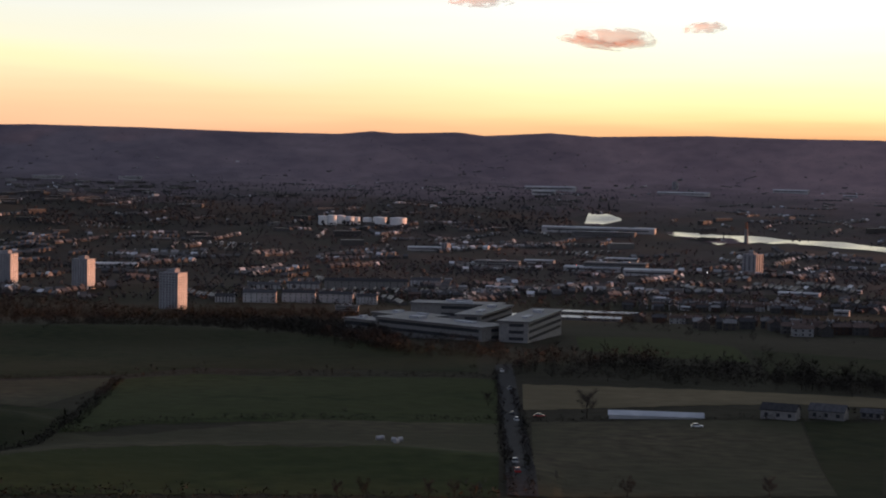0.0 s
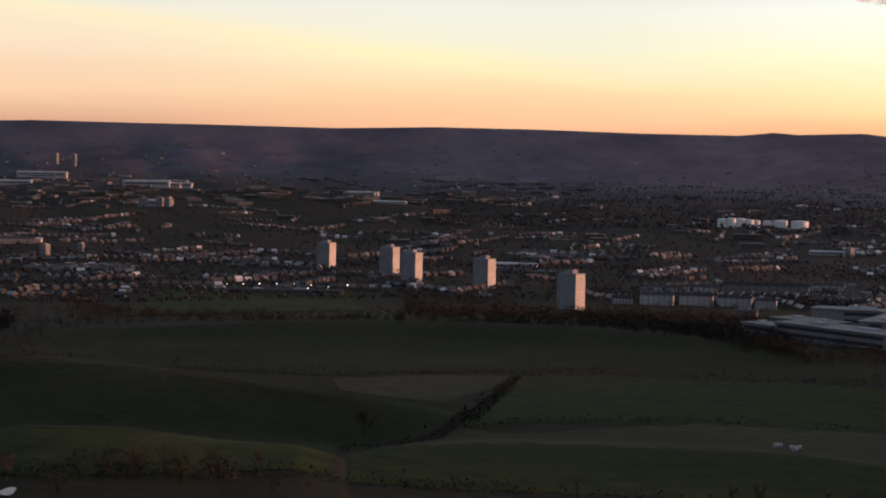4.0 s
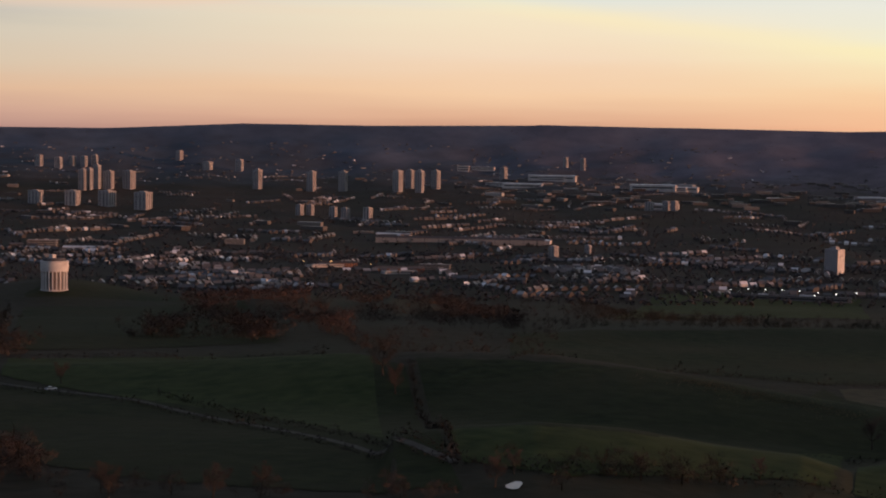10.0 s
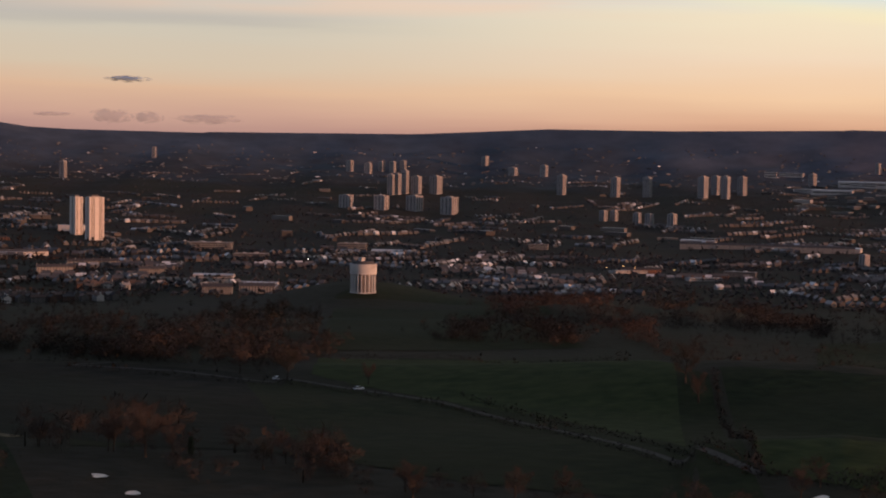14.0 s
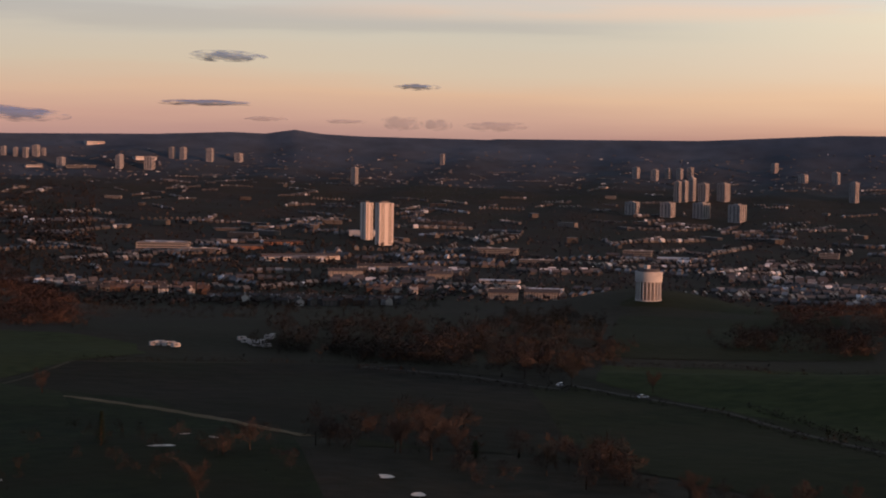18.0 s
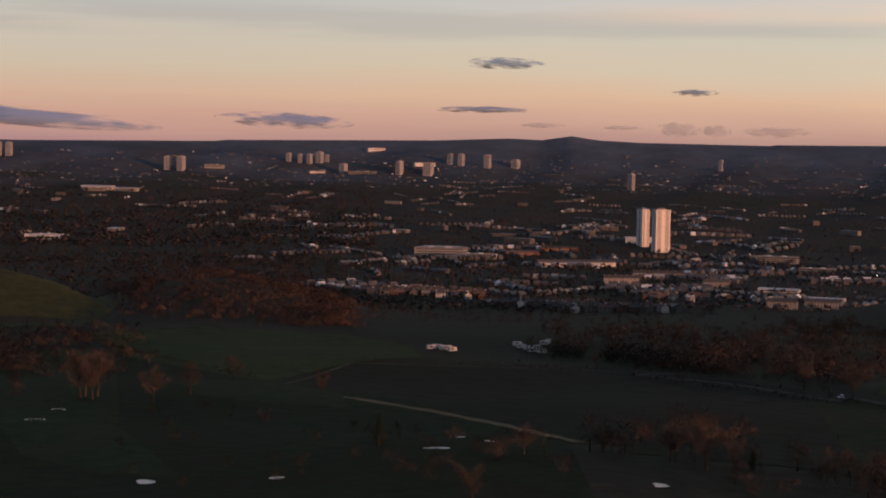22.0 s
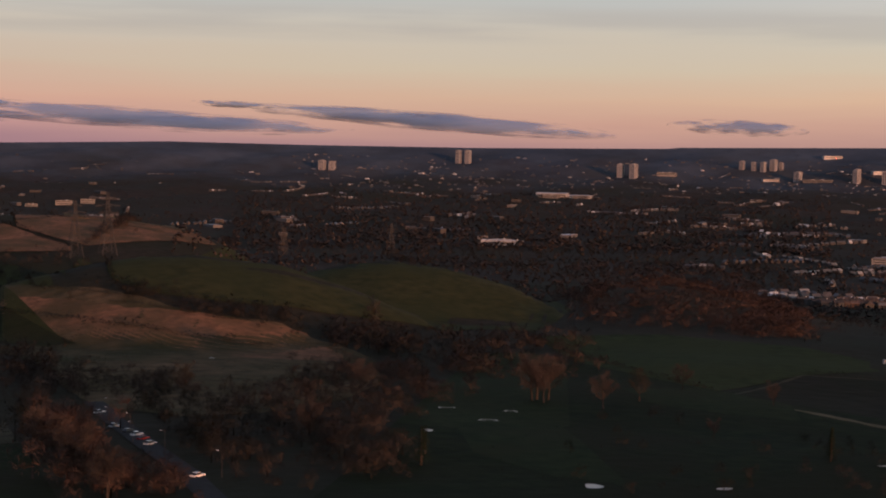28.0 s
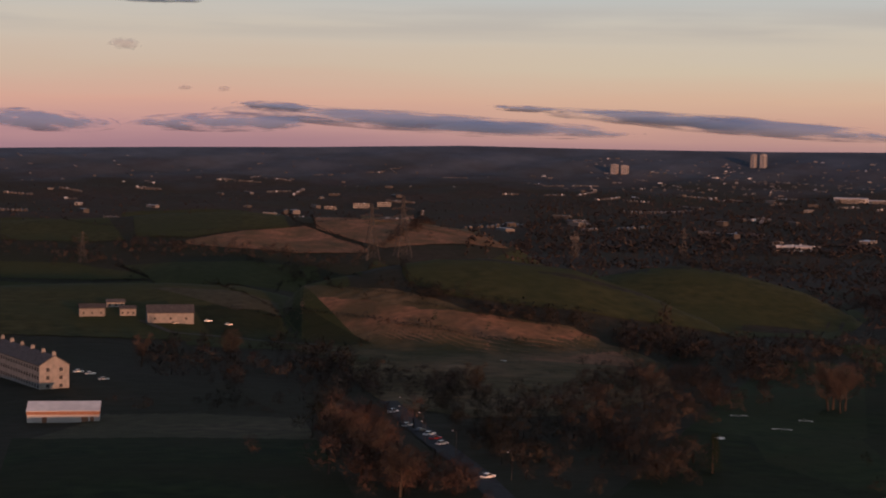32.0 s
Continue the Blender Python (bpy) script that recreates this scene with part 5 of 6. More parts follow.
def twin_slab(label, W, D, H, storeys):
    ob = thing("tower_block", label, "tower block", group="pair of tall slab blocks")
    sh = H / storeys
    piece("wall", boxes("wall", [(0, 0, -6, W, D, H + 6), (0, -D / 2 - 0.3, -6, W * 0.26, 0.6, H + 6), (-W * 0.46, -D / 2 - 0.3, -6, W * 0.08, 0.6, H + 6), (W * 0.46, -D / 2 - 0.3, -6, W * 0.08, 0.6, H + 6)], M_TWIN), ob)
    for f in range(storeys):
        for u in (-0.275, 0.275):
            piece("window", boxes("window", [(u * W, -D / 2 - 0.08, f * sh + sh * 0.42, W * 0.27, 0.16, sh * 0.46)], M_WINDOW), ob)
    for f in range(storeys):
        piece("window", boxes("window", [(-W / 2 - 0.06, 0, f * sh + sh * 0.4, 0.12, D * 0.3, sh * 0.45)], M_WINDOW), ob)
    piece("roof_slab", boxes("roof_slab", [(0, 0, H, W * 1.02, D * 1.04, 1.0)], M_TWIN), ob)
    piece("lift_house", boxes("lift_house", [(0, D * 0.1, H + 1.0, W * 0.5, D * 0.5, 3.0)], M_LINK), ob)
    return ob


for x, y, w, h, deep in ((-2296, 1772, 27.0, 71.0, 17), (-2402, 1814, 14.0, 64.4, 24)):
    ob = twin_slab("tall slab block of flats with bright sunlit front", w * 0.98, deep, h, 22)
    ob.matrix_basis = pose(x, y, high(x, y), 0, 0, bearing(x, y) + 24)


# ---------------------------------------------------------------- the water tower
def water_tower(xy, w, h):
    x, y = xy
    ob = thing("water_tower", "white concrete water tower on a ring of slender columns", "water tower", (x, y, high(x, y) - 0.5))
    R = w / 2

    def drum(name, r0, z0, z1, m, n=48, lip=0.0, label=""):
        V, F = tube([(0, 0, z0), (0, 0, z0 + 0.01), (0, 0, (z0 + z1) / 2), (0, 0, z1), (0, 0, z1 + 0.02)], [0.01, r0, r0, r0 + lip, 0.01], n)
        return piece(name, mesh_of(name, V, F, m, smooth=False), ob, label)
    cw = mat("white_concrete", (0.42, 0.415, 0.41), (0.54, 0.53, 0.52), 0.25, c3=(0.32, 0.315, 0.31), scale3=0.12, coord="object")
    drum("tank", R, h * 0.48, h * 0.72, cw, lip=0.1)
    drum("tank_rim", R * 1.02, h * 0.71, h * 0.735, cw)
    # shade behind the columns is put into the drum's dark colour
    drum("inner_drum", R * 0.7, -1, h * 0.5, M_LINK, label="inner concrete drum coloured dark for its shade")
    drum("base_ring", R * 1.0, -2, h * 0.03, cw)
    V, F = tube([(0, 0, h * 0.73), (0, 0, h * 0.80), (0, 0, h * 0.82)], [R * 0.84, R * 0.78, 0.02], 40)
    piece("roof_cap", mesh_of("roof_cap", V, F, M_SLATE), ob, "dark shallow roof cap")
    piece("roof_hut", boxes("roof_hut", [(R * 0.1, -R * 0.3, h * 0.76, R * 0.34, R * 0.34, h * 0.14)], cw), ob)
    piece("vent", boxes("vent", [(-R * 0.3, 0, h * 0.78, R * 0.12, R * 0.12, h * 0.09)], cw), ob)
    col = boxes("column", [(0, 0, -1, 1.0, 1.3, h * 0.49 + 1)], cw)
    for k in range(20):
        a = 18 * k
        piece("column", col, ob, "", (R * 0.88 * math.cos(radians(a)), R * 0.88 * math.sin(radians(a)), 0), a + 90)
    return ob


for x, y, w, h in ((-953, 1009, 22.3, 32.5),):
    water_tower((x, y), w, h)

# ---------------------------------------------------------------- named buildings
M_BRICK = mat("brown_brick", (0.16, 0.085, 0.06), (0.22, 0.12, 0.085), 1.5, coord="object", vary=0.2)
M_HARL = mat("grey_harling", (0.15, 0.145, 0.14), (0.21, 0.2, 0.193), 0.6, coord="object", vary=0.25)
M_LIGHTROOF = mat("pale_membrane_roof", (0.13, 0.13, 0.135), (0.2, 0.2, 0.208), 0.3, rough=0.6, spec=0.2, coord="object", c3=(0.1, 0.1, 0.105), scale3=0.05)


def gable_mesh(name, L, D, z0, rise, m, over=0.4):
    """A pitched roof with thickness and eaves, ridge along x."""
    a, b = L / 2 + over, D / 2 + over
    t = 0.28
    V = [(-a, -b, z0), (a, -b, z0), (a, 0, z0 + rise), (-a, 0, z0 + rise), (-a, b, z0), (a, b, z0)]
    V += [(x, y, z + t) for x, y, z in V]
    F = [(6, 7, 8, 9), (9, 8, 11, 10), (1, 0, 3, 2), (2, 3, 4, 5), (0, 1, 7, 6), (5, 4, 10, 11), (0, 6, 9, 3), (3, 9, 10, 4), (1, 2, 8, 7), (2, 5, 11, 8)]
    return mesh_of(name, V, F, m)


def wall_mesh(name, L, D, h, rise, m):
    a, b = L / 2, D / 2
    V = [(-a, -b, -3), (a, -b, -3), (a, b, -3), (-a, b, -3), (-a, -b, h), (a, -b, h), (a, b, h), (-a, b, h), (-a, 0, h + rise), (a, 0, h + rise)]
    me = bpy.data.meshes.new(name)
    me.from_pydata(V, [], [(0, 1, 5, 4), (2, 3, 7, 6), (1, 2, 6, 9, 5), (3, 0, 4, 8, 7)])
    me.materials.append(m)
    return me


def terrace(label, L, D, h, storeys, bays, wall, roof, name="terraced_block", group="", chimneys=True, each_window=False):
    """A pitched-roof row of dwellings: walls, roof, chimney stacks and windows."""
    ob = thing(name, label, "flats" if storeys > 2 else "house", group=group)
    rise = D * 0.32
    piece("wall", wall_mesh("wall", L, D, h, rise, wall), ob)
    piece("roof", gable_mesh("roof", L, D, h - 0.05, rise, roof), ob)
    sh = h / storeys
    per = bays * 2 if each_window else bays
    win = boxes("window", [(0, 0, 0, 1.3, 0.08, 1.35)], M_WINDOW)
    for f in range(storeys):
        for k in range(per):
            piece("window", win, ob, "", (-L / 2 + L * (k + 0.5) / per, -D / 2 - 0.03, f * sh + sh * 0.32))
        for u in (-0.22, 0.22) if each_window else ():
            piece("window", win, ob, "", (L / 2 + 0.03, u * D, f * sh + sh * 0.32), 90)
    if chimneys:
        for k in range(max(1, bays // 2) + 1):
            u = -L / 2 + L * k / max(1, bays // 2)
            u = max(-L / 2 + 0.6, min(L / 2 - 0.6, u))
            piece("chimney", boxes("chimney", [(u, 0, h + rise * 0.6, 0.8, 1.5, rise * 0.4 + 1.3), (u, -0.35, h + rise + 1.3, 0.3, 0.3, 0.5), (u, 0.35, h + rise + 1.3, 0.3, 0.3, 0.5)], wall), ob)
    return ob


def flat_block(label, L, D, h, storeys, wall, roof, name="building", category="building"):
    """A flat-roofed building with a storey-high strip of windows on each floor."""
    ob = thing(name, label, category)
    piece("wall", boxes("wall", [(0, 0, -3, L, D, h + 3)], wall), ob)
    sh = h / storeys
    for f in range(storeys):
        piece("window_band", boxes("window_band", [(0, -D / 2 - 0.04, f * sh + sh * 0.36, L * 0.94, 0.08, sh * 0.4)], M_WINDOW), ob)
        piece("window_band", boxes("window_band", [(L / 2 + 0.04, 0, f * sh + sh * 0.36, 0.08, D * 0.9, sh * 0.4)], M_WINDOW), ob)
    piece("roof", boxes("roof", [(0, 0, h, L + 0.8, D + 0.8, 0.45)], roof), ob)
    for v in (-D / 2 - 0.2, D / 2 + 0.2):
        piece("parapet", boxes("parapet", [(0, v, h + 0.45, L + 0.8, 0.3, 0.5)], wall), ob)
    piece("roof_plant", boxes("roof_plant", [(L * 0.15, 0, h + 0.45, L * 0.12, D * 0.25, 1.6)], M_METAL), ob)
    piece("roof_plant", boxes("roof_plant", [(-L * 0.2, 0, h + 0.45, L * 0.08, D * 0.2, 1.2)], M_METAL), ob)
    return ob


def put(ob, xy, turn, dz=0.0):
    ob.matrix_basis = pose(xy[0], xy[1], high(*xy) + dz, 0, 0, turn)
    return ob


# the school: one building of several wings
def school():
    x0, y0 = (39, 952)
    b = bearing(x0, y0)
    ob = thing("school_building", "large modern school with pale roofs and dark ribbon windows", "school", (x0, y0, high(x0, y0)), b)
    # each wing: place across and away, width, length, height, storeys, turn
    for u, v, w, L, h, st, turn in ((13, 44, 17, 88, 11.5, 3, -14), (-15, 80, 15, 76, 11.0, 3, -14), (-40, 34, 24, 84, 8.0, 2, 50), (-62, 96, 20, 46, 6.0, 1, 50), (-34, 150, 58, 20, 9.0, 2, -10), (-84, 70, 16, 30, 5.0, 1, 50)):
        m = pose(u, v, 0, 0, 0, turn)
        for nm, it, mt in (("wing_wall", [(0, 0, -6, w, L, h + 6)], M_HARL), ("wing_roof", [(0, 0, h, w + 2.2, L + 2.2, 0.6)], M_LIGHTROOF), ("roof_plant", [(0, L * 0.22, h + 0.6, w * 0.3, L * 0.1, 1.4)], M_METAL), ("roof_plant", [(w * 0.1, -L * 0.2, h + 0.6, w * 0.2, L * 0.16, 0.9)], M_METAL)):
            piece(nm, boxes(nm, it, mt), ob).matrix_basis = m
        for f in range(st):
            z, t = f * h / st + h / st * 0.3, h / st * 0.45
            for sx in (-1, 1):
                piece("window_band", boxes("window_band", [(sx * (w / 2 + 0.05), 0, z, 0.1, L * 0.95, t)], M_WINDOW), ob).matrix_basis = m
            piece("window_band", boxes("window_band", [(w * 0.1, -L / 2 - 0.05, z, w * 0.5, 0.1, t)], M_WINDOW), ob).matrix_basis = m


school()

# flats below the tower blocks
for x, y, w, h in ((-197, 1836, 35.8, 14.8), (-157, 1866, 36.3, 15.0), (-117, 1888, 37.9, 13.9), (-82, 1878, 22.6, 12.6), (-221, 2109, 41.1, 7.1), (-172, 2110, 41.0, 8.5), (-234, 1831, 21.0, 8.6), (-19, 2202, 41.2, 10.3)):
    put(terrace("white rendered three-storey flats with slate roof", w, 10, h * 0.72, 3, 6, M_WHITE, M_SLATE, group="white flats"), (x, y), bearing(x, y) - 6)
for x, y, w, h in ((-93, 2108, 104.4, 15.5), (-1374, 1284, 39.0, 11.3), (-1371, 1223, 31.9, 11.1), (-1437, 2506, 289.6, 10.6), (-1802, 1327, 46.4, 12.0), (-1865, 1437, 70.8, 11.0), (-1696, 1400, 33.8, 11.8)):
    put(terrace("long grey rendered terrace of flats with slate roof", w, 11, h * 0.7, 3, 12, M_HARL, M_SLATE, group="long terraces"), (x, y), bearing(x, y) + (8 if x < -1500 else -4))
for x, y, w, h in ((-2115, 1472, 120.6, 8.6), (-2315, 1504, 55.4, 7.4), (-2388, 1626, 67.6, 6.8), (-1322, 1962, 55.3, 7.1), (-1224, 1967, 69.7, 6.2)):
    put(terrace("long low brick terrace glowing in the last sun", w, 9, h * 0.7, 2, 14, M_BRICK, M_SLATE, group="long terraces", chimneys=False), (x, y), bearing(x, y) + 12)
for x, y, w, h in ((-2381, 1389, 82.9, 14.7), (-2286, 1397, 57.3, 9.0), (-1206, 2034, 43.5, 7.9), (-1708, 2231, 31.9, 9.4), (-2045, 1812, 63.9, 11.0), (-1879, 1743, 51.4, 8.6), (-1891, 1975, 45.7, 12.8), (313, 3247, 119.9, 9.8), (87, 2614, 69.9, 12.2), (265, 2557, 94.5, 15.5), (-88, 1589, 21.3, 7.4)):
    put(flat_block("low pale flat-roofed building", w, max(8, w * 0.4), h * 0.8, 3, M_HARL, M_LIGHTROOF), (x, y), bearing(x, y) - 8)

M_GLINT = mat("bare_metal_roof", (0.6, 0.58, 0.56), (0.75, 0.73, 0.7), 0.3, rough=0.18, metal=1.0, coord="object")
# a long shed roof that catches the sun beyond the school
for x, y, w, h in ((90, 1447, 130.8, 3.9), (147, 1685, 107.4, 3.4)):
    put(terrace("long low shed with a metal roof edge catching the sun", w, 5, h * 0.5, 1, 10, M_LINK, M_GLINT, name="shed", chimneys=False), (x, y), bearing(x, y) - 9)

# storage tanks
def storage_tank(w, h):
    ob = thing("storage_tank", "white cylindrical storage tank with a shallow lid", "storage tank", group="white storage tanks")
    V, F = tube([(0, 0, -1), (0, 0, h), (0, 0, h * 1.001)], [w / 2, w / 2, w / 2], 28)
    tw = mat("white_tank_paint", (0.66, 0.65, 0.64), (0.75, 0.74, 0.73), 0.2, rough=0.5, coord="object")
    piece("shell", mesh_of("shell", V, F, tw), ob)
    V, F = tube([(0, 0, h), (0, 0, h * 1.02), (0, 0, h * 1.12)], [w / 2 * 1.02, w / 2 * 1.02, 0.02], 28)
    piece("lid", mesh_of("lid", V, F, tw), ob)
    piece("ladder", boxes("ladder", [(w / 2 + 0.2, 0, 0, 0.4, 0.8, h)], M_METAL), ob)
    return ob


for x, y, w, h in ((-238, 3388, 19.3, 15.9), (-220, 3388, 18.2, 18.2), (-205, 3430, 18.4, 16.1), (-188, 3432, 19.5, 14.9), (-174, 3443, 15.0, 13.8), (-151, 3422, 18.3, 14.9), (-126, 3420, 27.5, 16.0), (-88, 3404, 34.1, 15.9)):
    put(storage_tank(w, h), (x, y), 0)


for x, y, w, h in ((-1925, 3821, 65.8, 11.4), (-2000, 3699, 84.3, 8.4), (-2227, 3895, 30.0, 15.0), (-2195, 3948, 60.4, 9.1), (-1618, 3894, 84.5, 9.9), (-1105, 3828, 66.6, 6.7), (-995, 4269, 73.2, 7.3), (-805, 4369, 59.4, 7.4), (-1583, 3768, 82.0, 8.2), (-1105, 3811, 79.6, 8.0)):
    put(flat_block("distant pale works or shopping hall with metal roof", w, w * 0.45, h * 0.85, 2, M_WHITE, M_METAL), (x, y), bearing(x, y) - 10)
for x, y, w, h in ((-3817, 1293, 67.3, 12.1), (-3790, 1359, 53.8, 10.8), (-4169, 1735, 72.4, 12.1), (-3969, 2072, 104.7, 9.0), (-2847, 875, 49.8, 15.9), (-2834, 896, 39.7, 11.9), (-2954, 872, 26.8, 10.3), (-3783, 1276, 66.7, 10.7), (-3789, 1358, 48.4, 12.1), (-3712, 159, 49.7, 14.9), (-3750, 211, 42.7, 15.1), (-3688, 90, 37.0, 9.9)):
    put(flat_block("low white works building among trees", w * 0.7, w * 0.35, h * 0.55, 2, M_HARL, M_LIGHTROOF), (x, y), bearing(x, y) - 6)


def hall(label, L, D, h, wall, roof):
    """A plain shed or hall: wall, low roof with eaves, one ribbon of windows."""
    ob = thing("hall", label, "hall", group="pale halls in the town")
    piece("wall", boxes("wall", [(0, 0, -4, L, D, h + 4)], wall), ob)
    piece("roof", gable_mesh("roof", L, D, h, D * 0.06, roof), ob)
    piece("window_band", boxes("window_band", [(0, -D / 2 - 0.05, h * 0.4, L * 0.9, 0.1, h * 0.28)], M_WINDOW), ob)
    return ob


for x, y, w, h in ((85, 2629, 73.8, 7.0), (158, 2709, 47.2, 6.3), (230, 2554, 85.7, 8.6), (296, 2758, 51.9, 8.3), (306, 2471, 74.9, 11.6), (75, 2135, 35.7, 6.4), (275, 1840, 24.9, 5.6), (380, 1882, 35.9, 7.7), (453, 2130, 50.9, 5.1), (430, 1805, 16.1, 8.7), (656, 2671, 31.2, 4.6), (537, 2191, 19.6, 6.0), (307, 3306, 221.9, 13.3), (276, 4313, 130.0, 11.6), (249, 4159, 55.7, 13.9), (592, 4305, 14.5, 20.3), (594, 4166, 126.5, 5.6), (881, 4274, 87.5, 8.7), (998, 4137, 34.1, 5.7), (-1926, 3822, 120.1, 15.7), (-1939, 3687, 97.4, 13.9), (-1613, 3737, 108.8, 17.7), (-1560, 3798, 68.6, 12.3), (-1100, 3794, 66.0, 11.9), (-997, 3667, 76.2, 3.8), (-28, 2924, 58.6, 7.8), (-485, 2481, 76.0, 7.6), (-1434, 3383, 61.4, 17.2), (-1613, 1433, 50.5, 5.0), (-1438, 1350, 39.5, 9.2), (-1822, 1995, 63.2, 7.2), (-1610, 2569, 60.8, 6.1), (-1408, 2556, 214.5, 7.8), (-2302, 1415, 54.2, 7.2), (-2492, 1459, 67.6, 7.7), (-2836, 867, 59.5, 11.9), (-3831, 1302, 75.7, 10.8), (-3798, 1361, 53.9, 9.4)):
    put(hall("pale low hall with a light metal roof", w, max(7, min(30, w * 0.4)), h * 0.7, M_WHITE, M_METAL), (x, y), bearing(x, y) - 9)
for x, y, w, h in ((-4230, 2248, 54.4, 9.6), (-3976, 2261, 61.1, 10.7), (-4046, 1974, 45.1, 6.0), (-1906, 2202, 38.9, 4.9), (-1331, 1947, 48.9, 4.7), (-1204, 1936, 48.8, 4.6), (-2288, 1380, 53.6, 7.1), (-2106, 1465, 126.9, 7.7), (-2294, 1405, 53.9, 8.1), (-1335, 1946, 48.9, 3.9)):
    put(hall("long low building whose pale wall faces the last sun", w, max(7, min(18, w * 0.3)), h * 0.75, M_WHITE, M_LIGHTROOF), (x, y), bearing(x, y) + 26)


def tilted_roof():
    x, y, w, h = (-1432, 3802, 32.6, 16.3)
    ob = thing("stadium_stand", "large stand with a broad sloping grey roof", "stand", (x, y, high(x, y)), bearing(x, y))
    D = w * 0.9
    V = [(-w / 2, -D / 2, 1), (w / 2, -D / 2, 1), (w / 2, D / 2, h), (-w / 2, D / 2, h)]
    V += [(p, q, z + 0.6) for p, q, z in V]
    piece("roof", mesh_of("roof", V, [(0, 3, 2, 1), (4, 5, 6, 7), (0, 1, 5, 4), (1, 2, 6, 5), (2, 3, 7, 6), (3, 0, 4, 7)], M_SLATE), ob)
    piece("back_wall", boxes("back_wall", [(0, D / 2, -2, w, 1.0, h + 2)], M_HARL), ob)


tilted_roof()


def lit_lamp(colour, label):
    ob = thing("street_lamp", label, "street lamp", group="lit lamps in the town")
    v, f = tube([(0, 0, -1), (0, 0, 7.5)], [0.14, 0.08], 6)
    piece("post", mesh_of("post", v, f, M_LINK), ob)
    piece("lantern", boxes("lantern", [(0, 0, 7.5, 0.9, 0.9, 0.6)], colour), ob, "glowing lantern")
    return ob


WHITE_LAMP = lit_lamp(glow("white_lantern_light", (1.0, 0.95, 0.85), 4.0), "tall lamp post with a lit white lantern")
AMBER_LAMP = lit_lamp(glow("amber_lantern_light", (1.0, 0.55, 0.2), 4.0), "tall lamp post with a lit amber lantern")
RED_LAMP = lit_lamp(glow("red_lantern_light", (1.0, 0.1, 0.05), 4.0), "mast with a red warning light")
for ob, places in ((WHITE_LAMP, ((-703, 1862), (-692, 1889), (-677, 1905), (-660, 1917), (-638, 1916), (-612, 1901), (-585, 1883), (-572, 1919), (-600, 1853), (387, 2450), (-1724, 1710), (-574, 1925), (-485, 3355), (-472, 3344))),
                   (AMBER_LAMP, ((-1327, 1954), (-1275, 1975), (-3314, 3151), (-3450, 2966), (-2987, 3332), (-2190, 3909), (-1347, 1915), (-1345, 1953), (-4737, -672))), (RED_LAMP, ((206, 2566), (-4201, 2246)))):
    for p in places:
        stand(ob, p, 0, 1.0 if math.hypot(*p) < 2600 else 0.8)
for ob in (WHITE_LAMP, AMBER_LAMP, RED_LAMP):
    for o in (*ob.children_recursive, ob):
        bpy.data.objects.remove(o)
for x, y, w, h in ((-633, 1859, 141.1, 5.3),):
    put(flat_block("long dark depot building on the plateau", w, 16, h * 0.9, 1, M_LINK, M_SLATE), (x, y), bearing(x, y) - 5)


def caravan(k):
    ob = thing("caravan", "white caravan parked in a farm yard", "caravan", group="white vans and caravans")
    V = [(-2.6, -1.1, 0.5), (2.6, -1.1, 0.5), (2.6, 1.1, 0.5), (-2.6, 1.1, 0.5), (-2.4, -1.05, 2.6), (2.2, -1.05, 2.6), (2.2, 1.05, 2.6), (-2.4, 1.05, 2.6)]
    piece("body", mesh_of("body", V, [(0, 3, 2, 1), (4, 5, 6, 7), (0, 1, 5, 4), (1, 2, 6, 5), (2, 3, 7, 6), (3, 0, 4, 7)], M_WHITE), ob)
    piece("window", boxes("window", [(-0.6, -1.1, 1.5, 1.8, 0.08, 0.6)], M_WINDOW), ob)
    for sy in (-1, 1):
        v, f = tube([(0, sy - .12, .35), (0, sy - 0.11, .35), (0, sy + .11, .35), (0, sy + .12, .35)], [0.02, .35, .35, 0.02], 12)
        piece("wheel", mesh_of("wheel", v, f, M_ASPHALT), ob)
    return ob


cv = caravan(0)
for k, p in enumerate(((-747, 431), (-750, 436), (-744, 436), (-744, 439), (-736, 437), (-751, 486), (-741, 482), (-734, 481), (-726, 479), (-735, 488), (-720, 481), (-751, 503), (-755, 508))):
    stand(cv, p, bearing(*p) + (20, -15, 70, 5, 40)[k % 5], 0.95)
for o in (*cv.children_recursive, cv):
    bpy.data.objects.remove(o)


def chimney_mast():
    x, y, w, h = (569, 3157, 8.6, 40.7)
    ob = thing("chimney", "tall slim works chimney with a reddish top", "chimney", (x, y, high(x, y)))
    v, f = tube([(0, 0, -2), (0, 0, h * 0.7)], [w * 0.5, w * 0.36], 16)
    piece("stack", mesh_of("stack", v, f, M_HARL, smooth=True), ob)
    v, f = tube([(0, 0, h * 0.7), (0, 0, h), (0, 0, h)], [w * 0.36, w * 0.3, w * 0.05], 16)
    piece("top", mesh_of("top", v, f, M_BRICK, smooth=True), ob, "reddish painted top")


chimney_mast()
# ---------------------------------------------------------------- near buildings in the last quarter
def flats_row():
    x, y = (-665, -90)
    b = bearing(x, y) - 71
    n = Vector((math.cos(radians(b)), math.sin(radians(b))))
    ob = terrace("white rendered three-storey block of flats with chimney stacks", 66, 12.0, 9.6, 3, 10, M_HARL, M_SLATE, name="block_of_flats", each_window=True)
    put(ob, (x - n.x * 33, y - n.y * 33), b)


flats_row()


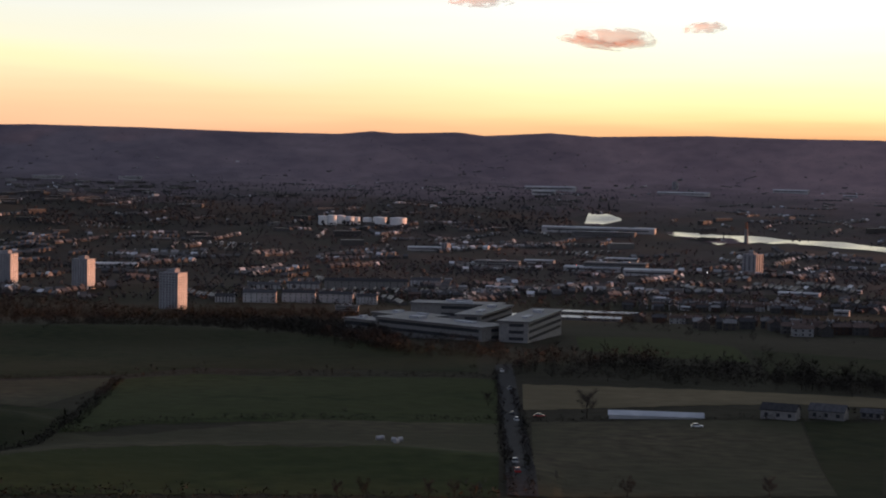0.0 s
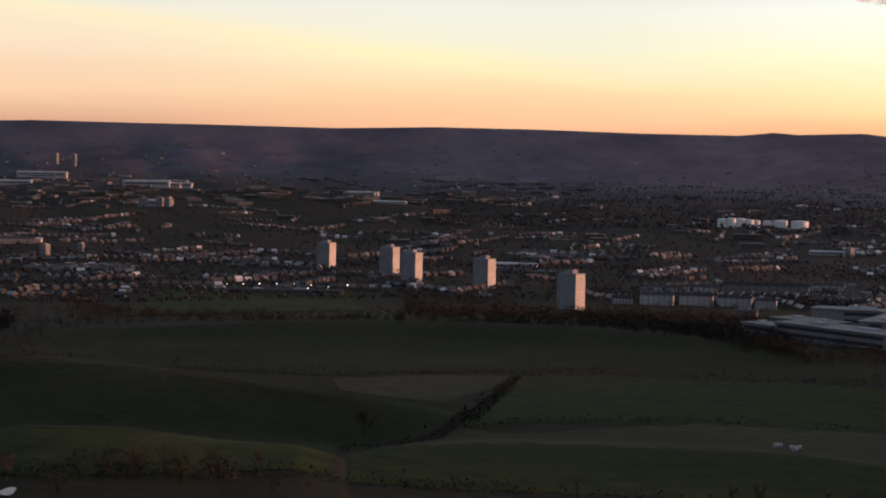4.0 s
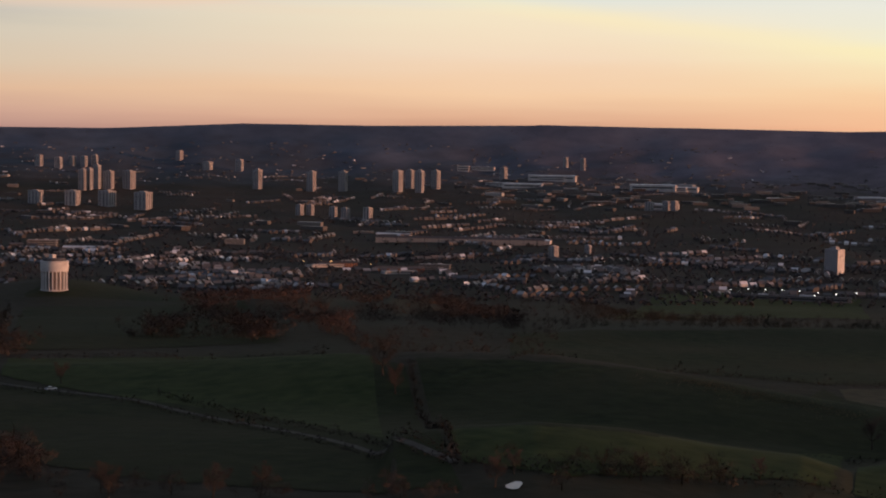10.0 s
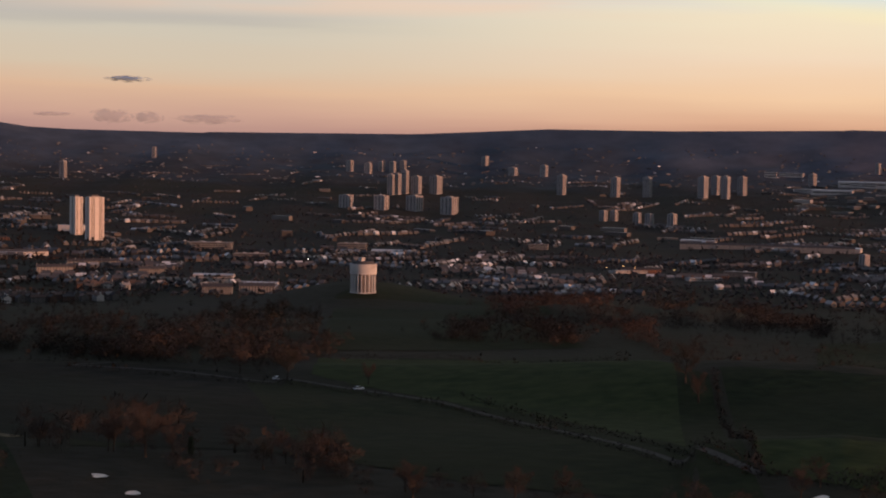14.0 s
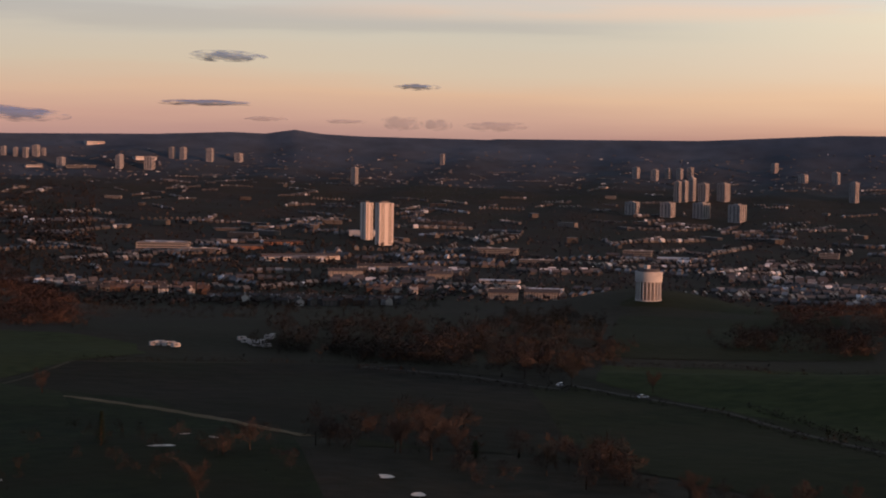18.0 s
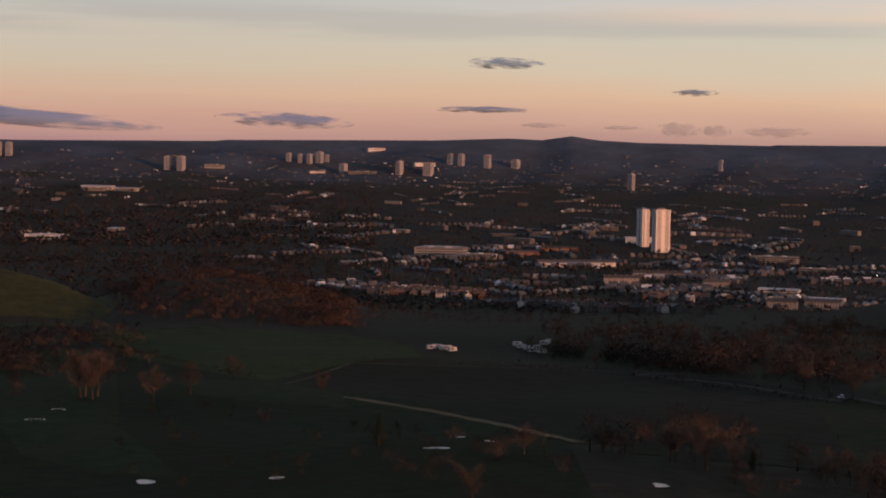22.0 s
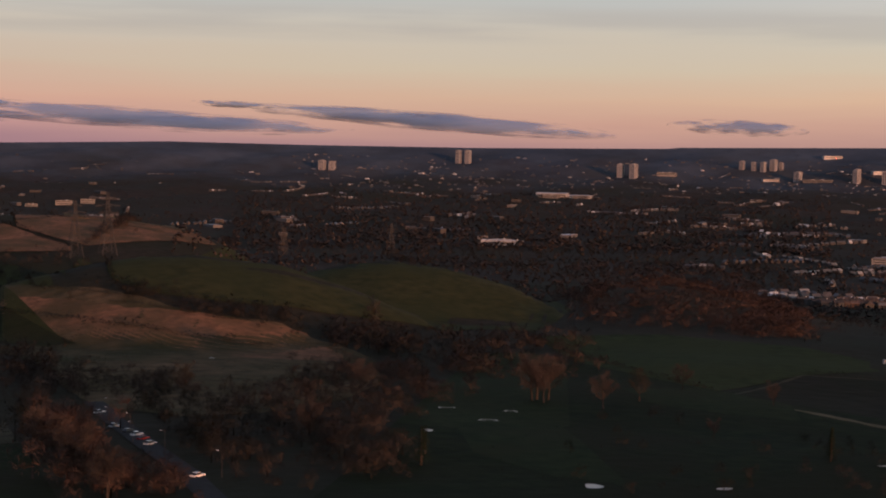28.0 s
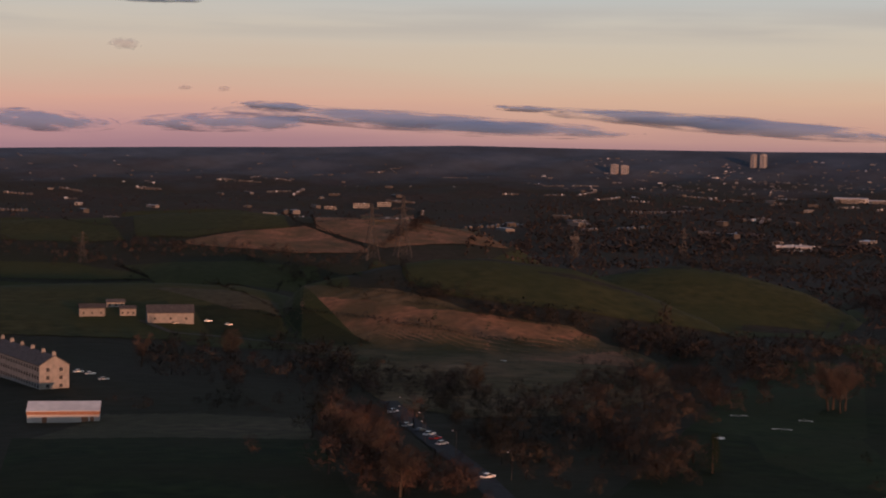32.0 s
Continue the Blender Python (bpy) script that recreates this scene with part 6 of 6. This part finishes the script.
def pavilion():
    x, y, w, h = (-578, -75, 23.8, 6.2)
    ob = thing("sports_pavilion", "low pavilion with white walls, brown fascia and pale metal roof", "pavilion", (x, y, high(x, y)), bearing(x, y) - 4)
    piece("wall", boxes("wall", [(0, 0, -1.5, w, 7, h * 0.45 + 1.5)], M_WHITE), ob)
    piece("fascia", boxes("fascia", [(0, 0, h * 0.45, w + 0.3, 7.3, h * 0.2)], M_BRICK), ob, "brown timber fascia")
    V = [(-w / 2 - .3, -3.9, h * 0.64), (w / 2 + .3, -3.9, h * 0.64), (w / 2 + .3, 3.9, h * 1.0), (-w / 2 - .3, 3.9, h * 1.0)]
    V += [(a, b, c + 0.2) for a, b, c in V]
    piece("roof", mesh_of("roof", V, BOXQ, M_METAL), ob, "pale ribbed metal roof")
    for u, ww in ((-0.26, 1.6), (0.3, 2.2), (0.4, 1.2)):
        piece("door", boxes("door", [(u * w, -3.54, 0, ww, 0.1, 2.0)], M_BRICK), ob)


BOXQ = [(0, 3, 2, 1), (4, 5, 6, 7), (0, 1, 5, 4), (1, 2, 6, 5), (2, 3, 7, 6), (3, 0, 4, 7)]
pavilion()

for x, y, w, h in ((-974, -111, 14.4, 7.6), (-1007, -101, 10.5, 4.8), (-976, -91, 9.1, 6.8), (-960, -66, 25.8, 8.6)):
    put(terrace("low farm building with sunlit walls and dark roof", w, max(5, w * 0.5), h * 0.62, 1, 3, M_HARL, M_SLATE, name="farm_building", group="farm steading", chimneys=False), (x, y), bearing(x, y) + 4)
for x, y, w, h in ((79, 611, 34.0, 2.7),):
    put(terrace("long low polytunnel shed with a pale roof", w, 4.5, h * 0.34, 1, 0, M_METAL, M_METAL, name="polytunnel", chimneys=False), (x, y), bearing(x, y))
for x, y, w, h in ((124, 610, 12.8, 5.8), (142, 612, 12.9, 5.4), (159, 616, 7.6, 3.8)):
    put(terrace("farm house and barn with grey walls and slate roof", w, w * 0.55, h * 0.55, 1, 3, M_HARL, M_SLATE, name="farm_building", group="roadside farm", chimneys=False), (x, y), bearing(x, y) - 14)

# ---------------------------------------------------------------- near estates, house by house
PAINTS = [mat("house_wall_%s" % n, a, b, 0.6, coord="object", vary=0.25) for n, a, b in (
    ("white", (0.28, 0.275, 0.27), (0.36, 0.355, 0.35)), ("buff", (0.065, 0.057, 0.05), (0.095, 0.083, 0.073)), ("brick", (0.055, 0.037, 0.03), (0.08, 0.055, 0.045)), ("grey", (0.055, 0.053, 0.052), (0.085, 0.082, 0.08)))]
ROOFS = [M_SLATE, mat("tile_roof", (0.07, 0.05, 0.045), (0.11, 0.08, 0.07), 0.8, coord="object", vary=0.3), mat("pale_tile_roof", (0.16, 0.155, 0.155), (0.22, 0.215, 0.215), 0.8, coord="object", vary=0.3)]
HOUSE_KINDS = []
for wi, (w, lab) in enumerate(zip(PAINTS, ("white rendered", "buff rendered", "brown brick", "grey harled"))):
    for ri, (r, rl) in enumerate(zip(ROOFS, ("slate", "brown tiled", "pale tiled"))):
        HOUSE_KINDS.append(terrace("%s two-storey house with %s roof" % (lab, rl), (11, 14, 9)[ri], (7.5, 8, 7)[wi % 3], 5.4, 2, (2, 3, 2)[ri], w, r, name="house", group="houses of the near estates"))


PLOTS = []


def estate(p, turn, rows, per, gap, depth, w_white=0.25):
    a = radians(turn)
    for i in range(rows):
        for j in range(per):
            if random.random() < 0.12:
                continue
            u, v = (j - per / 2) * gap + random.uniform(-1.5, 1.5), (i - rows / 2) * depth + random.uniform(-2, 2)
            x, y = p[0] + u * math.cos(a) - v * math.sin(a), p[1] + u * math.sin(a) + v * math.cos(a)
            wi = 0 if random.random() < w_white * 0.45 else random.choice((1, 2, 3))
            PLOTS.append((math.hypot(x, y), x, y, wi * 3 + random.choice((0, 0, 1, 1, 2)), turn + random.choice((0, 0, 90)) + random.uniform(-6, 6)))


for p, turn, rows, per, w in (
        ((-1879, 953), 95, 5, 7, 0.6), ((-1741, 956), 80, 5, 7, 0.5), ((-1705, 1003), 60, 5, 7, 0.3), ((-1463, 983), 60, 4, 8, 0.3), ((-1374, 1006), 66, 4, 9, 0.25), ((-1551, 1242), 66, 3, 7, 0.25),
        ((-1696, 1319), 50, 4, 9, 0.25), ((-1834, 1493), 40, 4, 9, 0.3), ((-1712, 1641), 50, 4, 8, 0.25), ((-1453, 1798), 40, 4, 9, 0.3), ((-1321, 1800), 35, 3, 9, 0.3), ((-1025, 2143), 30, 3, 9, 0.5)):
    estate(p, turn, rows, per, 15, 24, w)
for p, turn, rows, per, w in (
        ((283, 1875), -8, 4, 9, 0.35), ((354, 1850), -5, 4, 9, 0.35), ((448, 1936), 0, 4, 9, 0.4), ((251, 1497), -10, 3, 9, 0.2), ((262, 1219), -6, 3, 9, 0.2), ((297, 1163), 0, 3, 7, 0.2),
        ((243, 2131), -8, 4, 9, 0.3), ((84, 2086), 0, 4, 9, 0.3), ((14, 2027), 5, 4, 8, 0.25), ((-443, 2752), 10, 4, 9, 0.45), ((-799, 2346), 15, 4, 9, 0.3), ((-1021, 2153), 20, 4, 9, 0.3), ((-1000, 2128), 20, 4, 9, 0.3)):
    estate(p, turn, rows, per, 16, 26, w)
PLOTS.sort()
for d, x, y, kind, turn in PLOTS[:285]:
    stand(HOUSE_KINDS[kind], (x, y), turn)
rest = np.array(PLOTS[285:])
joined_blocks("houses", "rows of small houses in the nearer town", rest[:, 1:3], np.column_stack([rng.uniform(9, 13, len(rest)), rng.uniform(7, 8.5, len(rest)), rng.uniform(7.5, 9, len(rest))]), np.radians(rest[:, 4]))
for ob in HOUSE_KINDS:
    for o in (*ob.children_recursive, ob):
        bpy.data.objects.remove(o)


# ---------------------------------------------------------------- pylons, lamp posts, cars, bunkers, bales
M_STEEL = mat("galvanised_steel", (0.05, 0.048, 0.048), (0.075, 0.072, 0.07), 0.5, rough=0.6, metal=0.2, coord="object")


def pylon(h):
    ob = thing("pylon", "grey steel lattice electricity pylon above bare trees", "pylon", group="line of pylons")
    parts = []
    legs = [(sx, sy) for sx in (-1, 1) for sy in (-1, 1)]
    wide = lambda u: h * (0.11 * (1 - u) ** 1.6 + 0.014)
    for sx, sy in legs:
        pts = [(sx * wide(u), sy * wide(u), h * u - (0.5 if u == 0 else 0)) for u in (0, 0.2, 0.4, 0.6, 0.8, 1.0)]
        v, f = tube(pts, [h * 0.0045] * 6, 4)
        piece("leg", mesh_of("leg", v, f, M_STEEL), ob)
    br = []
    us = (0, 0.16, 0.3, 0.42, 0.53, 0.63, 0.72, 0.8, 0.88, 0.95)
    for u0, u1 in zip(us, us[1:]):
        for (ax, ay), (bx, by) in (((-1, -1), (1, -1)), ((1, -1), (1, 1)), ((1, 1), (-1, 1)), ((-1, 1), (-1, -1))):
            br.append(tube([(ax * wide(u0), ay * wide(u0), h * u0), (bx * wide(u1), by * wide(u1), h * u1)], [h * 0.0024] * 2, 3))
            br.append(tube([(bx * wide(u0), by * wide(u0), h * u0), (ax * wide(u1), ay * wide(u1), h * u1)], [h * 0.0024] * 2, 3))
    v, f = join(br)
    piece("bracing", mesh_of("bracing", v, f, M_STEEL), ob)
    for u, r in ((0.66, 0.17), (0.78, 0.21), (0.9, 0.15)):
        v, f = join([tube([(-h * r, 0, h * u), (0, 0, h * (u + 0.035)), (h * r, 0, h * u)], [h * 0.003, h * 0.006, h * 0.003], 4), tube([(-h * r, 0, h * u), (h * r, 0, h * u)], [h * 0.003] * 2, 4)])
        piece("cross_arm", mesh_of("cross_arm", v, f, M_STEEL), ob)
    return ob


for x, y, w, h in ((-1614, 109, 26.9, 59.1), (-1592, 78, 23.0, 53.1), (-1599, -191, 12.5, 29.9), (-2705, 642, 24.1, 50.1), (-2722, 468, 20.3, 40.5), (-2675, 456, 16.3, 45.3)):
    put(pylon(h), (x, y), bearing(x, y) + 20)


def lamp_post():
    ob = thing("street_lamp", "slim grey street lamp post beside the road", "street lamp", group="street lamps")
    v, f = tube([(0, 0, -0.3), (0, 0, 8.0), (0.3, 0, 8.6), (1.4, 0, 8.8)], [0.11, 0.07, 0.06, 0.05], 6)
    piece("post", mesh_of("post", v, f, M_STEEL), ob)
    piece("lantern", boxes("lantern", [(1.6, 0, 8.7, 0.8, 0.3, 0.18)], M_METAL), ob)
    return ob


lp = lamp_post()
for x, y in ((-516, 42), (-472, 48), (-563, 39), (-428, 58), (-535, 37), (-494, 41)):
    stand(lp, (x, y), bearing(x, y) + 150, 0.8)
for o in (*lp.children_recursive, lp):
    bpy.data.objects.remove(o)


def car(paint, label):
    ob = thing("car", label, "car", group="cars")
    V = [(-2.1, -.85, .35), (2.1, -.85, .35), (2.1, .85, .35), (-2.1, .85, .35), (-2.1, -.85, .85), (2.1, -.8, .8), (2.1, .8, .8), (-2.1, .85, .85)]
    piece("body", mesh_of("body", V, BOXQ, paint), ob)
    V = [(-1.8, -.78, .85), (1.0, -.78, .82), (1.0, .78, .82), (-1.8, .78, .85), (-1.3, -.65, 1.42), (0.3, -.65, 1.42), (0.3, .65, 1.42), (-1.3, .65, 1.42)]
    piece("cabin", mesh_of("cabin", V, BOXQ, M_WINDOW), ob)
    piece("roof", boxes("roof", [(-0.5, 0, 1.41, 1.5, 1.24, 0.05)], paint), ob)
    for sx in (-1.35, 1.3):
        for sy in (-.8, .8):
            v, f = tube([(sx, sy - .1, .32), (sx, sy - 0.09, .32), (sx, sy + .09, .32), (sx, sy + .1, .32)], [0.02, .32, .32, 0.02], 12)
            piece("wheel", mesh_of("wheel", v, f, M_ASPHALT), ob)
    return ob


PAINT = [mat("car_paint_%s" % n, c, c, 1, rough=0.25, spec=0.5, coord="object") for n, c in (("white", (0.7, 0.7, 0.7)), ("silver", (0.4, 0.41, 0.42)), ("black", (0.03, 0.03, 0.035)), ("red", (0.3, 0.03, 0.03)))]
CARS = [car(p, "small %s car" % n) for p, n in zip(PAINT, ("white parked or waiting", "silver parked or waiting", "black parked or waiting", "red parked or waiting"))]
k = 0
for p, turn in (((-583, 37), 50), ((-539, 39), 50), ((-524, 42), 50), ((-516, 44), 50), ((-494, 46), 50), ((-506, 45), 50), ((-429, 52), 50), ((28, 755), 95), ((29, 695), 95), ((27, 623), 95), ((28, 605), 95),
                ((21, 458), 95), ((21, 443), 95), ((-725, -88), 20), ((-715, -82), 20), ((-692, -74), 20), ((-954, -63), 10), ((-967, -45), 10), ((-961, -33), 10), ((37, 617), 5), ((90, 585), 5),
                ((-508, 487), 30), ((-453, 478), 30)):
    b = bearing(*p)
    stand(CARS[(0, 1, 2, 0, 1, 3, 0)[k % 7]], p, b + turn)
    k += 1
for ob in CARS:
    for o in (*ob.children_recursive, ob):
        bpy.data.objects.remove(o)


def bunker(x, y, w, h, seed):
    g = random.Random(seed)
    d = math.hypot(x, y)
    V = []
    n = 22
    dep = h / math.sin(radians(9)) * 0.5
    b = radians(bearing(x, y))
    for r in (1.0, 0.7, 0.0):
        for k in range(n):
            a = 2 * math.pi * k / n
            s = 1 + 0.16 * math.sin(2 * a + seed) + 0.1 * math.sin(3 * a + seed * 2)
            u, v = r * w / 2 * s * math.cos(a), r * dep * s * math.sin(a)
            X, Y = x + u * math.cos(b) - v * math.sin(b), y + u * math.sin(b) + v * math.cos(b)
            V.append((X, Y, high(X, Y) + (0.36 if r == 1 else 0.32)))
    F = [(i * n + k, i * n + (k + 1) % n, (i + 1) * n + (k + 1) % n, (i + 1) * n + k) for i in range(2) for k in range(n)]
    return tagged(new("sand_bunker", mesh_of("sand_bunker", V, F, M_SAND, smooth=True)), "pale sand bunker on the golf course", "bunker", "golf bunkers")


for k, (x, y, w, h) in enumerate(((-581, 159, 6.0, 0.6), (-542, 163, 6.0, 0.9), (-570, 180, 4.4, 0.8), (-511, 134, 3.5, 1.0), (-401, 149, 5.2, 1.1), (-420, 245, 9.0, 0.6), (-390, 180, 4.0, 0.6), (-338, 263, 3.4, 0.6), (-447, 269, 2.8, 0.5), (-433, 270, 2.0, 0.5),
                                  (-340, 264, 3.7, 0.6), (-314, 254, 4.1, 0.8), (-180, 341, 4.0, 1.1), (-390, 180, 3.7, 0.4), (-431, 270, 2.4, 0.5), (-813, 105, 3.2, 0.5))):
    bunker(x, y, w, h, k)


def bale():
    ob = thing("hay_bale", "white-wrapped round hay bale in a pasture", "hay bale", group="wrapped bales")
    v, f = tube([(0, -.6, .62), (0, -.59, .62), (0, .59, .62), (0, .6, .62)], [0.02, .62, .62, 0.02], 16)
    piece("wrap", mesh_of("wrap", v, f, M_WHITE), ob)
    return ob


bl = bale()
for p in ((-19, 532), (-18, 534), (-14, 528), (-12, 530), (-13, 522)):
    stand(bl, p, random.uniform(0, 180), 1.25)
for o in (*bl.children_recursive, bl):
    bpy.data.objects.remove(o)

# ---------------------------------------------------------------- clouds
def cloud_paint(name, colour, through_light, dense=0.8):
    m = bpy.data.materials.new(name)
    m.use_nodes = True
    n, l = m.node_tree.nodes, m.node_tree.links
    n.remove(n["Principled BSDF"])
    body = n.new("ShaderNodeMixShader")
    dif, tra, cle, fin = n.new("ShaderNodeBsdfDiffuse"), n.new("ShaderNodeBsdfTranslucent"), n.new("ShaderNodeBsdfTransparent"), n.new("ShaderNodeMixShader")
    dif.inputs[0].default_value = tra.inputs[0].default_value = (*colour, 1)
    body.inputs[0].default_value = through_light
    l.new(dif.outputs[0], body.inputs[1])
    l.new(tra.outputs[0], body.inputs[2])
    l.new(cle.outputs[0], fin.inputs[1])
    l.new(body.outputs[0], fin.inputs[2])
    l.new(fin.outputs[0], n["Material Output"].inputs[0])
    tc = n.new("ShaderNodeTexCoord")
    sep = n.new("ShaderNodeSeparateXYZ")
    l.new(tc.outputs["Object"], sep.inputs[0])
    no = n.new("ShaderNodeTexNoise")
    mp = n.new("ShaderNodeMapping")
    mp.inputs["Scale"].default_value = (1.7, 1, 0.9)
    oi = n.new("ShaderNodeObjectInfo")
    l.new(tc.outputs["Object"], mp.inputs[0])
    l.new(oi.outputs["Location"], mp.inputs["Location"])
    l.new(mp.outputs[0], no.inputs["Vector"])
    no.inputs["Scale"].default_value, no.inputs["Detail"].default_value = 1.7, 5.0

    def op(kind, a, bb):
        t = n.new("ShaderNodeMath")
        t.operation = kind
        for i, v in enumerate((a, bb)):
            if isinstance(v, (int, float)):
                t.inputs[i].default_value = v
            else:
                l.new(v, t.inputs[i])
        return t.outputs[0]
    r2 = op("ADD", op("MULTIPLY", sep.outputs[0], sep.outputs[0]), op("MULTIPLY", sep.outputs[2], sep.outputs[2]))
    v = op("ADD", op("SUBTRACT", 1.0, r2), op("MULTIPLY", op("SUBTRACT", no.outputs[0], 0.5), 2.5))
    mr = n.new("ShaderNodeMapRange")
    mr.interpolation_type = "SMOOTHSTEP"
    mr.inputs["From Min"].default_value, mr.inputs["From Max"].default_value = 0.0, 0.9
    mr.inputs["To Max"].default_value = dense
    l.new(v, mr.inputs[0])
    l.new(mr.outputs[0], fin.inputs[0])
    return m


def cloud_mesh(paint):
    V, F = [], []
    n, m = 48, 14
    for i in range(m + 1):
        e = math.pi * i / m
        for k in range(n):
            a = 2 * math.pi * k / n
            V.append((math.sin(e) * math.cos(a), math.sin(e) * math.sin(a), math.cos(e)))
    F = [(i * n + k, i * n + (k + 1) % n, (i + 1) * n + (k + 1) % n, (i + 1) * n + k) for i in range(m) for k in range(n) if math.sin(2 * math.pi * (k + 0.5) / n) < 0]
    return mesh_of("cloud", V, F, paint, smooth=True)


# cloud light is put into the colours: blue for shade, pink for sunset
CLOUD = cloud_mesh(cloud_paint("shade_blue_cloud", (0.1, 0.2, 0.42), 0.0))
FAINT_CLOUD = cloud_mesh(cloud_paint("faint_cloud", (0.3, 0.33, 0.42), 0.3, 0.36))
LIT_CLOUD = cloud_mesh(cloud_paint("sunset_pink_cloud", (0.85, 0.6, 0.5), 0.75, 0.6))


def cloud(at, half_w, half_h, lean=0.0, me=None, label="thin grey-violet evening cloud bank"):
    b, e = at
    x, y = polar(b, 4880.0)
    ob = new("cloud", me or CLOUD)
    ob.matrix_basis = pose(x, y, EYE + 4880 * math.tan(radians(e)), 0, lean, b) @ Matrix.Diagonal((half_w, 40.0, half_h, 1))
    ob.visible_shadow = True
    return tagged(ob, label, "cloud", "evening clouds", "structure")


for at, w, h, lean in (((-5.6, 4.16), 150, 30, 2), ((-5.0, 4.00), 120, 16, 8), ((-6.3, 3.98), 90, 16, -3), ((-8.7, 4.51), 80, 16, -4), ((-1.2, 5.34), 110, 18, 0)):
    cloud(at, w * 0.9, h * 1.15, lean, LIT_CLOUD, "cloud with ragged edges, sunset pink put into its colour")
for at, w, h, lean in (((57.7, 3.13), 110, 14, 1), ((65.1, 1.10), 180, 18, 2), ((58.4, 1.57), 130, 8, 0), ((51.3, 2.23), 65, 8, 1), ((51.8, 1.01), 60, 18, 0),
                       ((50.6, 0.97), 45, 14, 0), ((48.6, 0.95), 100, 12, 0), ((56.4, 1.07), 60, 6, 0), ((53.7, 1.03), 60, 5, 0)):
    cloud(at, w * 1.12, h * 1.3, lean, FAINT_CLOUD if at[1] < 1.6 and w < 101 else None, "faint grey evening cloud near the horizon" if at[1] < 1.6 and w < 101 else "thin grey-violet evening cloud bank")
for at, w, h, lean in (((98.6, 0.93), 230, 26, 2), ((92.1, 0.97), 280, 22, -1), ((86.1, 1.14), 500, 24, 2.5), ((83.4, 0.96), 420, 22, 1.5), ((90.4, 1.53), 120, 12, 3), ((77.5, 1.32), 340, 18, 3), ((74.5, 1.10), 420, 22, 3.4), ((81.9, 1.59), 120, 8, 2), ((95.5, 3.49), 45, 14, 2), ((93.5, 2.09), 20, 6, 0),
                       ((92.2, 2.08), 18, 6, 0), ((94.4, 4.97), 120, 8, 0)):
    cloud(at, w * 1.12, h * 1.3, lean, FAINT_CLOUD if w < 50 else None)
